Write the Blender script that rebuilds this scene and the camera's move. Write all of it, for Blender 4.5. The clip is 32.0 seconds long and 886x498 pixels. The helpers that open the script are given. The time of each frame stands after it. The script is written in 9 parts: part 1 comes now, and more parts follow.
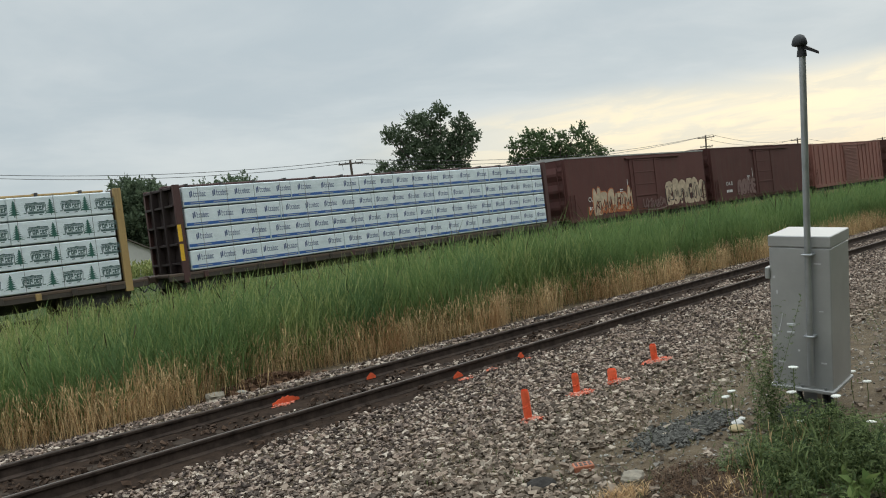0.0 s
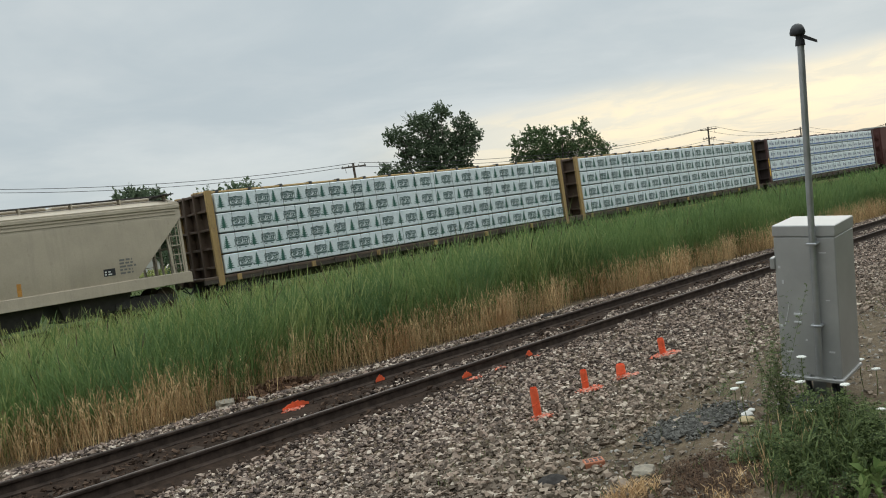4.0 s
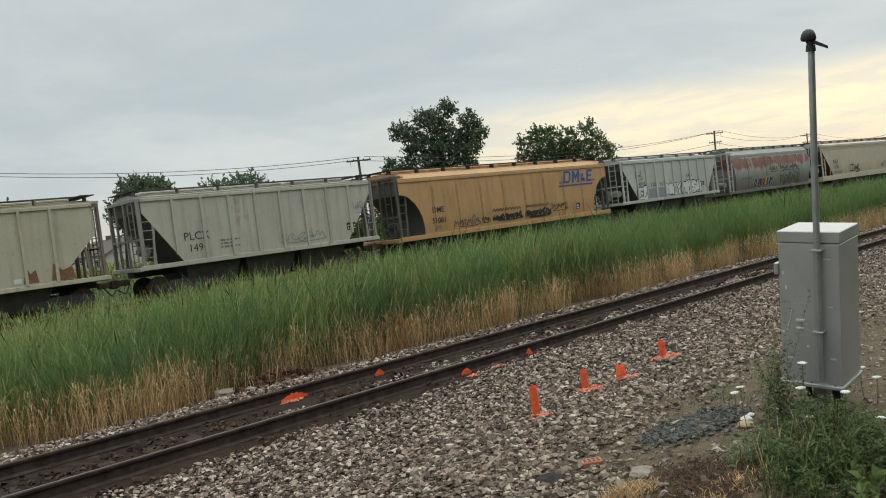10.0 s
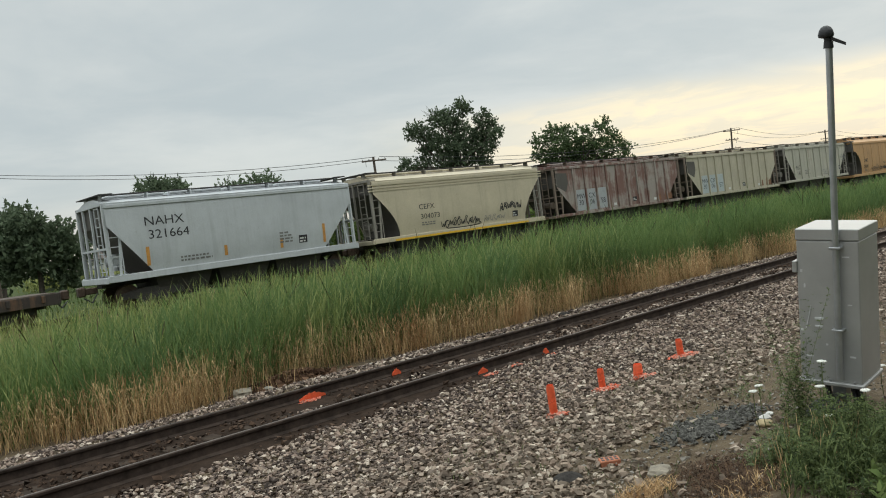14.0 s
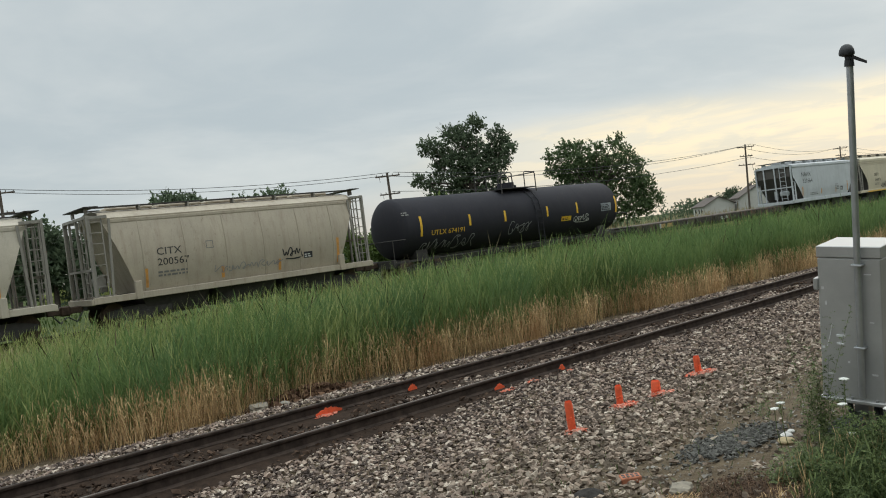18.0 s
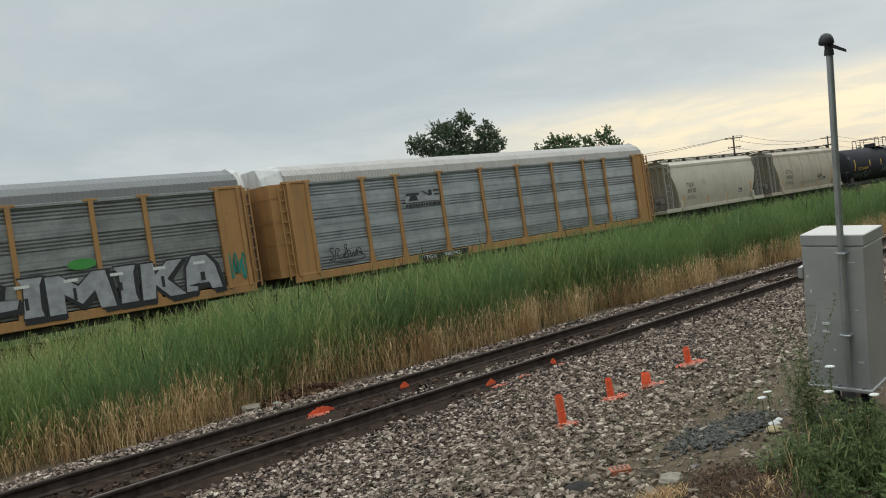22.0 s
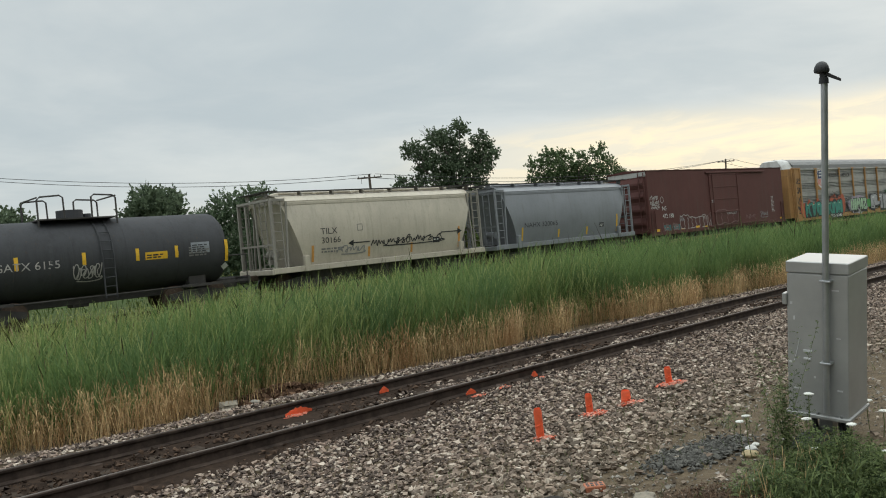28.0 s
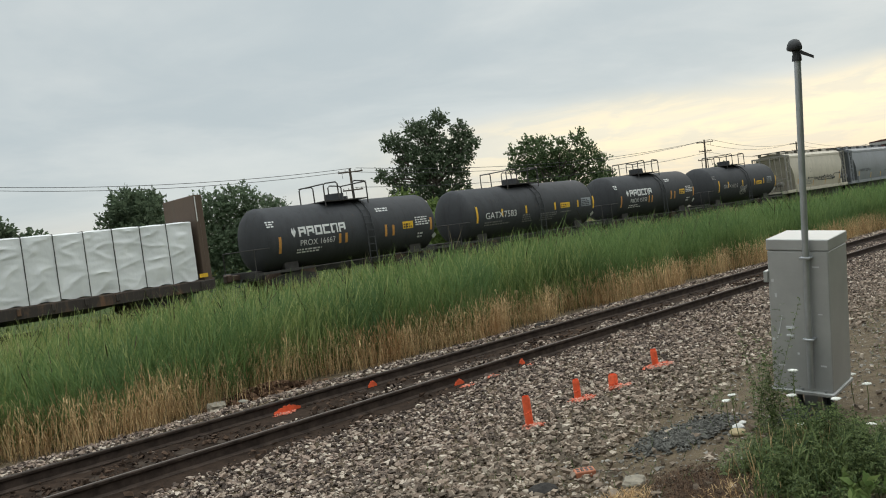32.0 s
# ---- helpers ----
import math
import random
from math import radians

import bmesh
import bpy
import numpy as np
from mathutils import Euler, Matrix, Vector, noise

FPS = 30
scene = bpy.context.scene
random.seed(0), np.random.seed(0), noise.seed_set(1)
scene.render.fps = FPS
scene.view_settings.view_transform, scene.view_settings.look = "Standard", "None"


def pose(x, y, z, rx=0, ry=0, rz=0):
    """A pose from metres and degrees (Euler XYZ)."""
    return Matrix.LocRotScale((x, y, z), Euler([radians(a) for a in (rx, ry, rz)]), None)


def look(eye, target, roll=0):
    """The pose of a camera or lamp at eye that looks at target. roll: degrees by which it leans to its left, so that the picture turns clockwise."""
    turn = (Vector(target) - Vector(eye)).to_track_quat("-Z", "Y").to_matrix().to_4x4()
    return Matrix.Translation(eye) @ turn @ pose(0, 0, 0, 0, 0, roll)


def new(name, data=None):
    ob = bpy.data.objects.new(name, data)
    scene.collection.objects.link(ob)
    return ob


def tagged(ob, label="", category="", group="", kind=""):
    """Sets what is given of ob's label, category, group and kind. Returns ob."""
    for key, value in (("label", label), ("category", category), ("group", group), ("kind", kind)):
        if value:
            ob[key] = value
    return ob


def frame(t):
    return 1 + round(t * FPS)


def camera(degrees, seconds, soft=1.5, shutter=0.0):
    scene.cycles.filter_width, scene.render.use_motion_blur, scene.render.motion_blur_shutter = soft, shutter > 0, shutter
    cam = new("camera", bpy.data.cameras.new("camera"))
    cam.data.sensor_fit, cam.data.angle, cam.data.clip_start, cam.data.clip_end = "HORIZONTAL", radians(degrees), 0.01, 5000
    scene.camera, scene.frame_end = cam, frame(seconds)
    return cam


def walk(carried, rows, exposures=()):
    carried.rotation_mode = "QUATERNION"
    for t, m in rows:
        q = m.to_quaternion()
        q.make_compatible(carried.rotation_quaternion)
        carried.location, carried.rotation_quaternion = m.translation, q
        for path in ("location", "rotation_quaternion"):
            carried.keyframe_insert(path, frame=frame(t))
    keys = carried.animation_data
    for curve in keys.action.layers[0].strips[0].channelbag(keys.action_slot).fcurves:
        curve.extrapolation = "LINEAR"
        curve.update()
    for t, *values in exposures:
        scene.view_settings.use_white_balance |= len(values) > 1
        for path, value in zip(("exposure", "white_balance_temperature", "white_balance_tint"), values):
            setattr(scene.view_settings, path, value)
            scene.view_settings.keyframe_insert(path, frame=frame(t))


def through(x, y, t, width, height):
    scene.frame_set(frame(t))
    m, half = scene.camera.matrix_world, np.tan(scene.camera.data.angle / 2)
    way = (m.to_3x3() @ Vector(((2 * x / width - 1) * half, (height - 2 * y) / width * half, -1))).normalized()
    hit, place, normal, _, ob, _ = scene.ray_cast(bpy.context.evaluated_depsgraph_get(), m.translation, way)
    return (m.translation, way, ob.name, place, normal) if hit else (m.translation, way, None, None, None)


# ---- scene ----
cam = camera(57.0, 32.0, soft=1.05)
PATH = [
    (0.0, -0.015, -0.011, 2.134, -44.100, -1.690, -6.793),
    (0.5, -0.019, -0.016, 2.133, -44.463, -1.495, -6.475),
    (1.0, -0.037, -0.029, 2.138, -44.538, -1.147, -6.474),
    (1.5, -0.027, -0.028, 2.133, -44.692, -1.290, -6.764),
    (2.0, -0.027, -0.025, 2.133, -44.286, -1.550, -6.912),
    (2.5, -0.030, -0.016, 2.131, -43.321, -1.868, -7.122),
    (4.5, -0.011, -0.027, 2.136, -44.086, -1.599, -8.977),
    (5.0, -0.013, -0.020, 2.137, -44.581, -1.715, -8.856),
    (5.5, -0.010, -0.020, 2.132, -44.345, -1.869, -8.754),
    (6.0, -0.017, -0.029, 2.131, -43.937, -2.003, -8.850),
    (6.5, -0.030, -0.033, 2.134, -43.435, -2.124, -8.263),
    (7.0, -0.032, -0.021, 2.136, -42.483, -1.889, -7.208),
    (7.5, -0.047, -0.013, 2.134, -41.909, -1.650, -6.251),
    (8.0, -0.048, -0.013, 2.132, -42.424, -1.630, -5.650),
    (8.5, -0.032, -0.017, 2.136, -43.113, -1.395, -6.253),
    (9.0, -0.027, -0.020, 2.134, -43.265, -1.467, -6.823),
    (9.5, -0.028, -0.018, 2.135, -43.133, -1.518, -6.944),
    (10.0, -0.022, -0.017, 2.132, -43.516, -1.846, -6.952),
    (10.5, -0.019, -0.020, 2.136, -43.225, -2.168, -7.255),
    (11.0, -0.048, -0.027, 2.131, -42.231, -2.300, -7.352),
    (11.5, -0.040, -0.024, 2.130, -42.306, -2.718, -7.627),
    (12.0, -0.028, -0.016, 2.133, -42.738, -2.822, -7.931),
    (12.5, -0.046, -0.020, 2.135, -43.134, -2.212, -7.801),
    (13.0, -0.037, -0.018, 2.135, -43.376, -1.881, -7.593),
    (13.5, -0.038, -0.019, 2.136, -42.951, -1.895, -7.401),
    (15.5, -0.090, -0.057, 2.131, -41.497, -1.287, -7.135),
    (16.0, -0.127, -0.007, 2.133, -43.547, -1.264, -7.044),
    (16.5, -0.192, 0.065, 2.129, -45.297, -0.917, -6.916),
    (17.0, -0.192, 0.078, 2.130, -44.586, -0.277, -6.916),
    (17.5, -0.141, 0.027, 2.141, -42.525, -0.225, -7.010),
    (18.0, -0.120, -0.014, 2.146, -41.704, -0.559, -7.064),
    (18.5, -0.129, -0.029, 2.134, -41.651, -0.758, -7.317),
    (19.0, -0.117, -0.044, 2.135, -42.236, -0.603, -7.500),
    (19.5, -0.130, -0.058, 2.143, -42.150, -0.363, -7.496),
    (20.0, -0.154, -0.057, 2.141, -40.918, -0.343, -7.325),
    (20.5, -0.128, -0.053, 2.135, -40.557, -0.720, -7.830),
    (21.0, -0.115, -0.061, 2.142, -41.402, -0.428, -8.089),
    (21.5, -0.097, -0.049, 2.138, -42.159, -0.368, -8.186),
    (22.0, -0.089, -0.043, 2.136, -42.260, -0.829, -8.276),
    (22.5, -0.042, -0.019, 2.140, -41.983, -1.509, -8.591),
    (23.0, -0.022, -0.006, 2.137, -42.071, -1.471, -8.162),
    (23.5, -0.035, -0.011, 2.137, -41.954, -1.419, -7.399),
    (24.0, -0.027, -0.002, 2.137, -41.837, -1.580, -7.260),
    (24.5, -0.028, -0.012, 2.134, -41.761, -1.386, -7.476),
    (25.0, -0.032, -0.018, 2.147, -42.034, -0.811, -8.117),
    (25.5, -0.047, -0.041, 2.138, -42.489, -0.280, -8.353),
    (27.5, -0.050, -0.043, 2.132, -43.509, -0.543, -6.227),
    (28.0, -0.054, -0.033, 2.131, -43.102, -0.434, -5.131),
    (28.5, -0.070, -0.042, 2.127, -42.832, -0.466, -6.048),
    (29.0, -0.063, -0.060, 2.136, -42.722, -0.499, -6.762),
    (29.5, -0.047, -0.047, 2.130, -42.706, -0.729, -6.977),
    (30.0, -0.030, -0.043, 2.130, -43.006, -0.826, -7.281),
    (30.5, -0.051, -0.052, 2.130, -43.535, -0.853, -7.365),
    (31.0, -0.033, -0.048, 2.140, -43.774, -0.825, -7.398),
    (31.5, -0.030, -0.030, 2.133, -43.763, -0.977, -7.471),
    (32.0, -0.025, -0.032, 2.133, -44.145, -1.175, -7.414),
]

walk(cam, [(t, look((x, y, z), (x + math.sin(-radians(yaw)) * math.cos(radians(p)), y + math.cos(radians(yaw)) * math.cos(radians(p)), z + math.sin(radians(p))), roll))
           for t, x, y, z, yaw, p, roll in PATH], exposures=[(t, e, k, 9.0) for t, e, k in ((0.0, 0.0, 6610.0), (5.0, 0.0, 6680.0), (10.0, 0.0, 6790.0), (12.0, 0.03, 6920.0), (16.0, 0.03, 6750.0), (18.0, -0.03, 6690.0), (20.5, 0.0, 6650.0), (22.5, -0.10, 6670.0), (23.8, -0.09, 6710.0), (25.0, 0.0, 6730.0), (32.0, 0.04, 6780.0))])

# ---- sky and sun ----
world = bpy.data.worlds.new("sky")
scene.world = world
world.use_nodes = True
wn, wl = world.node_tree.nodes, world.node_tree.links
wn.clear()


def wnode(kind, **values):
    n = wn.new(kind)
    for k, v in values.items():
        n.inputs[k].default_value = v
    return n


def wmath(op, a, b=None, c=None, clamp=False):
    n = wn.new("ShaderNodeMath")
    n.operation, n.use_clamp = op, clamp
    for i, v in enumerate((a, b, c)):
        if v is None:
            continue
        if isinstance(v, (int, float)):
            n.inputs[i].default_value = v
        else:
            wl.new(v, n.inputs[i])
    return n.outputs[0]


def wmix(f, a, b):
    n = wn.new("ShaderNodeMix")
    n.data_type = "RGBA"
    for sock, v in ((n.inputs["Factor"], f), (n.inputs["A"], a), (n.inputs["B"], b)):
        if isinstance(v, (int, float)):
            sock.default_value = v
        elif isinstance(v, tuple):
            sock.default_value = (*v, 1)
        else:
            wl.new(v, sock)
    return n.outputs["Result"]


def wramp(v, lo, hi):
    n = wn.new("ShaderNodeMapRange")
    n.interpolation_type = "SMOOTHSTEP"
    wl.new(v, n.inputs[0])
    n.inputs[1].default_value, n.inputs[2].default_value = lo, hi
    return n.outputs[0]


GLOW_AZ = radians(80)  # the bright quarter of the sky, clockwise from +y
tc = wn.new("ShaderNodeTexCoord")
sep = wn.new("ShaderNodeSeparateXYZ")
wl.new(tc.outputs["Generated"], sep.inputs[0])
dx, dy, dz = sep.outputs
up = wmath("MAXIMUM", dz, 0.0)
flat = wmath("ADD", up, 0.10)
comb = wn.new("ShaderNodeCombineXYZ")
wl.new(wmath("DIVIDE", dx, flat), comb.inputs[0])
wl.new(wmath("DIVIDE", dy, flat), comb.inputs[1])
cloud = wnode("ShaderNodeTexNoise", Scale=0.55, Detail=6.0, Roughness=0.55, Distortion=0.35)
wl.new(comb.outputs[0], cloud.inputs["Vector"])
fine = wnode("ShaderNodeTexNoise", Scale=1.7, Detail=5.0, Roughness=0.6, Distortion=0.6)
wl.new(comb.outputs[0], fine.inputs["Vector"])
toward = wmath("ADD", wmath("MULTIPLY", dx, math.sin(GLOW_AZ)), wmath("MULTIPLY", dy, math.cos(GLOW_AZ)))
side = wramp(toward, 0.71, 0.94)
base = wmix(wramp(cloud.outputs[0], 0.36, 0.66), (0.455, 0.525, 0.570), (0.615, 0.665, 0.685))
base = wmix(wmath("MULTIPLY", wramp(fine.outputs[0], 0.4, 0.75), 0.22), base, (0.635, 0.67, 0.685))
lower = wmath("SUBTRACT", 1.0, wramp(up, 0.0, 0.16))
base = wmix(wmath("MULTIPLY", lower, 0.65), base, (0.525, 0.580, 0.595))
edge = wmath("ADD", up, wmath("MULTIPLY", wmath("SUBTRACT", cloud.outputs[0], 0.5), 0.06))
low = wmath("SUBTRACT", 1.0, wramp(wmath("ADD", edge, wmath("MULTIPLY", wramp(toward, 0.90, 1.0), 0.012)), 0.108, 0.146))
streak = wramp(fine.outputs[0], 0.40, 0.62)
glow = wmath("MULTIPLY", wmath("MULTIPLY", side, low), wmath("ADD", 0.58, wmath("MULTIPLY", streak, 0.42)))
base = wmix(glow, base, (0.95, 0.84, 0.615))
haze = wmath("MULTIPLY", wmath("SUBTRACT", 1.0, wramp(up, 0.015, 0.085)), 0.62)
base = wmix(haze, base, (0.635, 0.585, 0.515))   # a warm dull band along the horizon
nishita = wn.new("ShaderNodeTexSky")
nishita.sky_type, nishita.sun_disc = "NISHITA", False
nishita.sun_elevation, nishita.sun_rotation = radians(26), GLOW_AZ
over = wmath("ADD", 1.0, wmath("MULTIPLY", wramp(up, 0.35, 0.95), 2.38))  # an overcast sky is brightest overhead
scaled = wn.new("ShaderNodeVectorMath")
scaled.operation = "SCALE"
wl.new(base, scaled.inputs[0])
wl.new(over, scaled.inputs["Scale"])
ground_mix = wmix(wramp(dz, -0.02, 0.0), (0.12, 0.12, 0.10), scaled.outputs[0])
bg_sky, bg_cloud, add = wnode("ShaderNodeBackground", Strength=0.006), wnode("ShaderNodeBackground", Strength=1.04), wn.new("ShaderNodeAddShader")
wl.new(nishita.outputs[0], bg_sky.inputs[0])
wl.new(ground_mix, bg_cloud.inputs[0])
wl.new(bg_sky.outputs[0], add.inputs[0])
wl.new(bg_cloud.outputs[0], add.inputs[1])
wl.new(add.outputs[0], wn.new("ShaderNodeOutputWorld").inputs[0])

sun = new("sun", bpy.data.lights.new("sun", "SUN"))
sun.data.energy, sun.data.angle, sun.data.color = 0.5, radians(40), (1.0, 0.93, 0.82)
sun.matrix_world = look((60 * math.sin(GLOW_AZ), 60 * math.cos(GLOW_AZ), 30), (0, 0, 0))

# ---- plan ----
SLANT, SIDE0, GRADE = 0.03, 29.88, 0.004   # the far track runs in by 3 cm a metre and rises a little
RAIL_Z = 0.43                              # its rail head
NEAR_RAIL, FAR_RAIL = 8.83, 10.34          # the rails of the near track, heads at z = 0


def line_y(x):
    return SIDE0 + 1.52 - SLANT * x        # the middle of the far track


def smooth(a, b, v):
    v = np.clip((v - a) / (b - a), 0, 1)
    return v * v * (3 - 2 * v)


def ground_z(x, y):
    x, y = np.asarray(x, float), np.asarray(y, float)
    z = 0.38 - 0.56 * smooth(1.5, 8.0, y)
    z = z - 0.10 * smooth(11.2, 12.4, y)
    z = z - 0.10 * smooth(8.25, 8.6, y) * smooth(10.8, 10.5, y)
    d = np.abs(y - line_y(x))
    z = z + (0.26 + GRADE * np.clip(x, -60, 100) + 0.28) * smooth(7.0, 2.4, d) * 1.0
    z = np.where(y > line_y(x), np.maximum(z, 0.15 + 0.05 * smooth(30, 120, y)), z)
    return z

# ---- materials ----


class Shade:
    """A small wrapper to write node materials in few lines."""

    def __init__(self, name):
        self.mat = bpy.data.materials.new(name)
        self.mat.use_nodes = True
        self.n, self.l = self.mat.node_tree.nodes, self.mat.node_tree.links
        self.bsdf = self.n["Principled BSDF"]
        self.co = self.n.new("ShaderNodeTexCoord").outputs["Object"]
        self.info = self.n.new("ShaderNodeObjectInfo")

    def put(self, sock, v):
        if isinstance(v, (int, float)):
            sock.default_value = v
        elif isinstance(v, tuple):
            sock.default_value = (*v, 1) if len(sock.default_value) == 4 else v
        else:
            self.l.new(v, sock)

    def noise(self, scale, detail=4.0, rough=0.6, stretch=(1, 1, 1), offset=True, world=False):
        m = self.n.new("ShaderNodeMapping")
        co = self.n.new("ShaderNodeNewGeometry").outputs["Position"] if world else self.co
        self.l.new(co, m.inputs[0])
        m.inputs["Scale"].default_value = stretch
        if offset and not world:
            v = self.n.new("ShaderNodeVectorMath")
            v.operation = "SCALE"
            v.inputs[0].default_value = (37.0, 19.0, 11.0)
            self.l.new(self.info.outputs["Random"], v.inputs["Scale"])
            self.l.new(v.outputs[0], m.inputs["Location"])
        t = self.n.new("ShaderNodeTexNoise")
        t.inputs["Scale"].default_value, t.inputs["Detail"].default_value, t.inputs["Roughness"].default_value = scale, detail, rough
        self.l.new(m.outputs[0], t.inputs[0])
        return t.outputs[0]

    def ramp(self, v, lo, hi, a=0.0, b=1.0):
        r = self.n.new("ShaderNodeMapRange")
        self.put(r.inputs[0], v)
        for i, x in enumerate((lo, hi, a, b)):
            r.inputs[i + 1].default_value = x
        return r.outputs[0]

    def math(self, op, a, b):
        m = self.n.new("ShaderNodeMath")
        m.operation = op
        self.put(m.inputs[0], a)
        self.put(m.inputs[1], b)
        return m.outputs[0]

    def mix(self, f, a, b):
        m = self.n.new("ShaderNodeMix")
        m.data_type = "RGBA"
        self.put(m.inputs["Factor"], f)
        self.put(m.inputs["A"], a)
        self.put(m.inputs["B"], b)
        return m.outputs["Result"]

    def done(self, colour, rough=0.6, metal=0.0, bump=None, strength=0.2, depth=0.01, spec=None):
        self.put(self.bsdf.inputs["Base Color"], colour)
        self.put(self.bsdf.inputs["Roughness"], rough)
        self.put(self.bsdf.inputs["Metallic"], metal)
        if spec is not None:
            self.bsdf.inputs["Specular IOR Level"].default_value = spec
        if bump is not None:
            b = self.n.new("ShaderNodeBump")
            b.inputs["Strength"].default_value, b.inputs["Distance"].default_value = strength, depth
            self.l.new(bump, b.inputs["Height"])
            self.l.new(b.outputs[0], self.bsdf.inputs["Normal"])
        return self.mat


def tone(c, k):
    return tuple(max(0.0, min(1.0, v * k)) for v in c)


def paint(name, colour, rough=0.55, dirt=0.45, rust=0.0, rust_colour=(0.16, 0.05, 0.03), grime=(0.09, 0.075, 0.06), metal=0.0):
    """Weathered railway paint: cloudy fading, streaks that run down, soot, and rust where asked for."""
    s = Shade(name)
    cloud = s.noise(0.7, 5, 0.65)
    streak = s.noise(1.0, 5, 0.7, stretch=(3.2, 3.2, 0.22))
    grain = s.noise(22, 3, 0.7)
    c = s.mix(s.ramp(cloud, 0.3, 0.75), tone(colour, 0.86), tone(colour, 1.08))
    c = s.mix(s.ramp(streak, 0.50, 0.82, 0, dirt), c, grime)
    c = s.mix(s.ramp(grain, 0.35, 0.8, 0, 0.14), c, grime)
    spots = s.noise(4.5, 6, 0.72, stretch=(1.5, 1.5, 0.8))
    c = s.mix(s.ramp(spots, 0.60, 0.72, 0, dirt * 0.9), c, (0.12, 0.075, 0.045))
    c = s.mix(s.ramp(s.noise(1.6, 5, 0.7, stretch=(6.0, 6.0, 0.12)), 0.56, 0.70, 0, dirt * 0.6), c, tone(colour, 0.55))
    if rust:
        patch = s.math("ADD", s.math("MULTIPLY", cloud, 0.55), s.math("MULTIPLY", streak, 0.45))
        c = s.mix(s.ramp(patch, 0.62 - 0.2 * rust, 0.72 - 0.2 * rust, 0, 0.85), c, rust_colour)
    r = s.ramp(grain, 0.2, 0.8, rough - 0.08, rough + 0.12)
    return s.done(c, r, metal, s.noise(5, 3, 0.6), 0.12, 0.01)


def rust_band(name, colour):
    """Old grey paint whose upper side has flaked to broad rust patches, sooty below."""
    s = Shade(name)
    sep = s.n.new("ShaderNodeSeparateXYZ")
    s.l.new(s.co, sep.inputs[0])
    z = sep.outputs[2]
    big, run, fine = s.noise(0.75, 6, 0.68), s.noise(1.0, 5, 0.7, stretch=(1.7, 1.7, 0.18)), s.noise(9, 5, 0.7)
    band = s.math("ADD", s.ramp(z, 2.25, 2.95, -0.26, 0.02), s.ramp(z, 3.46, 3.64, 0.0, -0.30))
    v = s.math("ADD", s.math("ADD", s.math("MULTIPLY", big, 0.6), s.math("MULTIPLY", run, 0.7)), s.math("ADD", band, s.math("MULTIPLY", fine, 0.10)))
    c = s.mix(s.ramp(big, 0.3, 0.7), tone(colour, 0.8), tone(colour, 1.1))
    c = s.mix(s.math("MULTIPLY", s.ramp(z, 2.6, 1.3, 0, 1.0), s.ramp(big, 0.3, 0.6, 0.45, 0.92)), c, (0.105, 0.09, 0.075))
    c = s.mix(s.ramp(run, 0.52, 0.72, 0, 0.5), c, (0.12, 0.095, 0.075))
    c = s.mix(s.ramp(v, 0.59, 0.67, 0, 0.55), c, (0.30, 0.17, 0.11))
    c = s.mix(s.ramp(v, 0.63, 0.71, 0, 0.93), c, s.mix(s.ramp(big, 0.35, 0.7), (0.085, 0.032, 0.026), (0.25, 0.105, 0.075)))
    return s.done(c, s.ramp(fine, 0.2, 0.8, 0.55, 0.8), 0, fine, 0.2, 0.01)


def plain(name, colour, rough=0.6, metal=0.0, vary=0.15, scale=8.0, bump=0.1, spec=None):
    s = Shade(name)
    n = s.noise(scale, 5, 0.65)
    c = s.mix(s.ramp(n, 0.3, 0.7), tone(colour, 1 - vary), tone(colour, 1 + vary))
    return s.done(c, s.ramp(n, 0.2, 0.8, rough - 0.06, rough + 0.06), metal, s.noise(scale * 4, 3), bump, 0.005, spec)


def island(name, dark, light, rough=0.7, extra=None, spec=0.3, through=0.0):
    """Many small loose pieces in one mesh, each with its own tone."""
    s = Shade(name)
    geo = s.n.new("ShaderNodeNewGeometry")
    c = s.mix(geo.outputs["Random Per Island"], dark, light)
    if extra:                                # drifts of a darker and of a paler kind
        c = s.mix(s.ramp(s.noise(0.55, 4, 0.6, world=True), 0.50, 0.66, 0, 0.65), c, extra[0])
        c = s.mix(s.ramp(s.noise(0.8, 4, 0.6, stretch=(0.6, 1, 1), world=True), 0.55, 0.72, 0, 0.55), c, extra[1])
    m = s.done(c, rough, spec=spec)
    if through:
        tr = s.n.new("ShaderNodeBsdfTranslucent")
        s.put(tr.inputs[0], c)
        mx = s.n.new("ShaderNodeMixShader")
        mx.inputs[0].default_value = through
        s.l.new(s.bsdf.outputs[0], mx.inputs[1])
        s.l.new(tr.outputs[0], mx.inputs[2])
        s.l.new(mx.outputs[0], s.n["Material Output"].inputs[0])
    return m


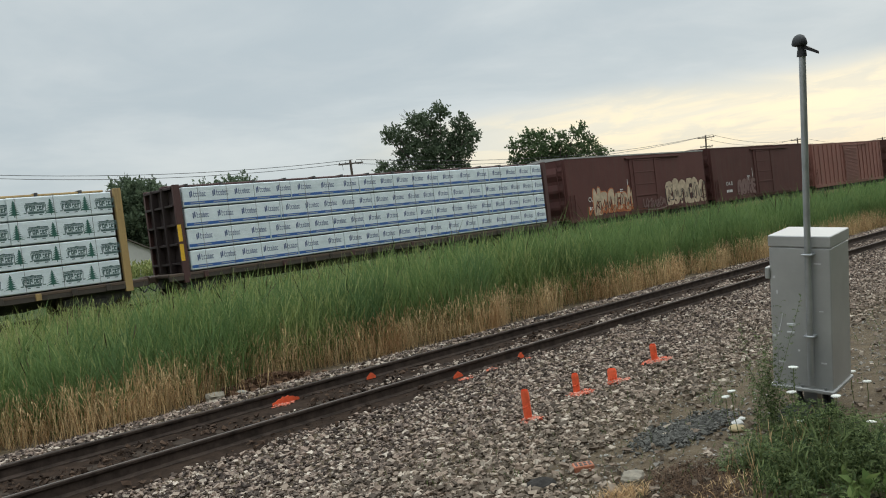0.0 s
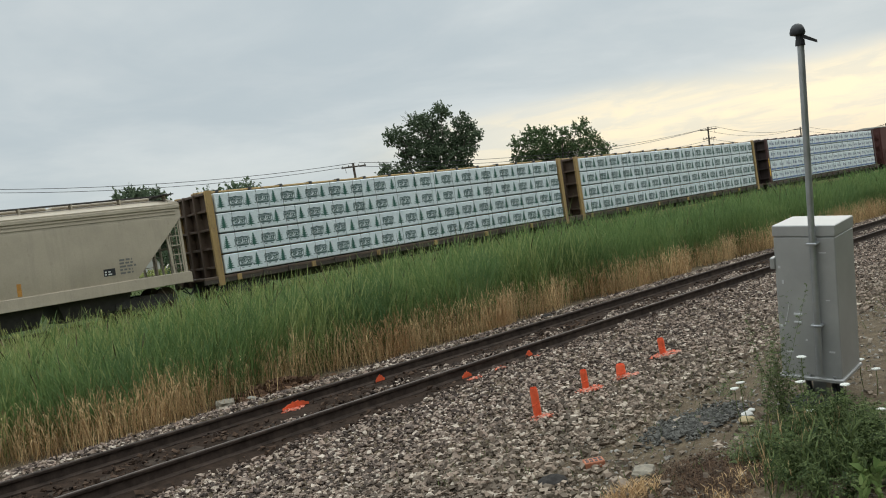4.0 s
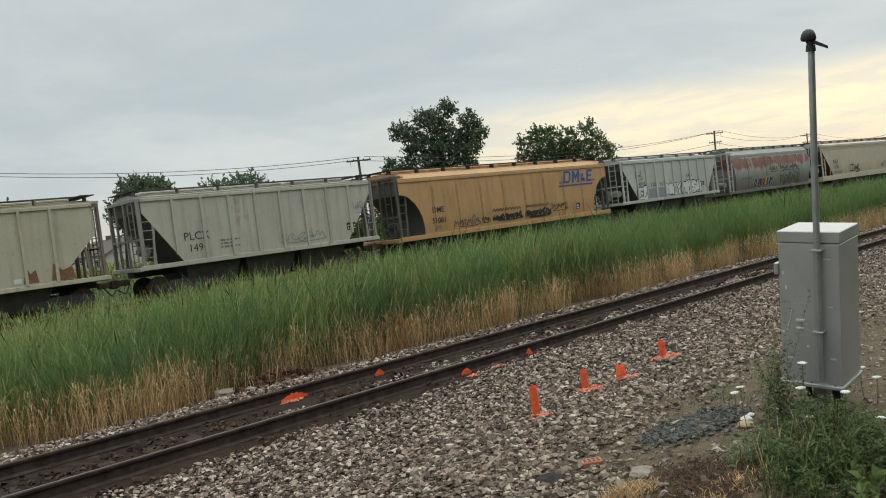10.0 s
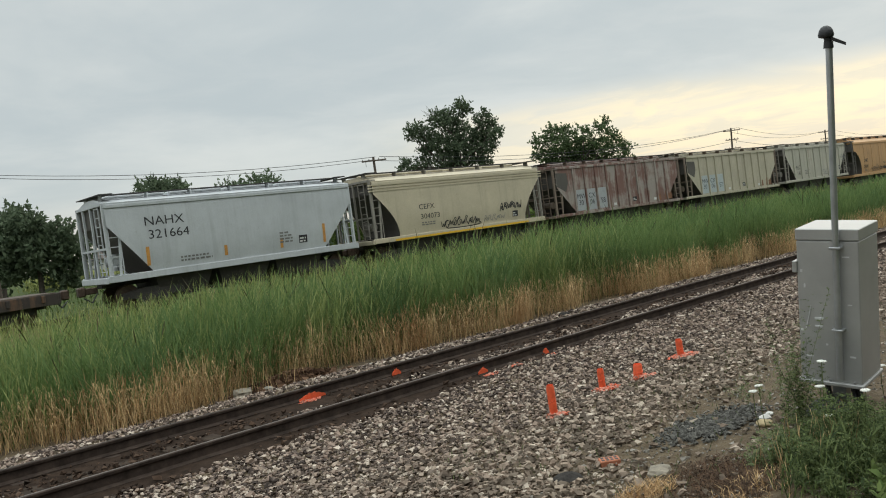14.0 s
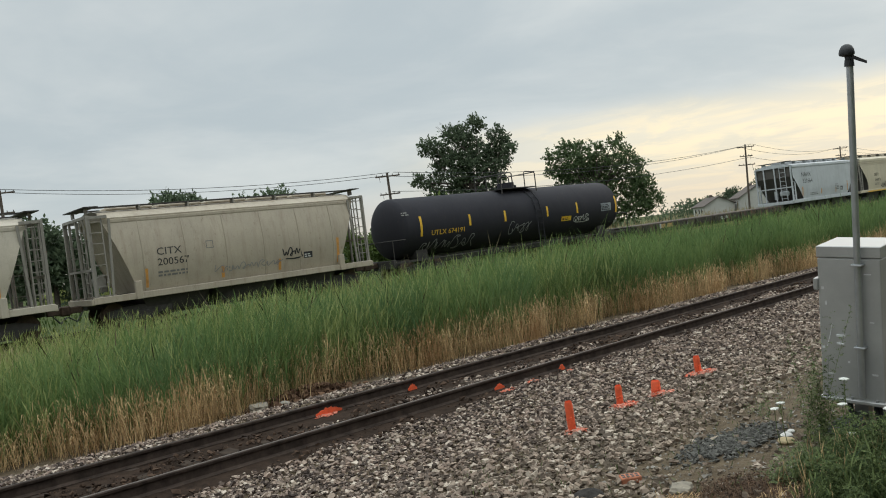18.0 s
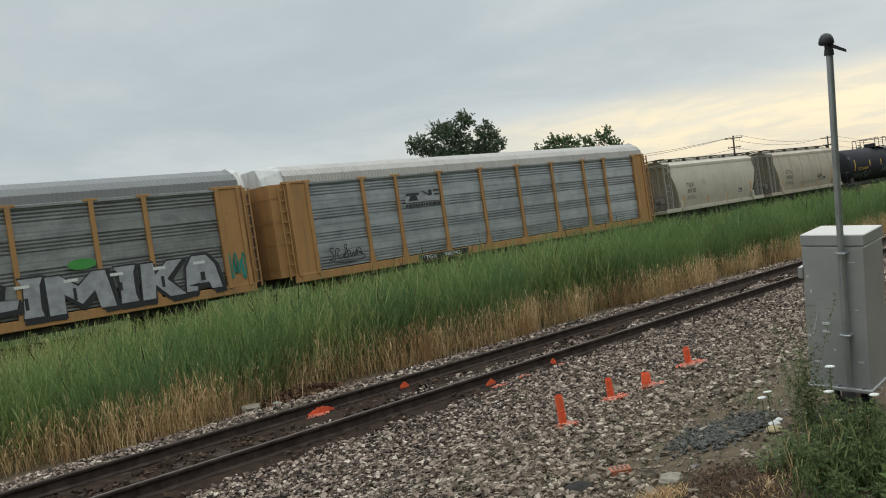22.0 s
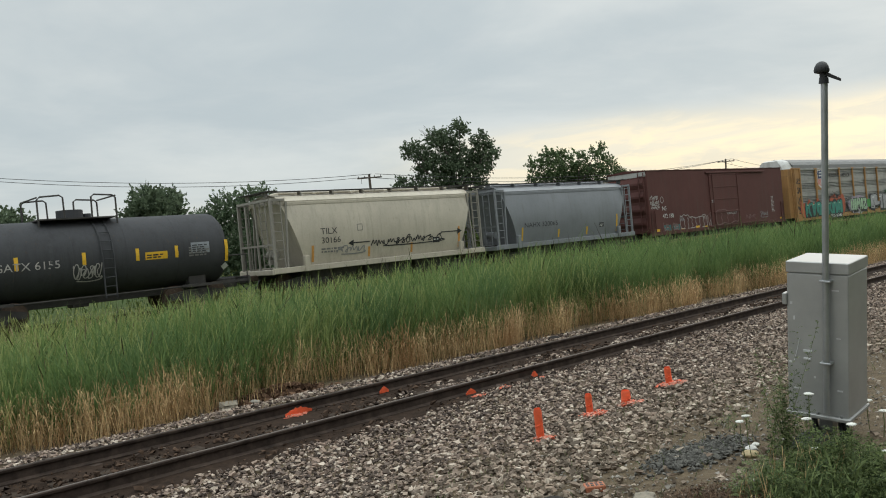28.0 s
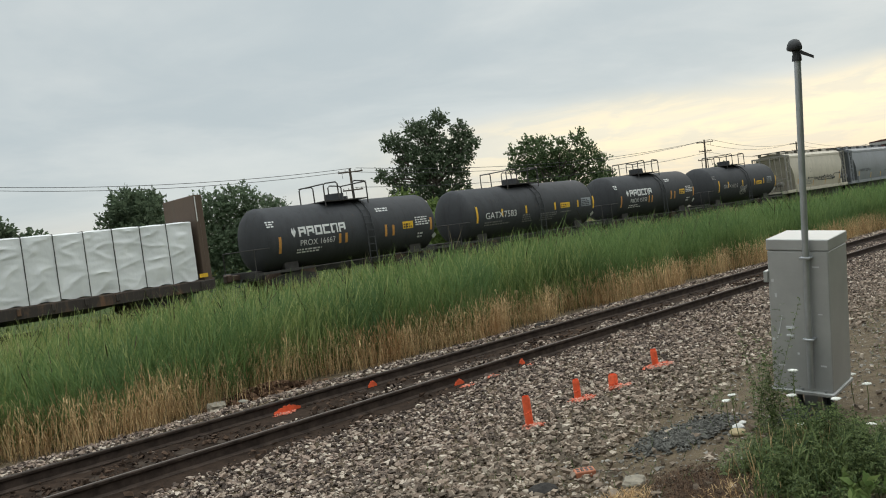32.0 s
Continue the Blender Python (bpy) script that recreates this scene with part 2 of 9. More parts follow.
def stone_material():
    s = Shade("ballast_stone")
    geo = s.n.new("ShaderNodeNewGeometry")
    ramp = s.n.new("ShaderNodeValToRGB")
    s.l.new(geo.outputs["Random Per Island"], ramp.inputs[0])
    e = ramp.color_ramp.elements
    e[0].position, e[0].color = 0.0, (0.040, 0.030, 0.025, 1)
    e[1].position, e[1].color = 1.0, (0.64, 0.545, 0.45, 1)
    for p, c in ((0.22, (0.072, 0.054, 0.045, 1)), (0.44, (0.190, 0.145, 0.119, 1)), (0.66, (0.31, 0.226, 0.178, 1)), (0.86, (0.42, 0.335, 0.265, 1))):
        x = e.new(p)
        x.color = c
    n = s.noise(30, 4, 0.7, world=True)
    c = s.mix(s.ramp(n, 0.3, 0.8, 0, 0.35), ramp.outputs[0], (0.12, 0.10, 0.09))
    sep = s.n.new("ShaderNodeSeparateXYZ")
    s.l.new(geo.outputs["Position"], sep.inputs[0])
    drift = s.math("ADD", sep.outputs[1], s.math("MULTIPLY", s.noise(0.9, 4, 0.6, world=True), 3.0))
    c = s.mix(s.ramp(drift, 8.4, 5.2, 0, 0.32), c, (0.26, 0.208, 0.145))   # soil dust where the shoulder meets bare ground
    return s.done(c, 0.9, bump=n, strength=0.35, depth=0.01, spec=0.1)


def ground_material():
    s = Shade("soil_and_turf")
    a, b, c3 = s.noise(0.35, 5, 0.6, world=True), s.noise(6, 5, 0.7, world=True), s.noise(45, 4, 0.7, world=True)
    soil = s.mix(s.ramp(b, 0.3, 0.7), (0.062, 0.043, 0.027), (0.150, 0.112, 0.070))
    soil = s.mix(s.ramp(c3, 0.45, 0.8, 0, 0.4), soil, (0.26, 0.235, 0.195))
    turf = s.mix(s.ramp(b, 0.3, 0.75), (0.028, 0.05, 0.014), (0.07, 0.092, 0.03))
    turf = s.mix(s.ramp(a, 0.45, 0.65, 0, 0.5), turf, (0.11, 0.105, 0.045))
    sep = s.n.new("ShaderNodeSeparateXYZ")
    s.l.new(s.n.new("ShaderNodeNewGeometry").outputs["Position"], sep.inputs[0])
    far = s.ramp(s.math("ADD", sep.outputs[1], s.math("MULTIPLY", b, 1.2)), 13.4, 14.8)
    # Unseen ground behind the camera is turned to dark turf to cut bounced light.
    far = s.math("MAXIMUM", far, s.ramp(sep.outputs[1], 0.9, -0.4))
    bump = s.math("ADD", s.math("MULTIPLY", b, 0.6), c3)
    return s.done(s.mix(far, soil, turf), 0.92, bump=bump, strength=0.5, depth=0.03, spec=0.08)


STEEL = plain("worn_dark_steel", (0.055, 0.05, 0.048), 0.6, 0.35, 0.3, 6)
UNDER = plain("black_underframe", (0.046, 0.041, 0.038), 0.75, 0.1, 0.35, 4)
WHEEL = plain("rusty_wheel_steel", (0.09, 0.06, 0.045), 0.55, 0.5, 0.3, 9)
RAIL_SIDE = plain("brown_rail_steel", (0.050, 0.036, 0.029), 0.85, 0.0, 0.5, 7, 0.3, 0.15)
RAIL_HEAD = plain("worn_rail_head", (0.15, 0.125, 0.11), 0.62, 0.5, 0.2, 3)
RAIL_DULL = plain("dull_rusty_rail_head", (0.070, 0.056, 0.047), 0.7, 0.3, 0.3, 3)
TIE_WOOD = plain("weathered_tie_timber", (0.045, 0.033, 0.025), 0.9, 0, 0.5, 7, 0.5, 0.1)
STONE = stone_material()
FOUL = plain("fouled_dark_track_bed", (0.032, 0.021, 0.015), 0.95, 0, 0.5, 9, 0.8, 0.08)
GROUND = ground_material()
ORANGE = plain("orange_marking_paint", (0.72, 0.105, 0.035), 0.65, 0, 0.2, 14)
ORANGE_BRICK = plain("orange_fired_clay", (0.42, 0.155, 0.085), 0.85, 0, 0.25, 20, 0.4)
CABINET = plain("aluminium_cabinet_paint", (0.385, 0.382, 0.37), 0.45, 0.42, 0.10, 4, 0.05)
CABINET_DARK = plain("cast_cabinet_foot", (0.30, 0.30, 0.30), 0.5, 0.6, 0.15, 8)
CONDUIT = plain("galvanised_conduit", (0.40, 0.41, 0.42), 0.38, 0.7, 0.12, 12, 0.05)
BLACK = plain("black_rubber_plastic", (0.012, 0.012, 0.013), 0.5, 0, 0.2, 10)
REED = island("green_reed_leaf", (0.088, 0.150, 0.050), (0.185, 0.262, 0.092), 0.7, ((0.070, 0.130, 0.055), (0.25, 0.30, 0.11)), 0.15, 0.45)
STRAW = island("dry_straw", (0.25, 0.145, 0.062), (0.86, 0.63, 0.35), 0.8, ((0.36, 0.19, 0.085), (0.78, 0.60, 0.35)), 0.2, 0.3)
REED_PALE = island("pale_reed_leaf", (0.17, 0.22, 0.065), (0.34, 0.37, 0.15), 0.7, None, 0.15, 0.35)
GRASS = island("low_grass", (0.13, 0.17, 0.05), (0.36, 0.37, 0.14), 0.7, None, 0.2, 0.25)
MEADOW = island("meadow_grass", (0.03, 0.06, 0.014), (0.095, 0.125, 0.036), 0.7, None, 0.2, 0.25)
WEED_PALE = island("pale_weed_leaf", (0.055, 0.085, 0.030), (0.20, 0.235, 0.10), 0.6, None, 0.25, 0.25)
CONCRETE = plain("broken_concrete", (0.33, 0.305, 0.26), 0.9, 0, 0.2, 9, 0.5)
ASPHALT = plain("old_asphalt", (0.040, 0.036, 0.033), 0.95, 0, 0.4, 14, 0.8, 0.1)
WEED = island("weed_leaf", (0.026, 0.048, 0.017), (0.155, 0.192, 0.070), 0.7, None, 0.15, 0.25)
PETAL = plain("white_umbel_flower", (0.75, 0.74, 0.68), 0.8)
# Distance haze is put into LEAF_DARK and LEAF_GREY as a paler, greyer tone.
LEAF_DARK = island("dark_tree_leaf", (0.068, 0.096, 0.058), (0.136, 0.172, 0.104), 0.8, None, 0.12, 0.35)
LEAF_MID = island("mid_tree_leaf", (0.066, 0.098, 0.048), (0.138, 0.188, 0.086), 0.8, None, 0.12, 0.35)
LEAF_GREY = island("grey_green_shrub_leaf", (0.085, 0.122, 0.072), (0.160, 0.205, 0.125), 0.8, None, 0.12, 0.35)
LEAF_PALE = island("pale_shrub_leaf", (0.095, 0.145, 0.042), (0.21, 0.27, 0.095), 0.8, None, 0.12, 0.4)
BARK = plain("grey_bark", (0.085, 0.07, 0.058), 0.9, 0, 0.3, 6, 0.6)
POLE_WOOD = plain("utility_pole_timber", (0.085, 0.065, 0.05), 0.85, 0, 0.3, 5, 0.3)
WIRE = plain("dark_cable", (0.03, 0.03, 0.032), 0.6)

# ---- mesh tools ----


class M:
    """Collects corners and faces of one mesh."""

    def __init__(self):
        self.v, self.f = [], []

    def add(self, verts, faces, m=None):
        o = len(self.v)
        self.v += [tuple(m @ Vector(p)) for p in verts] if m else [tuple(p) for p in verts]
        self.f += [tuple(i + o for i in f) for f in faces]
        return self

    def box(self, x0, x1, y0, y1, z0, z1, c=0.0, m=None):
        """A block between the given planes, its edges cut by c."""
        if c <= 0:
            vs = [(x, y, z) for x in (x0, x1) for y in (y0, y1) for z in (z0, z1)]
            fs = [(0, 1, 3, 2), (4, 6, 7, 5), (0, 4, 5, 1), (2, 3, 7, 6), (0, 2, 6, 4), (1, 5, 7, 3)]
            return self.add(vs, fs, m)
        lo, hi = (x0, y0, z0), (x1, y1, z1)
        vs, idx = [], {}
        for sx in (0, 1):
            for sy in (0, 1):
                for sz in (0, 1):
                    s = (sx, sy, sz)
                    for a in range(3):
                        p = [(hi[k] if s[k] else lo[k]) + ((-c if s[k] else c) if k != a else 0) for k in range(3)]
                        idx[s, a] = len(vs)
                        vs.append(tuple(p))
        fs = []
        for a in range(3):
            b, d = (a + 1) % 3, (a + 2) % 3
            for sa in (0, 1):
                ring = []
                for sb, sd in ((0, 0), (1, 0), (1, 1), (0, 1)):
                    s = [0, 0, 0]
                    s[a], s[b], s[d] = sa, sb, sd
                    ring.append(idx[tuple(s), a])
                fs.append(tuple(ring) if sa else tuple(ring[::-1]))
            for sb in (0, 1):
                for sd in (0, 1):
                    s0, s1 = [0, 0, 0], [0, 0, 0]
                    s0[b] = s1[b] = sb
                    s0[d] = s1[d] = sd
                    s1[a] = 1
                    s0, s1 = tuple(s0), tuple(s1)
                    q = (idx[s0, b], idx[s1, b], idx[s1, d], idx[s0, d])
                    fs.append(q if sb == sd else q[::-1])
        for s in {k[0] for k in idx}:
            t = (idx[s, 0], idx[s, 1], idx[s, 2])
            fs.append(t if sum(s) % 2 else t[::-1])
        return self.add(vs, fs, m)

    def cyl(self, a, b, r, n=10, r2=None, caps=True):
        a, b = Vector(a), Vector(b)
        d = (b - a).normalized()
        u = d.orthogonal().normalized()
        w = d.cross(u)
        r2 = r if r2 is None else r2
        vs = [tuple(p + (u * math.cos(k) + w * math.sin(k)) * q) for p, q in ((a, r), (b, r2)) for k in (2 * math.pi * i / n for i in range(n))]
        fs = [(i, (i + 1) % n, n + (i + 1) % n, n + i) for i in range(n)]
        if caps:
            fs += [tuple(range(n))[::-1], tuple(range(n, 2 * n))]
        return self.add(vs, fs)

    def tube(self, pts, r, n=6):
        for a, b in zip(pts, pts[1:]):
            self.cyl(a, b, r, n)
        return self

    def pipe(self, pts, r, n=6):
        """One bent round bar through the points."""
        pts = [Vector(p) for p in pts]
        rings = []
        for i, p in enumerate(pts):
            d = (pts[min(i + 1, len(pts) - 1)] - pts[max(i - 1, 0)]).normalized()
            u = d.cross(Vector((0.31, 0.57, 0.76))).normalized()
            w = d.cross(u)
            rings.append([tuple(p + (u * math.cos(k) + w * math.sin(k)) * r) for k in (2 * math.pi * j / n for j in range(n))])
        return self.loft(rings)

    def loft(self, rings, caps=True, closed=True):
        """Skins a row of rings with as many points each."""
        n = len(rings[0])
        vs = [p for r in rings for p in r]
        fs = []
        for k in range(len(rings) - 1):
            for i in range(n if closed else n - 1):
                j = (i + 1) % n
                fs.append((k * n + i, k * n + j, (k + 1) * n + j, (k + 1) * n + i))
        if caps:
            fs += [tuple(range(n))[::-1], tuple(range((len(rings) - 1) * n, len(rings) * n))]
        return self.add(vs, fs)

    def plate(self, pts, d):
        """A flat polygon given a thickness d (a vector)."""
        d = Vector(d)
        n = len(pts)
        vs = [tuple(p) for p in pts] + [tuple(Vector(p) + d) for p in pts]
        return self.add(vs, [tuple(range(n))[::-1], tuple(range(n, 2 * n))] + [(i, (i + 1) % n, n + (i + 1) % n, n + i) for i in range(n)])

    def mesh(self, name, mat, smooth=False):
        me = bpy.data.meshes.new(name)
        me.from_pydata(self.v, [], self.f)
        me.materials.append(mat)
        bm = bmesh.new()
        bm.from_mesh(me)
        bmesh.ops.recalc_face_normals(bm, faces=bm.faces)
        bm.to_mesh(me)
        bm.free()
        if smooth:
            me.polygons.foreach_set("use_smooth", [True] * len(me.polygons))
            if smooth is not True:
                me.set_sharp_from_angle(angle=radians(smooth))
        return me

    def part(self, name, mat, parent=None, label="", smooth=False):
        ob = new(name, self.mesh(name, mat, smooth))
        ob.parent = parent
        return tagged(ob, label)


def thing(name, label, category, group="", at=None):
    ob = new(name)
    ob.empty_display_size = 0.2
    if at:
        ob.matrix_basis = at
    return tagged(ob, label, category, group)


def raw(name, verts, faces, mat, smooth=False):
    """A big mesh straight from arrays."""
    me = bpy.data.meshes.new(name)
    verts, faces = np.asarray(verts, np.float32), np.asarray(faces, np.int32)
    me.vertices.add(len(verts))
    me.vertices.foreach_set("co", verts.ravel())
    k = faces.shape[1]
    me.loops.add(faces.size)
    me.loops.foreach_set("vertex_index", faces.ravel())
    me.polygons.add(len(faces))
    me.polygons.foreach_set("loop_start", np.arange(0, faces.size, k, dtype=np.int32))
    me.materials.append(mat)
    me.update(calc_edges=True)
    if smooth:
        me.polygons.foreach_set("use_smooth", [True] * len(me.polygons))
    return new(name, me)

# ---- ground ----
gx = np.concatenate([np.linspace(-2500, -60, 14), np.arange(-55, -4, 3), np.arange(-4, 30, 0.5), np.arange(30, 120, 3), np.linspace(125, 2800, 20)])
gy = np.concatenate([np.linspace(-2500, -20, 12), np.arange(-15, 1, 2), np.arange(1, 14, 0.3), np.arange(14, 42, 0.8), np.linspace(44, 140, 18), np.linspace(180, 2800, 10)])
GX, GY = np.meshgrid(gx, gy)
GZ = ground_z(GX, GY) + 0.012 * np.sin(GX * 3.1) * np.cos(GY * 2.7)
nx, ny = len(gx), len(gy)
q = np.arange(nx * ny).reshape(ny, nx)
tagged(raw("ground", np.stack([GX, GY, GZ], -1).reshape(-1, 3), np.stack([q[:-1, :-1], q[:-1, 1:], q[1:, 1:], q[1:, :-1]], -1).reshape(-1, 4), GROUND, True),
       "gravelly soil and rough turf beside the railway", "ground", kind="structure")

far_bed = lambda x: RAIL_Z + GRADE * x - 0.22

# ---- the near track ----
PROFILE = ((-0.07, -0.175), (0.07, -0.175), (0.07, -0.163), (0.014, -0.14), (0.010, -0.05), (0.034, -0.038), (0.037, -0.012), (0.030, -0.003),
           (-0.030, -0.003), (-0.037, -0.012), (-0.034, -0.038), (-0.010, -0.05), (-0.014, -0.14), (-0.07, -0.163))


def rail(y, name, label, zf=lambda x: 0.0, yf=None, x0=-80.0, x1=340.0, head=RAIL_HEAD, shine=0.014):
    ob = thing(name, label, "rail", "rails")
    tagged(ob, kind="structure")
    m, h = M(), M()
    xs = (x0, x1)
    m.loft([[(x, (yf(x) if yf else y) + a, zf(x) + b) for a, b in PROFILE] for x in xs])
    m.part("rail_web", RAIL_SIDE, ob)
    h.loft([[(x, (yf(x) if yf else y) + a, zf(x) + b) for a, b in ((-shine, -0.004), (shine, -0.004), (shine * 0.8, 0.0015), (-shine * 0.8, 0.0015))] for x in xs])
    h.part("running_surface", head, ob, "worn steel running surface")
    return ob


rail(NEAR_RAIL, "rail", "rusty brown steel rail with a thin worn line on its head")
rail(FAR_RAIL, "rail", "dull rusty brown steel rail on timber ties", head=RAIL_DULL)
ties = thing("track_ties", "dark weathered timber ties sunk in pale ballast", "railway ties")
tagged(ties, kind="structure")
rnd = random.Random(4)
tie_meshes = [M().box(-0.115, 0.115, -1.32, 1.32, -0.16, 0.0, 0.012).mesh("tie", TIE_WOOD) for _ in range(1)]
plate_mesh = M().box(-0.09, 0.09, -0.17, 0.17, 0.0, 0.016, 0.004).mesh("tie_plate", RAIL_SIDE)
for i in range(150):
    x = -3 + i * 0.54 + rnd.uniform(-0.03, 0.03)
    t = new("tie", tie_meshes[0])
    t.parent = ties
    t.matrix_basis = pose(x, (NEAR_RAIL + FAR_RAIL) / 2 + rnd.uniform(-0.05, 0.05), -0.192 + rnd.uniform(-0.008, 0.006), 0, 0, rnd.uniform(-1.0, 1.0))
    if i < 70:
        for y in (NEAR_RAIL, FAR_RAIL):
            pl = new("tie_plate", plate_mesh)
            pl.parent = ties
            pl.matrix_basis = pose(x, y, -0.192)

bed = M()
bed.loft([[(x, 8.22 + 0.06 * math.sin(x * 1.9) + 0.05 * math.sin(x * 4.3), -0.24), (x, 8.40 + 0.05 * math.sin(x * 2.7), -0.176), (x, 8.72, -0.165), (x, 9.0, -0.185 + 0.015 * math.sin(x * 7.3)), (x, 9.35, -0.205 + 0.012 * math.sin(x * 5.3)), (x, 9.8, -0.205 + 0.014 * math.sin(x * 6.1 + 1)), (x, 10.15, -0.17 + 0.012 * math.sin(x * 4.7)), (x, 10.42, -0.185), (x, 10.6 + 0.05 * math.sin(x * 2.1), -0.28)] for x in np.arange(-6, 150, 0.35)], caps=False, closed=False)
tagged(bed.part("track_bed", FOUL), "dark fouled dirt under the near track", "track bed", kind="structure")

# ---- the far track ----
# The bed's dark gravel tone also carries the shade under the train.
bed = M()
bed.loft([[(x, line_y(x) + d, far_bed(x) + dz) for d, dz in ((-3.3, -0.35), (-2.1, -0.02), (2.1, -0.02), (3.3, -0.35))] for x in np.arange(-300, 400, 10.0)], caps=False, closed=False)
tagged(bed.part("far_track_bed", FOUL), "dark gravel bed of the far track", "track bed", kind="structure")
far_z = lambda x: RAIL_Z + GRADE * x
for off in (-0.755, 0.755):
    rail(0, "rail", "steel rail of the far track", far_z, lambda x, off=off: line_y(x) + off, -420.0, 520.0)
m = M()
for x in np.arange(-60, 120, 0.56):
    m.box(x - 0.11, x + 0.11, line_y(x) - 1.3, line_y(x) + 1.3, far_z(x) - 0.36, far_z(x) - 0.185)
tagged(m.part("far_track_ties", TIE_WOOD), "timber ties of the far track", "railway ties", kind="structure")

# ---- ballast ----
rng = np.random.default_rng(7)
block_v = np.array([(-1, -1, -1), (1, -1, -1), (1, 1, -1), (-1, 1, -1), (-1, -1, 1), (1, -1, 1), (1, 1, 1), (-1, 1, 1)], float) * 0.60
block_f = np.array([(0, 2, 1), (0, 3, 2), (4, 5, 6), (4, 6, 7), (0, 1, 5), (0, 5, 4), (1, 2, 6), (1, 6, 5), (2, 3, 7), (2, 7, 6), (3, 0, 4), (3, 4, 7)])
chunk_v = np.array([(1, 0, 0), (-1, 0, 0), (0, 1, 0), (0, -1, 0), (0, 0, 1), (0, 0, -1)], float) * 0.95
chunk_f = np.array([(0, 2, 4), (2, 1, 4), (1, 3, 4), (3, 0, 4), (2, 0, 5), (1, 2, 5), (3, 1, 5), (0, 3, 5)])


def stones(name, x, y, z, size, mat, label, blocky=False):
    """Angular crushed stones: small solids with every corner pushed about, turned any way."""
    n = len(x)
    bv, bf = (block_v, block_f) if blocky else (chunk_v, chunk_f)
    s = size[:, None, None] * (0.45 + 0.90 * rng.random((n, 1, 3)))
    v = (bv[None] + rng.normal(size=(n, len(bv), 3)) * (0.19 if blocky else 0.24)) * s
    ax = rng.normal(size=(n, 3))
    ax /= np.linalg.norm(ax, axis=1)[:, None]
    an = rng.random(n) * 6.283
    c, si = np.cos(an)[:, None, None], np.sin(an)[:, None, None]
    k = ax[:, None, :]
    v = v * c + np.cross(np.broadcast_to(k, v.shape), v) * si + k * (v * k).sum(-1, keepdims=True) * (1 - c)
    v[..., 2] *= 0.7
    v = v + np.stack([x, y, z], -1)[:, None, :]
    f = bf[None] + (np.arange(n) * len(bv))[:, None, None]
    ob = raw(name, v.reshape(-1, 3), f.reshape(-1, 3), mat)
    ob.data.polygons.foreach_set("use_smooth", np.zeros(len(ob.data.polygons), bool))   # crisp broken faces
    return tagged(ob, label, "gravel", kind="stuff")


def band(n, x0, x1, y0, y1, power=1.0):
    return x0 + (x1 - x0) * rng.random(n) ** power, y0 + (y1 - y0) * rng.random(n)


# near shoulder, dense and large close by
x, y = band(95000, 0.0, 27, 2.2, 8.80, 1.5)
patchy = np.array([noise.noise((a * 0.55, b * 0.55, 3)) for a, b in zip(x, y)])
bare = smooth(4.15, 3.35, y + 0.4 * np.clip(5.0 - x, -1.2, 3) + 0.7 * patchy)
keep = (rng.random(len(x)) > bare * 0.95) & (x > 0.2 * y - 0.4) & (x < 3.7 * y + 1.0) & (y < 8.24 + 0.20 * rng.random(len(x)) + 0.10 * np.sin(x * 5.1) + 0.36 * smooth(7.0, 10.5, x + 0.5 * np.sin(x * 2.3)))
scrape = ((x - 4.98) / 0.50) ** 2 + ((y - 3.72 + 0.35 * (x - 4.98)) / 0.17) ** 2 + 0.8 * patchy     # a scraped patch of bare soil
keep &= (scrape > 1.0) | (rng.random(len(x)) > 0.82)
x, y = x[keep], y[keep]
level = np.maximum(ground_z(x, y), np.where(y > 8.34, -0.185, -9.0))
stones("ballast", x, y, level + 0.002 + 0.040 * rng.random(len(x)), 0.014 + 0.027 * rng.random(len(x)) ** 1.9, STONE, "loose grey crushed-stone ballast on the track shoulder", True)
# between and beyond the rails
x, y = band(17000, -1.5, 36, 8.95, 10.25, 0.9)
gap = np.array([noise.noise((a * 0.8, b * 1.4, 9)) for a, b in zip(x, y)]) > 0.38 - 0.95 * smooth(5.8, 9.5, x) * smooth(10.6, 9.3, y)
x, y = x[gap], y[gap]
stones("ballast", x, y, np.full(len(x), -0.215) + 0.035 * rng.random(len(x)), 0.018 + 0.030 * rng.random(len(x)) ** 1.5, STONE, "grey ballast lying between the rails", True)
CLOD = island("dark_track_clods", (0.014, 0.010, 0.008), (0.105, 0.068, 0.048), 0.95, None, 0.08)
x, y = band(9000, 1.0, 24, 8.25, 10.62, 1.25)
keep = (np.abs(y - NEAR_RAIL) > 0.09) & (np.abs(y - FAR_RAIL) > 0.09) & (np.array([noise.noise((a * 0.9, b * 2.0, 21)) for a, b in zip(x, y)]) > -0.12)
x, y = x[keep], y[keep]
stones("track_clods", x, y, -0.19 + 0.05 * rng.random(len(x)) ** 2, 0.012 + 0.045 * rng.random(len(x)) ** 3, CLOD, "dark brown clods, splinters and spilled dirt on the track bed")
x, y = band(15000, 0.5, 40, 10.5, 12.0, 1.4)
stones("ballast", x, y, ground_z(x, y) + 0.012 + 0.03 * rng.random(len(x)), 0.016 + 0.03 * rng.random(len(x)) ** 1.8, STONE, "pale ballast along the reed bed", True)
x, y = band(10000, 30, 130, 4.5, 11.8, 1.3)
keep = (np.abs(y - NEAR_RAIL) > 0.1) & (np.abs(y - FAR_RAIL) > 0.1)
x, y = x[keep], y[keep]
stones("ballast", x, y, ground_z(x, y) + 0.02, 0.05 + 0.05 * rng.random(len(x)), STONE, "grey ballast further along the track")

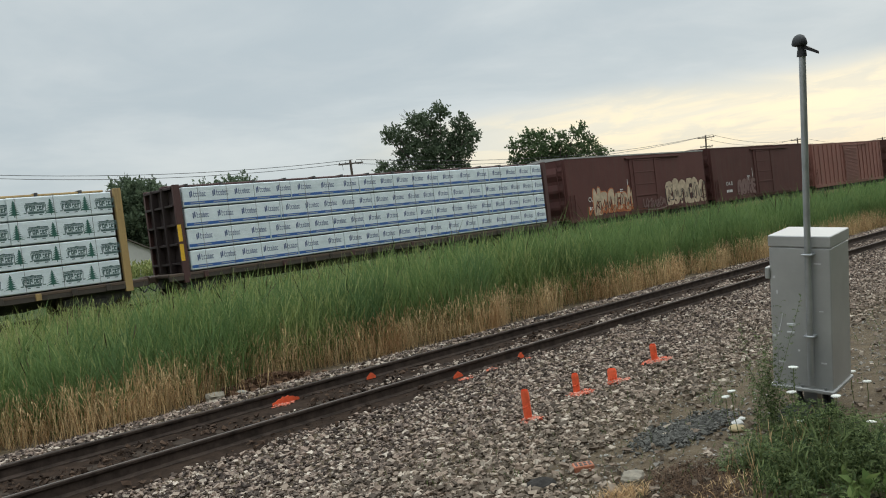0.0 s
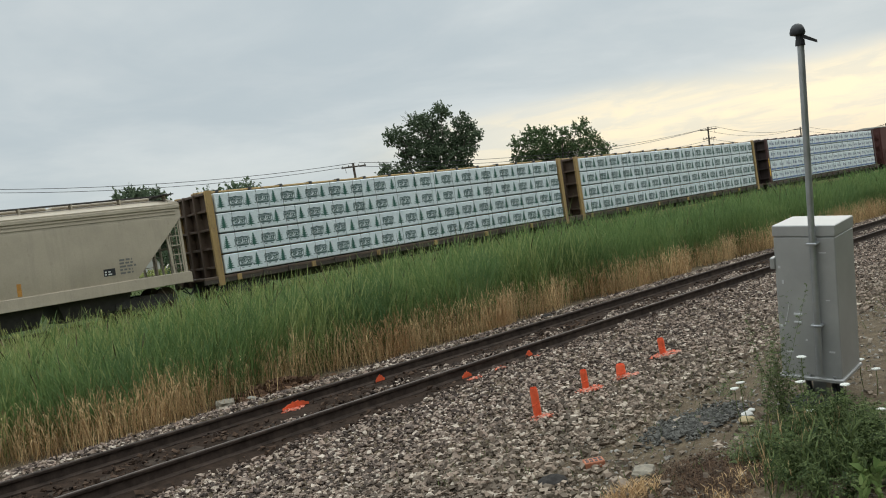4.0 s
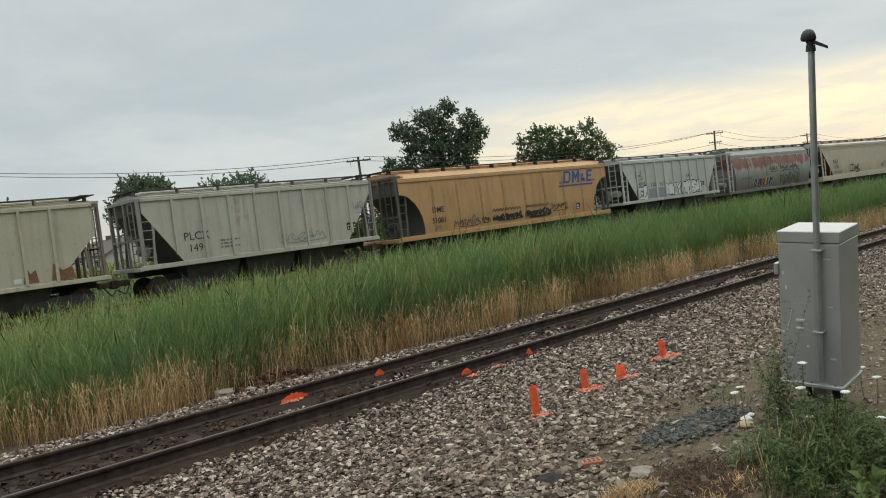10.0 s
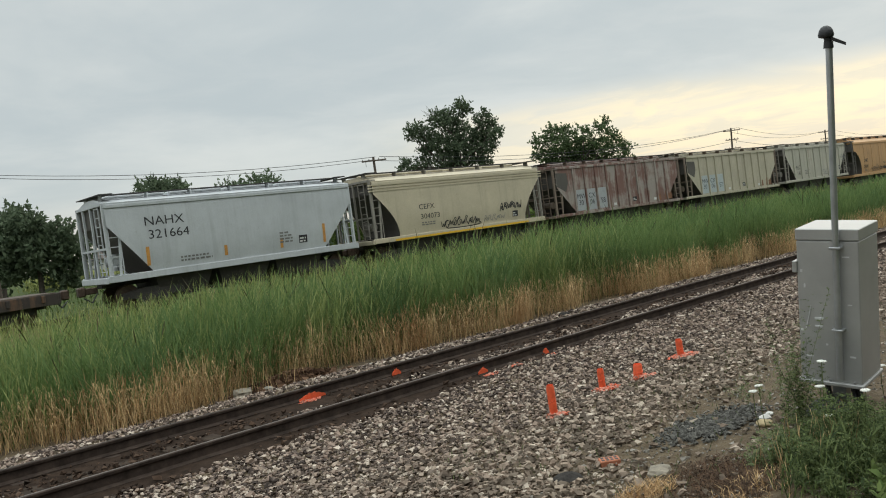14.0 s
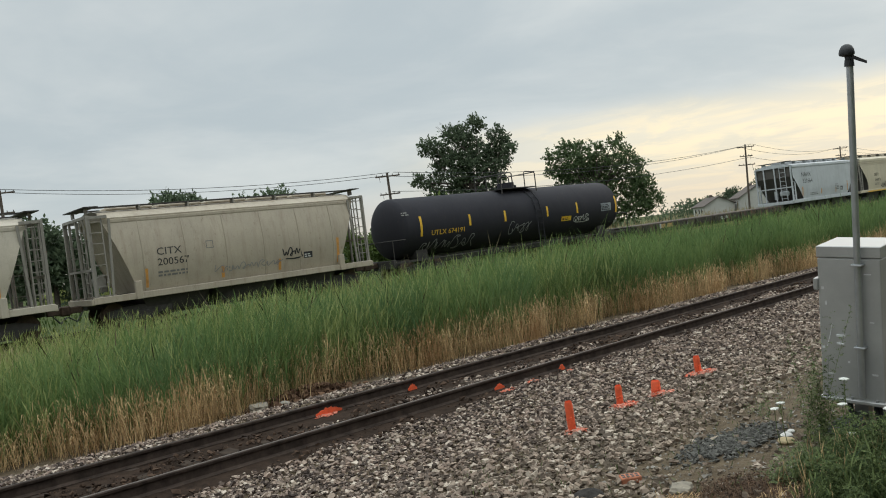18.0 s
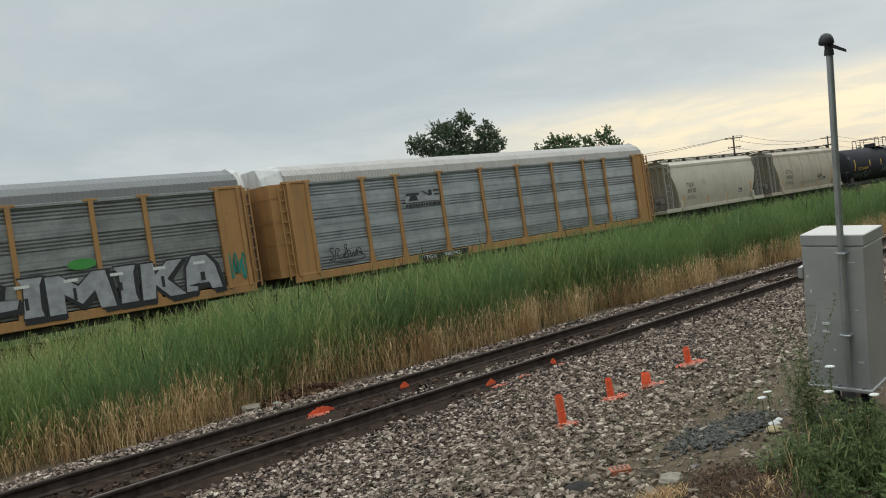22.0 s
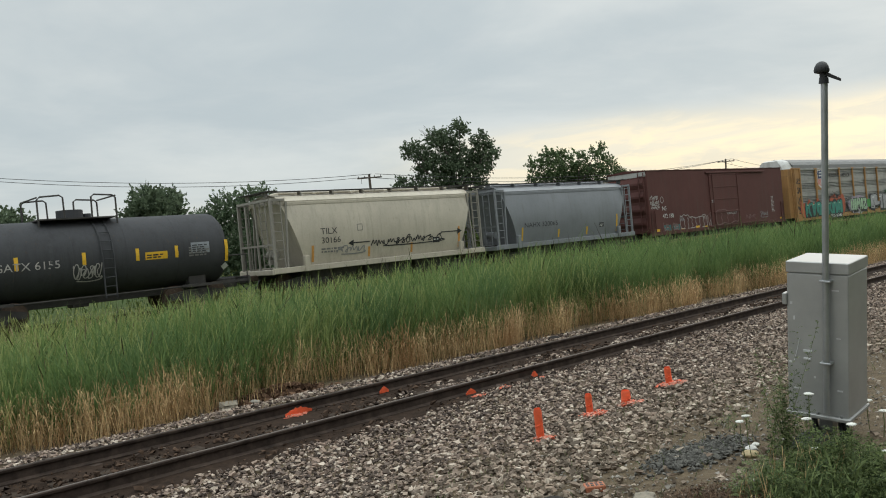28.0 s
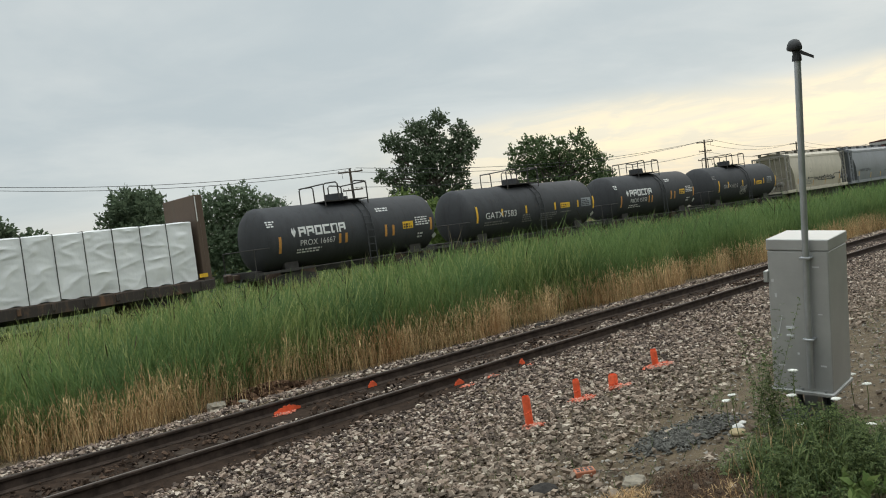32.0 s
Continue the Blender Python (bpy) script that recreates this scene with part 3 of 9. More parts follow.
# ---- reeds and grass ----
BROWN_SPIKE = island("brown_seed_spike", (0.03, 0.028, 0.015), (0.09, 0.07, 0.035), 0.9)


def blades(name, x, y, z, h, lean, width, mat, label, category, leaves=0, stem=0.004, droop=0.5, low=0.25, wind=0.0, reach=1.0, flare=1.0):
    """Thin tapering stems that bend, with long pointed leaves."""
    n = len(x)
    vs, fs, base = [], [], 0
    az = rng.random(n) * 6.283
    dirx, diry = np.cos(az) * lean + wind, np.sin(az) * lean

    def ribbon(px, py, pz, ox, oy, length, rise, wid, ang, sag):
        nonlocal base
        k = len(px)
        wx, wy = -np.sin(ang) * wid, np.cos(ang) * wid
        rows = []
        for u, wf in ((0.0, 0.7), (0.45, 1.0), (1.0, 0.0)):
            cx, cy = px + ox * length * u, py + oy * length * u
            cz = pz + rise * length * (u - sag * u * u)
            if wf > 0:
                rows += [np.stack([cx - wx * wf, cy - wy * wf, cz], -1), np.stack([cx + wx * wf, cy + wy * wf, cz], -1)]
            else:
                rows += [np.stack([cx, cy, cz], -1)]
        v = np.stack(rows, 1)
        b = base + np.arange(k)[:, None] * 5
        tri = np.array([(0, 1, 3), (0, 3, 2), (2, 3, 4)])
        vs.append(v.reshape(-1, 3))
        fs.append((b[:, :, None] + tri[None]).reshape(-1, 3))
        base += 5 * k

    ribbon(x, y, z, dirx, diry, h, np.ones(n), np.full(n, stem), rng.random(n) * 6.283, np.zeros(n))
    for i in range(leaves):
        u = low + (0.98 - low) * (i + rng.random(n) * 0.8) / leaves
        ang = az + 2.4 * i + rng.random(n)
        spread = (0.22 + 0.42 * rng.random(n)) * flare
        L = h * (0.26 + 0.22 * rng.random(n)) * reach
        ribbon(x + dirx * h * u, y + diry * h * u, z + h * u, np.cos(ang) * spread + dirx, np.sin(ang) * spread + diry, L, 1.15 - 0.4 * rng.random(n), width * (0.7 + 0.6 * rng.random(n)), ang, droop * rng.random(n))
    v, f = np.concatenate(vs), np.concatenate(fs)
    return tagged(raw(name, v, f, mat), label, category, kind="stuff")


def reed_height(x, y=14.0):
    """Taller along the track, in uneven tufts."""
    y = np.broadcast_to(y, np.shape(x))
    tuft = np.array([noise.noise((a * 1.3, b * 1.3, 31)) + 0.6 * noise.noise((a * 0.35, b * 0.35, 33)) for a, b in zip(x, y)])
    return (1.10 + 0.24 * smooth(2.5, 7.5, x) + 0.20 * smooth(7.5, 16.0, x)) * (1 + 0.20 * tuft)


def sway(x, y):
    """How far neighbouring stems lean together."""
    return 0.08 + 0.20 * np.array([noise.noise((a * 0.6, b * 0.6, 41)) for a, b in zip(x, y)])


def scatter(n, x0, x1, y0, y1, p=1.0):
    x, y = band(n, x0, x1, y0, y1, p)
    return x, y


def reed_edge(x):
    return 12.25 + 0.35 * np.sin(x * 0.9) + 0.25 * np.sin(x * 2.3 + 1)


x, y = scatter(24000, 0, 45, 12.0, 18.2, 1.15)
keep = (y > reed_edge(x) + 0.3) & (rng.random(len(x)) < 1 - 0.9 * smooth(15.5, 18.0, y + 1.2 * smooth(6, 0, x)))
x, y = x[keep], y[keep]
blades("reed_bed", x, y, ground_z(x, y), reed_height(x, y) * (0.66 + 0.46 * rng.random(len(x)) ** 1.3), 0.15, 0.0090, REED, "tall green reeds swaying in a dense bed along the track", "reeds", 6, 0.0045, 0.45, 0.25, sway(x, y))
x, y = scatter(6000, 45, 160, 11.9, 17.0, 1.35)
blades("reed_bed", x, y, ground_z(x, y), 1.55 * (0.72 + 0.40 * rng.random(len(x))), 0.12, 0.024, REED, "tall green reeds further along the track", "reeds", 6, 0.012, 0.35, 0.25, 0.10)
x, y = scatter(12000, 0, 18, 12.6, 18.0, 0.9)
keep = rng.random(len(x)) < 0.25 + 0.75 * smooth(13.5, 16.0, y) * smooth(14, 4, x)
x, y = x[keep], y[keep]
blades("reed_bed", x, y, ground_z(x, y), reed_height(x, y) * (0.62 + 0.50 * rng.random(len(x)) ** 1.3), 0.16, 0.0070, REED_PALE, "pale yellow-green reeds and grasses among the green", "reeds", 7, 0.0045, 0.5, 0.25, sway(x, y))
x, y = scatter(420, -3, 40, 12.8, 17.5, 1.1)
blades("cattail_spikes", x, y, ground_z(x, y), reed_height(x, y) * (0.85 + 0.35 * rng.random(len(x))), 0.20, 0.01, BROWN_SPIKE, "dark brown seed spikes standing among the reeds", "reeds", 1, 0.008, 0.1, 0.85, 0.10)
x, y = scatter(25000, 0, 45, 11.75, 13.1, 1.2)
heap = smooth(5.9, 6.3, x) * smooth(8.5, 7.9, x) * smooth(12.7, 12.5, y)
keep = (y > reed_edge(x) - 0.2 + 0.3 * rng.random(len(x))) & (rng.random(len(x)) > 0.9 * heap)
x, y = x[keep], y[keep]
blades("dry_straw", x, y, ground_z(x, y), (0.20 + 0.66 * rng.random(len(x)) ** 1.2) * (reed_height(x, y) / (1.12 + 0.42 * smooth(1.0, 16.0, x))) ** 1.6, 0.24, 0.0042, STRAW, "dry straw-coloured stalks at the foot of the reeds", "dry grass", 2, 0.0040, 1.5, 0.55)
x, y = scatter(5000, 45, 170, 11.6, 12.8, 1.2)
blades("dry_straw", x, y, ground_z(x, y), 0.4 + 0.5 * rng.random(len(x)), 0.16, 0.02, STRAW, "dry stalks further along the track", "dry grass", 2, 0.015, 1.1, 0.5)
x, y = scatter(10500, -2, 60, 15.6, 27.8, 1.2)
blades("low_grass", x, y, ground_z(x, y), 0.40 + 0.60 * rng.random(len(x)) ** 1.5, 0.25, 0.012, GRASS, "pale rough grass between the reeds and the far track", "grass", 2, 0.008, 0.8, 0.1)
x, y = scatter(7000, -60, 160, 33.5, 75, 1.0)
blades("low_grass", x, y, ground_z(x, y), 0.3 + 0.5 * rng.random(len(x)), 0.25, 0.04, MEADOW, "rough meadow grass behind the far track", "grass", 2, 0.02, 0.8, 0.1)

DRY_MEADOW = island("dry_meadow_grass", (0.20, 0.15, 0.085), (0.46, 0.38, 0.22), 0.8, None, 0.15, 0.25)
x, y = scatter(3200, -7, 24, 21.5, 28.6, 1.0)
blades("low_grass", x, y, ground_z(x, y), 0.30 + 0.40 * rng.random(len(x)), 0.24, 0.013, GRASS, "pale grass on the bank of the far track", "grass", 3, 0.008, 0.8, 0.1)
x, y = scatter(2600, 0, 24, 16.0, 25.5, 1.1)
blades("dry_meadow_grass", x, y, ground_z(x, y), 0.55 + 0.55 * rng.random(len(x)), 0.16, 0.009, DRY_MEADOW, "pale seeding grass between the reeds and the far track", "dry grass", 2, 0.007, 0.6, 0.5)
x, y = scatter(7000, -8, 70, 24.2, 28.4, 1.2)
blades("low_grass", x, y, ground_z(x, y), 0.40 + 0.55 * rng.random(len(x)) ** 1.5, 0.22, 0.014, GRASS, "rough grass against the far track bed", "grass", 2, 0.010, 0.7, 0.1)

# a heap of dark earth where the straw is missing
x, y = band(2600, 6.0, 8.8, 11.95, 12.9, 1.0)
keep = rng.random(len(x)) < np.exp(-((x - 7.35) / 0.70) ** 2 - ((y - 12.45) / 0.28) ** 2)
x, y = x[keep], y[keep]
EARTH = island("loose_brown_earth", (0.040, 0.022, 0.014), (0.16, 0.095, 0.060), 0.95, None, 0.08)
stones("earth_heap", x, y, ground_z(x, y) + 0.20 * rng.random(len(x)) * np.exp(-((x - 7.35) / 0.8) ** 2 - ((y - 12.5) / 0.35) ** 2), 0.03 + 0.05 * rng.random(len(x)), EARTH, "low heap of loose brown earth at the edge of the straw")

# ---- trackside things ----


def tilt_pose(x, y, z, right, toward, yaw):
    return pose(x, y, z) @ pose(0, 0, 0, 0, 0, yaw) @ pose(0, 0, 0, toward, right, 0)


TRIM_PLATE = plain("pale_plate", (0.6, 0.6, 0.6), 0.5)
# relay cabinet with a conduit mast
CAB = thing("relay_cabinet", "grey aluminium trackside cabinet leaning on its cast foot", "cabinet", at=tilt_pose(6.39, 2.637, 0.572, 5.56, 4.03, -86.9))
W2, D2, H2 = 0.222, 0.217, 1.191
body = M().box(-W2, W2, -D2, D2, 0.02, H2 - 0.09, 0.008).part("body", CABINET, CAB)
M().box(-W2 - 0.005, W2 + 0.005, -D2 - 0.005, D2 + 0.005, H2 - 0.086, H2, 0.006).part("lid", CABINET, CAB, "flat overhanging lid")
M().box(-W2 - 0.014, W2 + 0.014, -D2 - 0.034, D2 + 0.010, -0.005, 0.024, 0.005).part("base_flange", CABINET, CAB)
for x in (-W2 + 0.05, 0.0, W2 - 0.05):
    M().cyl((x, -D2 - 0.014, 0.022), (x, -D2 - 0.014, 0.042), 0.012, 6).part("flange_bolt", CABINET_DARK, CAB)
for x, z, w, h in ((-0.19, 0.86, 0.016, 0.02), (-0.17, 0.74, 0.012, 0.03), (-0.20, 0.40, 0.02, 0.016), (0.15, 0.62, 0.03, 0.008), (-0.15, 0.20, 0.05, 0.01), (0.16, 0.22, 0.04, 0.012), (-0.02, 0.30, 0.014, 0.014), (0.13, 0.98, 0.05, 0.008)):
    M().box(x - w / 2, x + w / 2, -D2 - 0.003, -D2 + 0.002, z, z + h).part("paint_chip", TRIM_PLATE, CAB)
M().pipe([(-0.13, -D2 - 0.004, 0.60), (-0.145, -D2 - 0.004, 0.52), (-0.17, -D2 - 0.004, 0.42)], 0.003, 5).part("hanging_string", TRIM_PLATE, CAB)
M().loft([[(a * 0.05, b * 0.05, -0.30) for a, b in ((-1, -1), (1, -1), (1, 1), (-1, 1))], [(a * 0.05, b * 0.05, -0.02) for a, b in ((-1, -1), (1, -1), (1, 1), (-1, 1))], [(a * 0.12, b * 0.09, -0.005) for a, b in ((-1, -1), (1, -1), (1, 1), (-1, 1))]]).part("foot", CABINET_DARK, CAB, "cast mounting foot")
for x in (-0.09, 0.10, 0.14):
    M().pipe([(x, -0.02, 0.0), (x, -0.03, -0.10), (x + 0.05, -0.10, -0.20), (x + 0.16, -0.16, -0.22)], 0.022, 8).part("cable_entry", BLACK, CAB)
for z in (0.90,):
    M().box(-W2 - 0.030, -W2 + 0.005, -D2 - 0.02, -D2 + 0.06, z - 0.045, z + 0.045, 0.006).part("hinge", CABINET, CAB)
M().box(-0.10, -0.04, -D2 - 0.014, -D2 + 0.002, 0.50, 0.515).part("nameplate", TRIM_PLATE, CAB)
M().box(-0.10, -0.05, -D2 - 0.014, -D2 + 0.002, 0.44, 0.452).part("nameplate", TRIM_PLATE, CAB)
px, py = 0.078, -D2 - 0.045
mast = M().cyl((px, py, 0.06), (px + 0.003, py, 2.53), 0.0235, 14).part("mast", CONDUIT, CAB, "galvanised conduit mast", smooth=40)
for z in (0.44, 1.06):
    M().box(px - 0.040, px + 0.040, py - 0.030, py + 0.045, z - 0.008, z + 0.008, 0.003).part("clamp", CONDUIT, CAB)
hd = M()
hd.cyl((px, py, 2.490), (px, py, 2.535), 0.034, 12, 0.030)
hd.cyl((px, py, 2.535), (px - 0.006, py, 2.575), 0.026, 12)
hd.loft([[(px - 0.014 + q * math.cos(a), py + q * math.sin(a), z) for a in (k * math.pi / 6 for k in range(12))] for q, z in ((0.022, 2.560), (0.050, 2.568), (0.054, 2.584), (0.047, 2.612), (0.034, 2.634), (0.014, 2.646))])
hd.part("weatherhead", BLACK, CAB, "black domed weatherhead", smooth=50)
M().loft([[(px + 0.01, py - 0.01, 2.545), (px + 0.01, py + 0.01, 2.545), (px + 0.01, py + 0.01, 2.575), (px + 0.01, py - 0.01, 2.575)], [(px + 0.115, py - 0.006, 2.495), (px + 0.115, py + 0.006, 2.495), (px + 0.115, py + 0.006, 2.515), (px + 0.115, py - 0.006, 2.515)]]).part("wire_stub", BLACK, CAB)

# orange marker stakes and paint
rnd = random.Random(50)
for i, (x, y, h, r, lean) in enumerate(((6.30, 5.54, 0.35, 0.042, 6), (7.57, 5.86, 0.27, 0.040, 8), (8.15, 5.76, 0.19, 0.055, 4), (9.52, 6.0, 0.26, 0.045, 7))):
    z = float(ground_z(x, y))
    st = thing("marker_stake", "short orange-painted stub driven into the ballast", "stake", "orange marker stakes", pose(x, y, z, rnd.uniform(-3, 3), -lean, rnd.uniform(0, 90)))
    M().loft([[(q * r * math.cos(a), q * r * math.sin(a), zz) for a in (k * math.pi / 5 for k in range(10))] for q, zz in ((1.0, -0.06), (1.0, h * 0.9), (0.8, h), (0.75, h - 0.02))]).part("stub", ORANGE, st, "orange plastic stub", smooth=40)
    ring = M()
    ring.pipe([(r * 1.05 * math.cos(a), r * 1.05 * math.sin(a), h * (0.35 + 0.05 * a)) for a in (k * 0.6 for k in range(8))], 0.005, 5)
    ring.part("wire_tie", ORANGE, st)
paint_spots = ((6.3, 10.2, -0.19, 0.16), (9.05, 8.6, -0.19, 0.14), (6.28, 5.46, None, 0.15), (7.52, 5.76, None, 0.19), (8.12, 5.66, None, 0.18), (9.48, 5.92, None, 0.26), (8.46, 8.55, -0.19, 0.13), (9.92, 8.58, -0.19, 0.10))
ox, oy, oz, osz = [], [], [], []
for x, y, z, w in paint_spots:
    for k in range(int(150 * w / 0.2)):
        a, q = rng.random() * 6.283, 1.25 * w * rng.random() ** 0.8
        xx, yy = x + q * math.cos(a) * (1.0 if z is not None else 0.7), y + (0.45 if z is not None else 0.62) * q * math.sin(a)
        ox.append(xx), oy.append(yy), oz.append((z if z is not None else float(ground_z(xx, yy)) + 0.022) + 0.030 * rng.random()), osz.append(0.012 + 0.018 * rng.random())
PALE_ORANGE = island("sprayed_orange_stone", (0.72, 0.13, 0.06), (0.50, 0.27, 0.20), 0.7)
stones("painted_ballast", np.array(ox), np.array(oy), np.array(oz), np.array(osz), PALE_ORANGE, "ballast stones sprayed with orange marking paint")
for x, y, w, h in ((6.4, 10.26, 0.46, 0.10), (8.02, 10.27, 0.18, 0.10), (8.46, 8.74, 0.2, 0.09), (9.92, 8.74, 0.15, 0.10)):
    m = M()
    k = [(x + w * (i / 15 - 0.5), -0.165 + h * (0.25 + 0.75 * math.sin(math.pi * (i + 0.5) / 16) ** 1.3 * (0.82 + 0.18 * math.sin(i * 2.3 + x)))) for i in range(16)]
    yy = y
    m.plate([(k[0][0], yy, -0.17)] + [(a, yy, b) for a, b in k] + [(k[-1][0], yy, -0.17)], (0, -0.012, 0))
    tagged(m.part("paint_mark", ORANGE), "orange spray mark on the rail web", "paint mark", "orange paint marks")

# brick, lump of asphalt, bits of concrete


def lump(name, mat, size, seed, wide=0.7, tall=0.4, square=0.0):
    """A rough broken lump: a finely divided solid pushed about at two scales."""
    bm = bmesh.new()
    bmesh.ops.create_icosphere(bm, subdivisions=3, radius=1.0)
    for v in bm.verts:
        p = v.co.copy()
        if square:                           # slabs keep flat faces
            k = max(abs(p.x), abs(p.y), abs(p.z) * 1.1)
            p = p.lerp(p / k, square)
        n = 0.22 * noise.noise((p.x * 1.3 + seed, p.y * 1.3, p.z * 1.3)) + 0.10 * noise.noise((p.x * 4 + seed, p.y * 4, p.z * 4))
        p *= 1 + n
        v.co = (p.x * size, p.y * size * wide, p.z * size * tall)
    me = bpy.data.meshes.new(name)
    bm.to_mesh(me)
    bm.free()
    me.materials.append(mat)
    return new(name, me)


br = M().box(-0.075, 0.075, -0.040, 0.040, -0.035, 0.014, 0.006)
BR = thing("broken_brick", "orange cored brick lying flat on bare soil", "brick", at=pose(4.66, 3.63, float(ground_z(4.66, 3.63)) + 0.040, 8, 0, -38))
br.part("brick_body", ORANGE_BRICK, BR)
# Thin black slabs on the top face stand in for the shaded holes.
for i in range(4):
    for j in range(2):
        M().box(-0.062 + i * 0.033, -0.040 + i * 0.033, -0.028 + j * 0.031, -0.006 + j * 0.031, 0.0142, 0.0150).part("core_hole", BLACK, BR)
DULL_SLAB = plain("mossy_concrete", (0.225, 0.195, 0.15), 0.9, 0, 0.4, 14, 0.4)
for x, y, s, mat, lab, cat in ((4.22, 3.66, 0.135, ASPHALT, "dark lump of old asphalt", "asphalt lump"), (4.50, 3.10, 0.10, DULL_SLAB, "pale slab of broken concrete", "concrete piece"), (6.80, 12.22, 0.11, CONCRETE, "pale concrete lump at the foot of the reeds", "concrete piece"),
                               (6.32, 12.22, 0.21, DULL_SLAB, "pale broken concrete slab in the straw", "concrete piece"), (8.6, 11.7, 0.09, CONCRETE, "pale stone beside the rail", "stone"), (13.7, 11.4, 0.14, ASPHALT, "dark lump of scrap beside the rail", "scrap")):
    r3 = random.Random(int(x * 100))
    o = lump("rock" if "stone" in lab else "rubble", mat, s, x * 7, 0.7, 0.38, 0.6 if "slab" in lab else 0.0)
    o.matrix_basis = pose(x, y, float(ground_z(x, y)) + s * (0.2 if y < 12 else 0.28), 0, 0, r3.uniform(0, 180))
    tagged(o, lab, cat)

# dark blue-grey chippings and small gravel on the soil
CHIP = island("dark_blue_chipping", (0.040, 0.038, 0.033), (0.135, 0.128, 0.112), 0.9)
n = 2600
a, q = rng.random(n) * 6.283, np.sqrt(rng.random(n)) * (0.72 + 0.85 * rng.random(n) ** 3)
x, y = 5.74 + 0.44 * q * np.cos(a) + 0.20 * q * np.sin(a), 3.42 + 0.24 * q * np.sin(a) - 0.10 * q * np.cos(a)
stones("dark_chippings", x, y, ground_z(x, y) + 0.012 + 0.012 * rng.random(n), 0.011 + 0.017 * rng.random(n), CHIP, "patch of dark blue-grey stone chippings")
GRIT = island("soil_grit", (0.11, 0.095, 0.075), (0.34, 0.31, 0.27), 0.85)
x, y = band(8500, 3.0, 13, 1.2, 5.0, 1.2)
stones("soil_grit", x, y, ground_z(x, y) + 0.004, 0.007 + 0.016 * rng.random(len(x)) ** 2, GRIT, "small grit scattered over bare soil")

# weeds round the cabinet
PLASTER = plain("weathered_white_plaster", (0.58, 0.56, 0.52), 0.9, 0, 0.2, 20, 0.4)
ORANGE_ROCK = plain("ochre_rock", (0.42, 0.33, 0.19), 0.9, 0, 0.2, 12, 0.4)


def clump(n, cx, cy, rx, ry, h0, h1, leaves, width, label, mat=WEED, name="weed_clump", category="weeds", stem=0.003, reach=1.0, flare=1.0):
    a, q = rng.random(n) * 6.283, rng.random(n) ** 0.6
    x, y = cx + rx * q * np.cos(a), cy + ry * q * np.sin(a)
    blades(name, x, y, ground_z(x, y), h0 + (h1 - h0) * rng.random(n) * (1.1 - 0.7 * q), 0.28, width, mat, label, category, leaves, stem, 0.7, 0.08, 0.0, reach, flare)


def herbs(name, x, y, h, spread, mat, label, leaf=0.016, sprigs=20, leaflets=9, tip=0.6):
    """Leafy weeds: upright stems that carry side sprigs with small paired leaves."""
    n = len(x)
    z = ground_z(x, y)
    lean = rng.normal(size=(n, 2)) * 0.16
    u = (np.arange(sprigs)[None] + rng.random((n, sprigs))) / sprigs * 0.96 + 0.04
    az = rng.random((n, 1)) * 6.283 + 2.4 * np.arange(sprigs)[None] + rng.random((n, sprigs))
    ln = spread[:, None] * (1.08 - tip * u) * (0.5 + 0.7 * rng.random((n, sprigs)))
    root = np.stack([x[:, None] + lean[:, :1] * h[:, None] * u, y[:, None] + lean[:, 1:] * h[:, None] * u, z[:, None] + h[:, None] * u], -1)
    out = np.stack([np.cos(az), np.sin(az), 0.25 + 0.75 * rng.random((n, sprigs))], -1)
    k = (np.arange(leaflets) + 1) / leaflets
    c = root[:, :, None] + out[:, :, None] * ln[:, :, None, None] * k[None, None, :, None]
    c[..., 2] -= 0.45 * ln[:, :, None] * k[None, None] ** 2
    sgn = np.where(np.arange(leaflets) % 2, 1.0, -1.0)[None, None]
    la = az[:, :, None] + sgn * (0.5 + 0.5 * rng.random((n, sprigs, leaflets)))
    size = leaf * (1.1 - 0.5 * k)[None, None] * (0.6 + 0.8 * rng.random((n, sprigs, leaflets)))
    d = np.stack([np.cos(la), np.sin(la), rng.normal(size=la.shape) * 0.45], -1) * size[..., None]
    w = np.stack([-np.sin(la), np.cos(la), rng.normal(size=la.shape) * 0.5], -1) * size[..., None] * 0.30
    v = np.stack([c, c + d * 0.55 - w, c + d * 1.15, c + d * 0.55 + w], -2).reshape(-1, 3)
    top = np.stack([x + lean[:, 0] * h, y + lean[:, 1] * h, z + h], -1)
    foot = np.stack([x, y, z], -1)
    ax = rng.random(n) * 3.14
    o = np.stack([np.cos(ax), np.sin(ax), np.zeros(n)], -1) * 0.003
    st = np.stack([foot - o, foot + o, top + o * 0.4, top - o * 0.4], 1).reshape(-1, 3)
    v = np.concatenate([v, st])
    return tagged(raw(name, v, np.arange(len(v)).reshape(-1, 4), mat), label, "weeds", kind="stuff")


def patch_of(n, cx, cy, rx, ry, h0, h1, s0, s1, mat, label, name="weed_clump", **kw):
    a, q = rng.random(n) * 6.283, rng.random(n) ** 0.6
    x, y = cx + rx * q * np.cos(a), cy + ry * q * np.sin(a)
    return herbs(name, x, y, (h0 + (h1 - h0) * rng.random(n)) * (1.1 - 0.45 * q), s0 + (s1 - s0) * rng.random(n), mat, label, **kw)


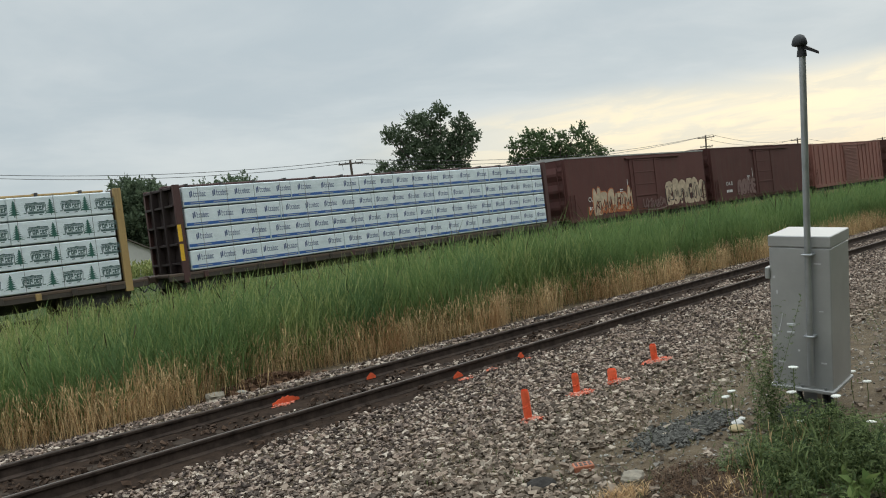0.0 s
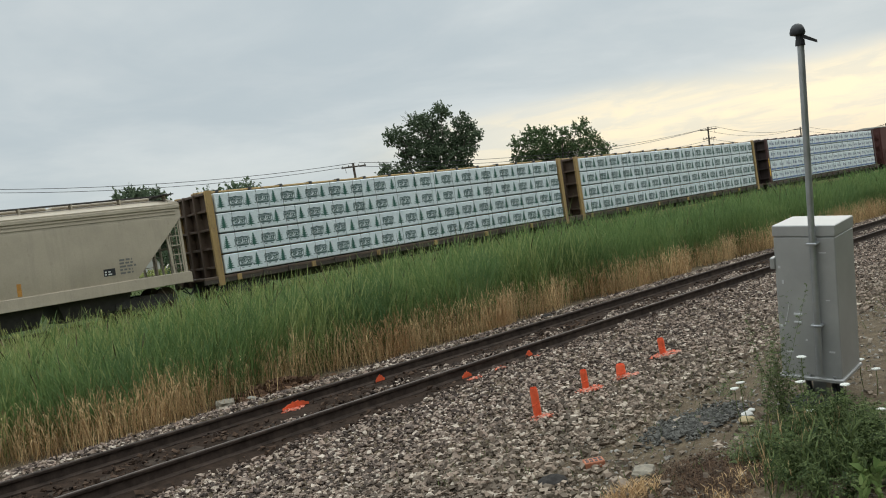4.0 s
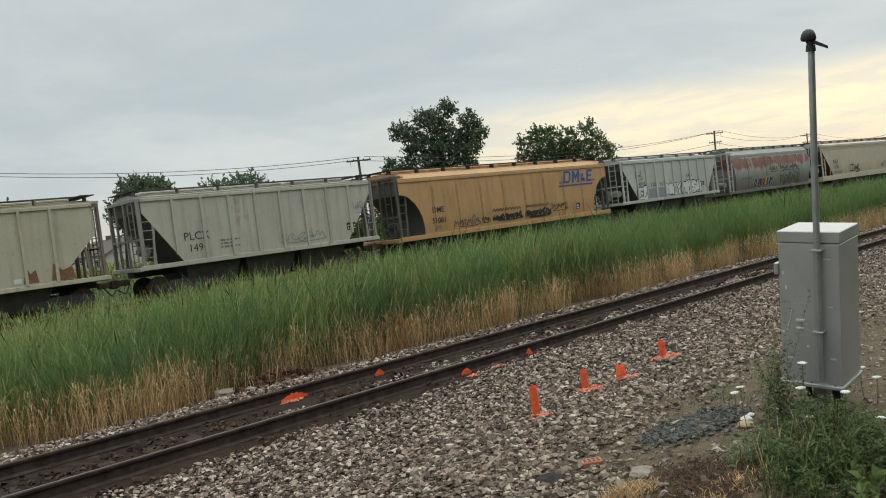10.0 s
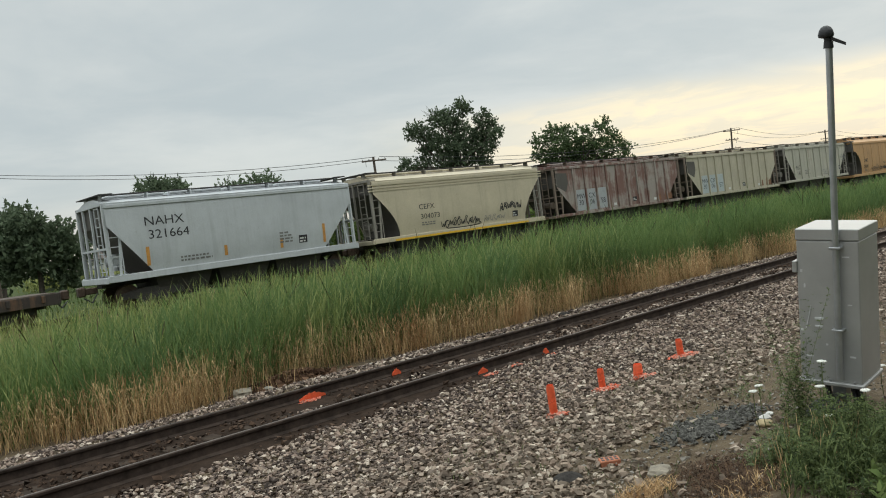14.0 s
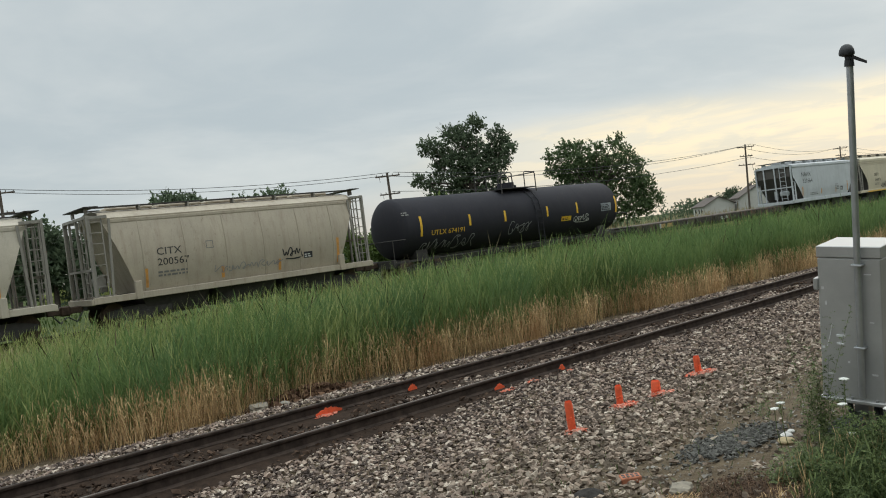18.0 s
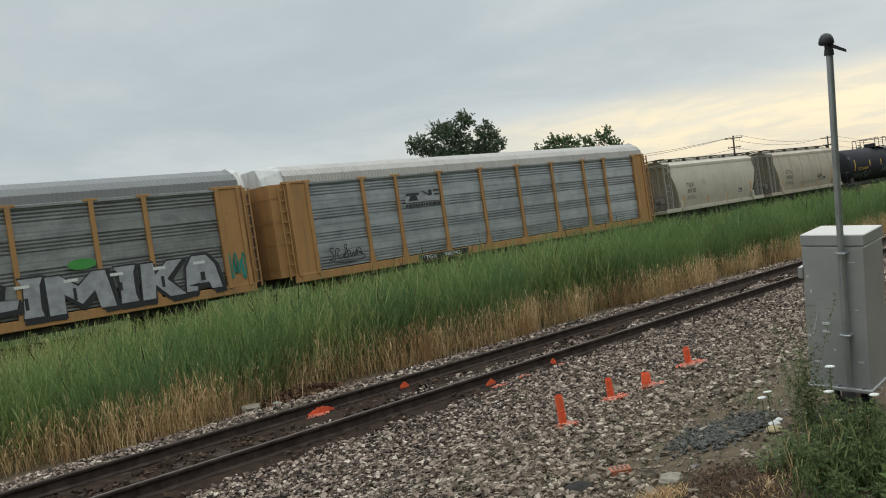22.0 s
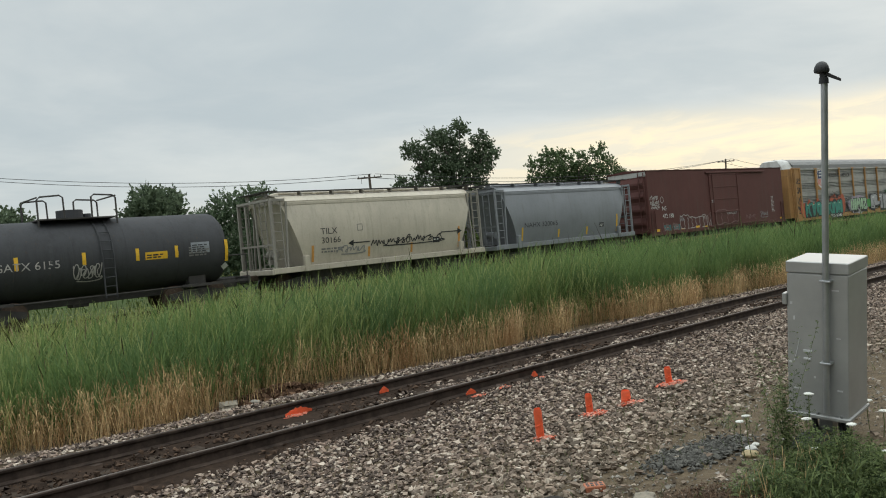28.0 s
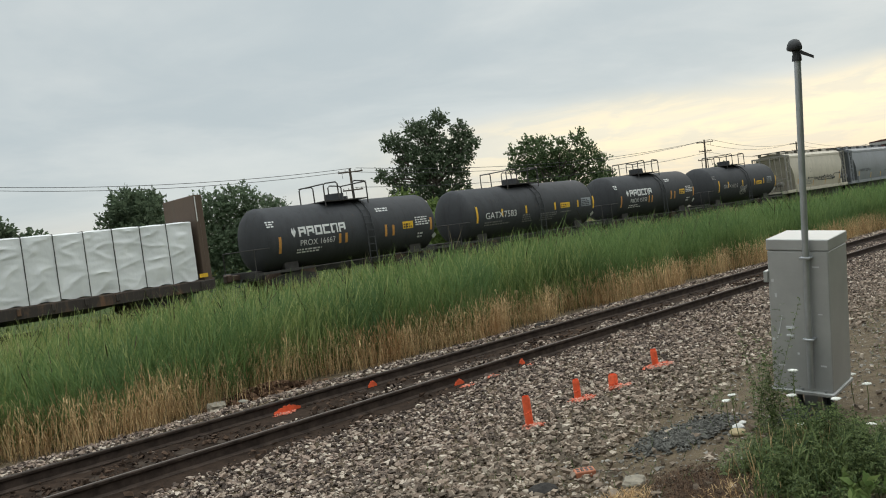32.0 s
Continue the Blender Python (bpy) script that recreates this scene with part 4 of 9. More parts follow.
patch_of(70, 5.18, 2.14, 0.66, 0.34, 0.14, 0.40, 0.08, 0.16, WEED, "feathery dark green weeds in front of the cabinet", leaf=0.015, sprigs=30, leaflets=12)
patch_of(60, 4.78, 1.92, 0.55, 0.36, 0.10, 0.30, 0.08, 0.15, WEED, "low leafy weeds on the verge", leaf=0.017, sprigs=26, leaflets=11)
patch_of(26, 4.98, 2.50, 0.34, 0.16, 0.08, 0.24, 0.06, 0.12, WEED_PALE, "pale feathery weeds at the edge of the soil", leaf=0.018, sprigs=14, leaflets=8)
patch_of(14, 5.70, 2.66, 0.16, 0.14, 0.30, 0.72, 0.06, 0.13, WEED, "tall branching weeds beside the cabinet", leaf=0.015, sprigs=32, leaflets=10)
patch_of(7, 5.80, 2.78, 0.10, 0.08, 0.70, 1.02, 0.05, 0.11, WEED_PALE, "tall thin weeds with small leaves beside the cabinet", leaf=0.015, sprigs=34, leaflets=8)
patch_of(16, 5.55, 2.34, 0.40, 0.20, 0.16, 0.36, 0.06, 0.12, WEED, "weeds round the foot of the cabinet", leaf=0.015, sprigs=24, leaflets=9)
patch_of(14, 7.0, 3.6, 0.6, 0.35, 0.05, 0.20, 0.03, 0.07, WEED_PALE, "sparse weeds in the gravel", leaf=0.014, sprigs=10, leaflets=6)
patch_of(26, 5.70, 1.98, 0.35, 0.18, 0.05, 0.16, 0.04, 0.10, WEED_PALE, "low weeds on the soil behind the cabinet", leaf=0.018, sprigs=10, leaflets=6)
clump(150, 4.80, 1.95, 0.70, 0.40, 0.14, 0.34, 7, 0.004, "grass blades among the weeds", WEED, reach=0.9, flare=1.4)
clump(7, 4.55, 1.66, 0.16, 0.10, 0.10, 0.18, 5, 0.026, "broad pale dock leaves on the verge", LEAF_PALE, reach=1.6, flare=1.6)
clump(14, 4.30, 1.62, 0.30, 0.16, 0.06, 0.14, 5, 0.014, "broad-leaved weeds on the verge", LEAF_PALE, reach=1.4, flare=1.6)
clump(170, 4.02, 2.92, 0.32, 0.12, 0.04, 0.12, 4, 0.0020, "thin dry grass at the edge of the soil", STRAW, "dry_grass", "dry grass", 0.0020, reach=1.6, flare=2.6)
clump(90, 4.35, 2.32, 0.45, 0.20, 0.03, 0.11, 4, 0.0022, "thin dry grass before the weeds", STRAW, "dry_grass", "dry grass", 0.0020, reach=1.5, flare=2.4)
clump(70, 5.0, 2.25, 0.7, 0.32, 0.14, 0.38, 2, 0.002, "dry stems among the weeds", STRAW, "dry_grass", "dry grass", 0.0022)
PEAT = island("brown_root_litter", (0.03, 0.019, 0.013), (0.15, 0.088, 0.052), 0.95)
n = 4600
x, y = 4.50 + 0.30 * rng.normal(size=n), 2.62 + 0.18 * rng.normal(size=n)
stones("root_litter", x, y, ground_z(x, y) + 0.004 + 0.012 * rng.random(n), 0.003 + 0.007 * rng.random(n), PEAT, "dark brown crumbs and root litter on the soil")
for cx, cy in ((4.62, 2.86), (4.52, 2.60), (4.42, 2.40)):
    clump(260, cx, cy, 0.30, 0.16, 0.015, 0.05, 3, 0.0018, "brown dead roots and thatch on the soil", PEAT, "dead_thatch", "dry grass", 0.0018, reach=2.6, flare=3.4)
for x, y, s, mat, lab in ((5.93, 3.06, 0.055, PLASTER, "white lump of broken plaster"), (5.76, 2.98, 0.065, ORANGE_ROCK, "pale ochre rock beside the weeds"), (6.08, 3.10, 0.04, PLASTER, "small white lump of plaster")):
    r3 = random.Random(int(x * 100))
    o = lump("rubble", mat, s, x * 5, 0.75, 0.5)
    o.matrix_basis = pose(x, y, float(ground_z(x, y)) + s * 0.3, 0, 0, r3.uniform(0, 180))
    tagged(o, lab, "rubble")
n = 900
x, y = 4.0 + 10 * rng.random(n), 2.6 + 3.0 * rng.random(n)
blades("sparse_grass", x, y, ground_z(x, y), 0.03 + 0.07 * rng.random(n), 0.5, 0.003, WEED, "sparse green seedlings in the gravel", "weeds", 3, 0.002, 0.8, 0.1)
for x, y, h in ((5.66, 2.47, 0.50), (5.57, 2.87, 0.35), (5.60, 2.94, 0.31), (5.55, 2.46, 0.34), (5.75, 2.24, 0.27), (6.48, 2.28, 0.21), (6.74, 2.47, 0.24), (5.64, 1.96, 0.13), (5.30, 2.30, 0.20)):
    z = float(ground_z(x, y))
    fl = thing("wild_carrot", "white umbel flower on a thin green stem", "wild flower", "white wild flowers", pose(x, y, z, rnd.uniform(-4, 4), rnd.uniform(-4, 4), rnd.uniform(0, 360)))
    M().tube([(0, 0, 0), (0.01, 0.01, h * 0.5), (0.0, 0.02, h)], 0.003, 5).part("stem", WEED, fl)
    u = M()
    for k in range(42):
        a, q = k * 2.4, 0.030 * math.sqrt(k / 42)
        u.box(q * math.cos(a) - 0.004, q * math.cos(a) + 0.004, q * math.sin(a) + 0.016, q * math.sin(a) + 0.024, h + 0.004 - q * q * 4, h + 0.010 - q * q * 4)
    u.part("umbel", PETAL, fl)

sheet = M()
r3 = random.Random(77)
sheet.loft([[(0.20 * q * math.cos(a) * r3.uniform(0.7, 1.2), 0.15 * q * math.sin(a) * r3.uniform(0.7, 1.2), zz + r3.uniform(-0.012, 0.012)) for a in (k * math.pi / 8 for k in range(16))] for q, zz in ((1.0, -0.02), (0.95, 0.03), (0.7, 0.075), (0.35, 0.10), (0.1, 0.09))])
plastic = sheet.part("plastic_sheet", BLACK)
plastic.matrix_basis = pose(6.16, 2.66, float(ground_z(6.16, 2.66)) + 0.01, 0, 0, 25)
tagged(plastic, "crumpled black plastic sheet at the cabinet foot", "plastic sheet")

# ---- beyond the far track ----


def leaf_cloud(name, lobes, count, size, mat, parent, seed):
    """A crown of many small leaf faces, clustered in uneven lobes."""
    g = np.random.default_rng(seed)
    per = 6
    m = count // per
    vols = np.array([a[3] ** 2 for a in lobes])
    pick = g.choice(len(lobes), m, p=vols / vols.sum())
    L = np.array(lobes)[pick]
    d = g.normal(size=(m, 3))
    d /= np.linalg.norm(d, axis=1)[:, None]
    rad = L[:, 3] * (0.2 + 0.8 * g.random(m) ** 0.5) * (1 + 0.15 * np.sin(d[:, 0] * 7 + pick) * np.sin(d[:, 2] * 6 + pick * 2) + 0.14 * g.normal(size=m))
    c = L[:, :3] + d * rad[:, None] * np.array([1, 1, 0.82])
    way = d * 0.8 + g.normal(size=(m, 3)) * 0.5 + np.array([0, 0, 0.35])
    way /= np.linalg.norm(way, axis=1)[:, None]
    step = size * (2.2 + 1.6 * g.random(m))
    k = (np.arange(per) / per)[None, :, None]
    c = (c[:, None] + way[:, None] * step[:, None, None] * k + g.normal(size=(m, per, 3)) * size * 0.45).reshape(-1, 3)
    n = m * per
    u = np.repeat(way, per, 0) * 0.9 + g.normal(size=(n, 3)) * 0.6
    u /= np.linalg.norm(u, axis=1)[:, None]
    w = np.cross(u, g.normal(size=(n, 3)))
    w /= np.linalg.norm(w, axis=1)[:, None]
    s = size * (0.55 + 0.8 * g.random(n))[:, None]
    v = np.stack([c - u * s, c - w * s * 0.48, c + u * s, c + w * s * 0.48], 1)
    q = np.arange(n * 4).reshape(-1, 4)
    ob = raw(name, v.reshape(-1, 3), q, mat)
    ob.parent = parent
    return ob


def tree(label, x, y, height, lobes, mat, seed, count=7000, size=0.16, trunk=0.25, category="tree", limbs=9, bare=0):
    z = float(ground_z(x, y))
    t = thing("tree" if category == "tree" else "shrub", label, category, at=pose(x, y, z - 0.05))
    r = random.Random(seed)
    tr = M()
    pts = [(0, 0, 0), (0.1 * trunk, 0, height * 0.22), (0, 0.2 * trunk, height * 0.45), (0.3 * trunk, 0, height * 0.7)]
    for (a, b), (r0, r1) in zip(zip(pts, pts[1:]), ((trunk, trunk * 0.78), (trunk * 0.78, trunk * 0.5), (trunk * 0.5, trunk * 0.2))):
        tr.cyl(a, b, r0, 8, r1)
    tk = tr.part("trunk", BARK, t)
    for i in range(limbs):
        lx, ly, lz, lr = lobes[i % len(lobes)]
        s0 = height * r.uniform(0.25, 0.6)
        M().cyl((0, 0, s0), (lx * 0.6, ly * 0.6, (s0 + lz) / 2 + 0.2), trunk * 0.4, 6, trunk * 0.25).cyl((lx * 0.6, ly * 0.6, (s0 + lz) / 2 + 0.2), (lx * 1.02, ly * 1.02, lz + lr * 0.4), trunk * 0.25, 5, trunk * 0.05).part("limb", BARK, t)
    for i in range(bare):
        a = r.uniform(2.2, 3.6)
        M().cyl((0, 0, height * 0.75), (math.cos(a) * height * 0.28, math.sin(a) * height * 0.15, height * r.uniform(0.92, 1.0)), 0.06, 5, 0.015).part("bare_twig", BARK, t)
    leaf_cloud("crown", lobes, count, size, mat, t, seed)
    return t


def lobes_of(seed, n, w, h0, h1, r0, r1):
    r = random.Random(seed)
    out = []
    for i in range(n):
        u = (i + 0.5) / n
        z = h0 + (h1 - h0) * u
        k = w * (0.55 + 0.45 * math.sin(math.pi * min(1, u * 1.05)))
        a = i * 2.4 + r.uniform(-0.4, 0.4)
        q = k * r.uniform(0.3, 0.85)
        out.append((q * math.cos(a), q * math.sin(a), z, r.uniform(r0, r1)))
    return out


BROAD_CROWN = [(0.97, -0.89, 16.3, 1.12), (0.74, 1.54, 16.0, 0.9), (-2.24, 0.4, 15.1, 1.34), (1.1, 1.19, 14.3, 1.56), (-3.99, 2.95, 14.2, 1.12), (-4.35, 3.86, 13.8, 0.63), (-1.73, 3.34, 13.4, 1.34), (2.35, -2.75, 14.5, 1.01), (3.5, -3.16, 13.8, 0.78),
    (2.47, -4.79, 12.3, 0.85), (3.03, -1.69, 12.6, 1.45), (1.11, -0.89, 12.7, 1.34), (-1.74, 0.84, 11.9, 1.78), (-2.17, 3.56, 11.8, 1.0), (-0.2, -0.8, 10.7, 1.56), (1.56, -1.76, 10.6, 1.34), (1.99, -3.79, 10.9, 0.89), (2.17, -2.6, 9.3, 0.78)]
BROAD_CROWN += [(0.87, -2.34, 9.1, 0.78), (-1.78, 0.54, 9.7, 1.34), (-2.43, 3.63, 10.1, 1.11), (-5.18, 3.95, 10.1, 0.89), (-5.23, 5.03, 9.7, 0.56), (-2.8, 5.15, 9.3, 0.67), (1.13, 1.22, 9.2, 0.89), (1.26, -0.1, 17.3, 0.36), (3.09, -2.81, 15.2, 0.45),
    (-1.5, 1.4, 7.6, 1.7), (1.0, -0.9, 7.4, 1.6), (-3.5, 3.2, 7.6, 1.2), (0.0, 0.0, 5.8, 1.4), (2.4, -2.3, 7.6, 1.0)]
ROUND_CROWN = [(-3.82, 3.59, 11.7, 0.98), (-2.68, 2.32, 12.7, 0.98), (-0.12, 2.02, 12.4, 1.1), (-2.94, 1.43, 10.9, 1.47), (-3.15, 4.72, 10.0, 0.86), (0.11, 1.22, 10.3, 1.59), (-0.38, -1.36, 11.8, 1.1), (0.53, -3.34, 12.3, 0.69), (1.69, -3.55, 13.1, 0.54), (3.11, -3.14, 11.3, 0.98), (0.86, -0.76, 10.0, 1.47), (0.93, -3.3, 9.9, 1.23),
    (2.98, -4.3, 9.9, 0.98), (4.31, -4.65, 9.3, 0.61), (-2.91, 3.35, 9.4, 1.23), (-0.76, 1.78, 8.9, 1.35), (1.75, 0.48, 8.5, 1.35), (2.47, -2.15, 8.1, 1.22), (3.04, -4.63, 8.1, 0.98), (-2.2, 2.6, 7.0, 2.0), (3.0, -4.0, 6.2, 1.6), (0.7, -0.8, 6.4, 2.2), (0.7, -0.8, 4.6, 2.0), (0.4, -0.4, 2.4, 2.2), (3.4, -3.6, 3.6, 2.2), (4.6, -4.6, 6.6, 1.5), (5.4, -5.2, 4.2, 1.5), (-1.0, 1.0, 3.4, 1.6)]
tree("broad dark leafy tree with bare twigs at its top", 73.0, 74.8, 17.0, [(a, b, c, r * 1.04) for a, b, c, r in BROAD_CROWN], LEAF_DARK, 201, 20000, 0.20, 0.42, limbs=24, bare=4)
tree("rounded dark green tree", 91.5, 69.8, 13.3, [(a, b, c, r * 1.10) for a, b, c, r in ROUND_CROWN], LEAF_MID, 202, 24000, 0.21, 0.4, limbs=18)
tree("small dark tree between two larger ones", 81.5, 68.0, 6.8, [(-0.6, 0.6, 5.6, 1.2), (0.9, -0.9, 5.2, 1.1), (-1.6, 1.5, 4.6, 1.1), (0.2, -0.2, 4.0, 1.2), (-0.6, 0.5, 2.6, 1.0), (-1.2, 1.2, 1.4, 1.1)], LEAF_DARK, 207, 3600, 0.19, 0.16, limbs=6)
tree("wide dense dark shrub with an even dome", 34.8, 60.6, 8.2, [(a * 0.94, b * 0.94, c, r * 0.93) for a, b, c, r in ((-3.6, 1.9, 2.6, 2.2), (-3.2, 1.6, 5.0, 2.0), (-1.4, 0.8, 6.3, 2.0), (0.8, -0.4, 6.5, 2.0), (2.8, -1.6, 5.4, 2.0), (4.0, -2.2, 3.4, 1.9), (3.6, -2.0, 1.8, 1.8), (0.6, -0.4, 3.6, 3.0), (-1.6, 1.0, 3.2, 2.8), (2.2, -1.2, 3.0, 2.4), (-0.6, 0.2, 1.6, 2.2))], LEAF_GREY, 203, 40000, 0.135, 0.25, "shrub")
tree("round dark tree behind the house", 55.2, 123.6, 14.8, lobes_of(4, 15, 6.0, 3.4, 13.2, 2.1, 3.0), LEAF_DARK, 204, 15000, 0.38, 0.4)
tree("dark leafy tree beside the house", 23.6, 81.6, 8.4, [(-2.6, 0.8, 5.6, 1.8), (-0.6, 0.2, 6.8, 1.6), (1.6, -0.5, 5.2, 1.7), (2.8, -0.8, 3.6, 1.6), (0.0, 0.0, 4.0, 2.4), (-2.8, 0.8, 3.0, 2.0), (2.2, -0.4, 1.8, 1.6)], LEAF_DARK, 205, 11000, 0.26, 0.3)
tree("dark tree at the edge of the yard", 23.0, 92.0, 9.2, lobes_of(6, 9, 3.4, 3.5, 8.0, 1.4, 1.9), LEAF_DARK, 206, 9000, 0.28, 0.3)
tree("dark tree at the edge of the yard", 13.0, 92.0, 9.0, lobes_of(16, 9, 3.4, 3.0, 7.8, 1.4, 1.9), LEAF_DARK, 216, 8000, 0.28, 0.3)
for i, (x, y, h, w) in enumerate(((40.2, 61.2, 3.6, 1.9), (42.6, 61.0, 4.6, 2.1), (45.6, 59.8, 4.0, 2.2), (48.4, 57.4, 5.6, 2.3), (50.6, 57.0, 6.6, 2.4), (52.5, 55.0, 5.0, 2.4), (55.5, 53, 5.2, 2.5), (59, 52, 4.6, 2.2), (42.5, 42.5, 5.0, 2.9), (45.4, 40.8, 3.0, 2.4), (48.2, 39.6, 2.2, 2.0))):
    tree("pale green thicket shrub behind the track", x, y, h, lobes_of(20 + i, 8, w, 0.9, h - 0.9, 0.8, 1.2), LEAF_PALE, 220 + i, 9000 if i == 8 else 5200, 0.15, 0.08, "shrub", 4)
for i, (x, y, h, w) in enumerate(((208.0, 102.6, 10.8, 5.6), (200.3, 108.7, 6.4, 3.6), (192.7, 83.2, 9.4, 3.6), (220.4, 81.0, 9.0, 4.6), (208.8, 83.5, 6.5, 3.4), (203.1, 118.0, 4.6, 3.4), (118, 92, 6.5, 3.4), (182, 60, 6.5, 3.5))):
    tree("distant rounded dark green tree", x, y, h, lobes_of(40 + i, 10, w, 1.8, h - 1.4, 1.5, 2.2), LEAF_DARK if i % 2 else LEAF_MID, 240 + i, 4200, 0.30, 0.25, "tree", 4)
x, y = scatter(1500, 28, 56, 94, 106, 1.0)
blades("tall_grass", x, y, ground_z(x, y), 0.9 + 1.0 * rng.random(len(x)), 0.18, 0.08, GRASS, "tall green grass before the house", "grass", 4, 0.03, 0.6, 0.1)
x, y = scatter(5200, 46, 125, 34.0, 41.0, 1.2)
y = y - SLANT * x + 0.5
blades("dry_meadow_grass", x, y, ground_z(x, y), 0.9 + 0.75 * rng.random(len(x)), 0.16, 0.016, DRY_MEADOW, "tall pale dry grass behind the far track", "dry grass", 2, 0.012, 0.6, 0.35)
# far woods
g = np.random.default_rng(90)
far_lobes = [(x, 150 + 18 * math.sin(x * 0.05) + g.uniform(-6, 6), g.uniform(1.0, 3.2), g.uniform(2.2, 3.6)) for x in np.arange(-160, 420, 3.2)] + [(x, 118 + g.uniform(-6, 6), g.uniform(0.6, 1.8), g.uniform(1.4, 2.2)) for x in np.arange(60, 420, 4)]
tagged(leaf_cloud("far_woods", far_lobes, 26000, 0.42, LEAF_DARK, None, 91), "dark line of far woods", "woods", kind="stuff")

# unseen trees added behind the camera, to darken what faces that side
back_lobes = [(x, -16 + g.uniform(-3, 3) - 0.05 * x, z, g.uniform(2.0, 3.4)) for x in np.arange(-30, 90, 3.0) for z in (1.6, 5.0, 8.5)]
tagged(leaf_cloud("tree_belt", back_lobes, 16000, 0.85, LEAF_DARK, None, 92), "unseen belt of trees added behind the camera to block sky light", "woods", kind="stuff")

# houses
SIDING = plain("white_clapboard_paint", (0.47, 0.455, 0.42), 0.7, 0, 0.06, 1.5)
SHINGLE = plain("grey_brown_roof_shingle", (0.105, 0.085, 0.072), 0.9, 0, 0.2, 3, 0.4)
PANE = plain("dark_window_glass", (0.02, 0.025, 0.03), 0.1, 0, 0.1, 2)
TRIM = plain("white_trim_paint", (0.70, 0.70, 0.68), 0.6, 0, 0.05, 2)


def house(label, corner, turn, wide, deep, eave, ridge):
    """A gabled house; its gable wall runs along local x from the corner, its long side along local y."""
    x, y = corner
    h = thing("house", label, "house", at=pose(x, y, float(ground_z(x, y)) - 0.1, 0, 0, turn))
    wl_ = M()
    wl_.loft([[(0, yy, 0), (wide, yy, 0), (wide, yy, eave), (wide / 2, yy, ridge), (0, yy, eave)] for yy in (0, deep)])
    wall = wl_.part("wall", SIDING, h, "white clapboard wall")
    for i in range(int(eave / 0.3)):
        z = 0.25 + i * 0.3
        M().box(0, wide, -0.02, 0.0, z, z + 0.03).part("clapboard", SIDING, wall)
    rf = M()
    for s in (0, 1):
        x0, x1 = (-0.4, wide / 2) if s == 0 else (wide + 0.4, wide / 2)
        e0 = eave - 0.4 * (ridge - eave) / (wide / 2)
        rf.loft([[(x0, yy, e0 + 0.02), (x1, yy, ridge + 0.02), (x1, yy, ridge + 0.17), (x0, yy, e0 + 0.17)] for yy in (-0.45, deep + 0.45)])
    roof = rf.part("roof", SHINGLE, h, "low shingled gable roof")
    M().box(wide / 2 - 0.3, wide / 2 + 0.3, deep * 0.6, deep * 0.6 + 0.6, ridge - 0.3, ridge + 0.7, 0.02).part("chimney", SHINGLE, roof)
    for yy in (deep * 0.2, deep * 0.42, deep * 0.72):
        wn_ = M().box(-0.03, 0.05, yy, yy + 1.1, eave - 1.75, eave - 0.55, 0.01).part("window", TRIM, h)
        M().box(-0.045, 0.0, yy + 0.08, yy + 0.52, eave - 1.67, eave - 0.63).part("pane", PANE, wn_)
        M().box(-0.045, 0.0, yy + 0.58, yy + 1.02, eave - 1.67, eave - 0.63).part("pane", PANE, wn_)
    return h


house("white clapboard house with a low shingled roof", (43.3, 111.8), 8.0, 8.6, 10.0, 3.3, 5.3)
house("beige house with a brown roof among distant trees", (176.4, 94.1), -48.0, 8.4, 9.0, 3.6, 6.0)
house("low house with a dark roof beside distant trees", (172.5, 100.9), -40.0, 7.0, 8.0, 2.6, 4.4)
house("white house behind the tracks", (176.8, 69.2), -60.0, 7.0, 8.0, 3.4, 5.2)

# utility poles and wires
POLES = [(-14.0, 90.0, 10.8, 1.5), (17.9, 72.8, 10.75, 2.0), (46.66, 58.58, 9.0, 2.5), (106.3, 55.5, 10.2, 5.0), (153.0, 61.6, 10.3, 3.0), (214.0, 66.0, 10.6, 2.0)]
tops = []
for i, (x, y, z, lean) in enumerate(POLES):
    g0 = float(ground_z(x, y))
    hgt = z - g0
    p = thing("utility_pole", "weathered timber utility pole with two crossarms", "utility pole", "utility poles", pose(x, y, g0 - 0.1, 0, -lean * 0.5, -25 if i < 3 else 95))
    M().cyl((0, 0, 0), (0, 0, hgt + 0.1), 0.16, 10, 0.11).part("pole", POLE_WOOD, p, smooth=40)
    for k, (dz, wd) in enumerate(((0.25, 1.15), (1.9, 0.95)) if i < 3 else ((0.25, 1.2), (1.5, 0.9), (2.7, 1.15))):
        arm = M().box(-wd, wd, -0.16, -0.06, hgt - dz - 0.06, hgt - dz + 0.06, 0.01).part("crossarm", POLE_WOOD, p)
        for xx in (-wd + 0.1, -wd * 0.4, wd * 0.4, wd - 0.1):
            M().cyl((xx, -0.11, hgt - dz + 0.06), (xx, -0.11, hgt - dz + 0.2), 0.04, 7, 0.03).part("insulator", BLACK, arm)
        M().box(-wd * 0.7, -wd * 0.7 + 0.03, -0.12, -0.1, hgt - dz - 0.5, hgt - dz - 0.06).part("brace", STEEL, arm)
    tops.append(pose(x, y, g0 - 0.1, 0, -lean * 0.5, -25 if i < 3 else 95) @ Vector((0, -0.1, hgt)))
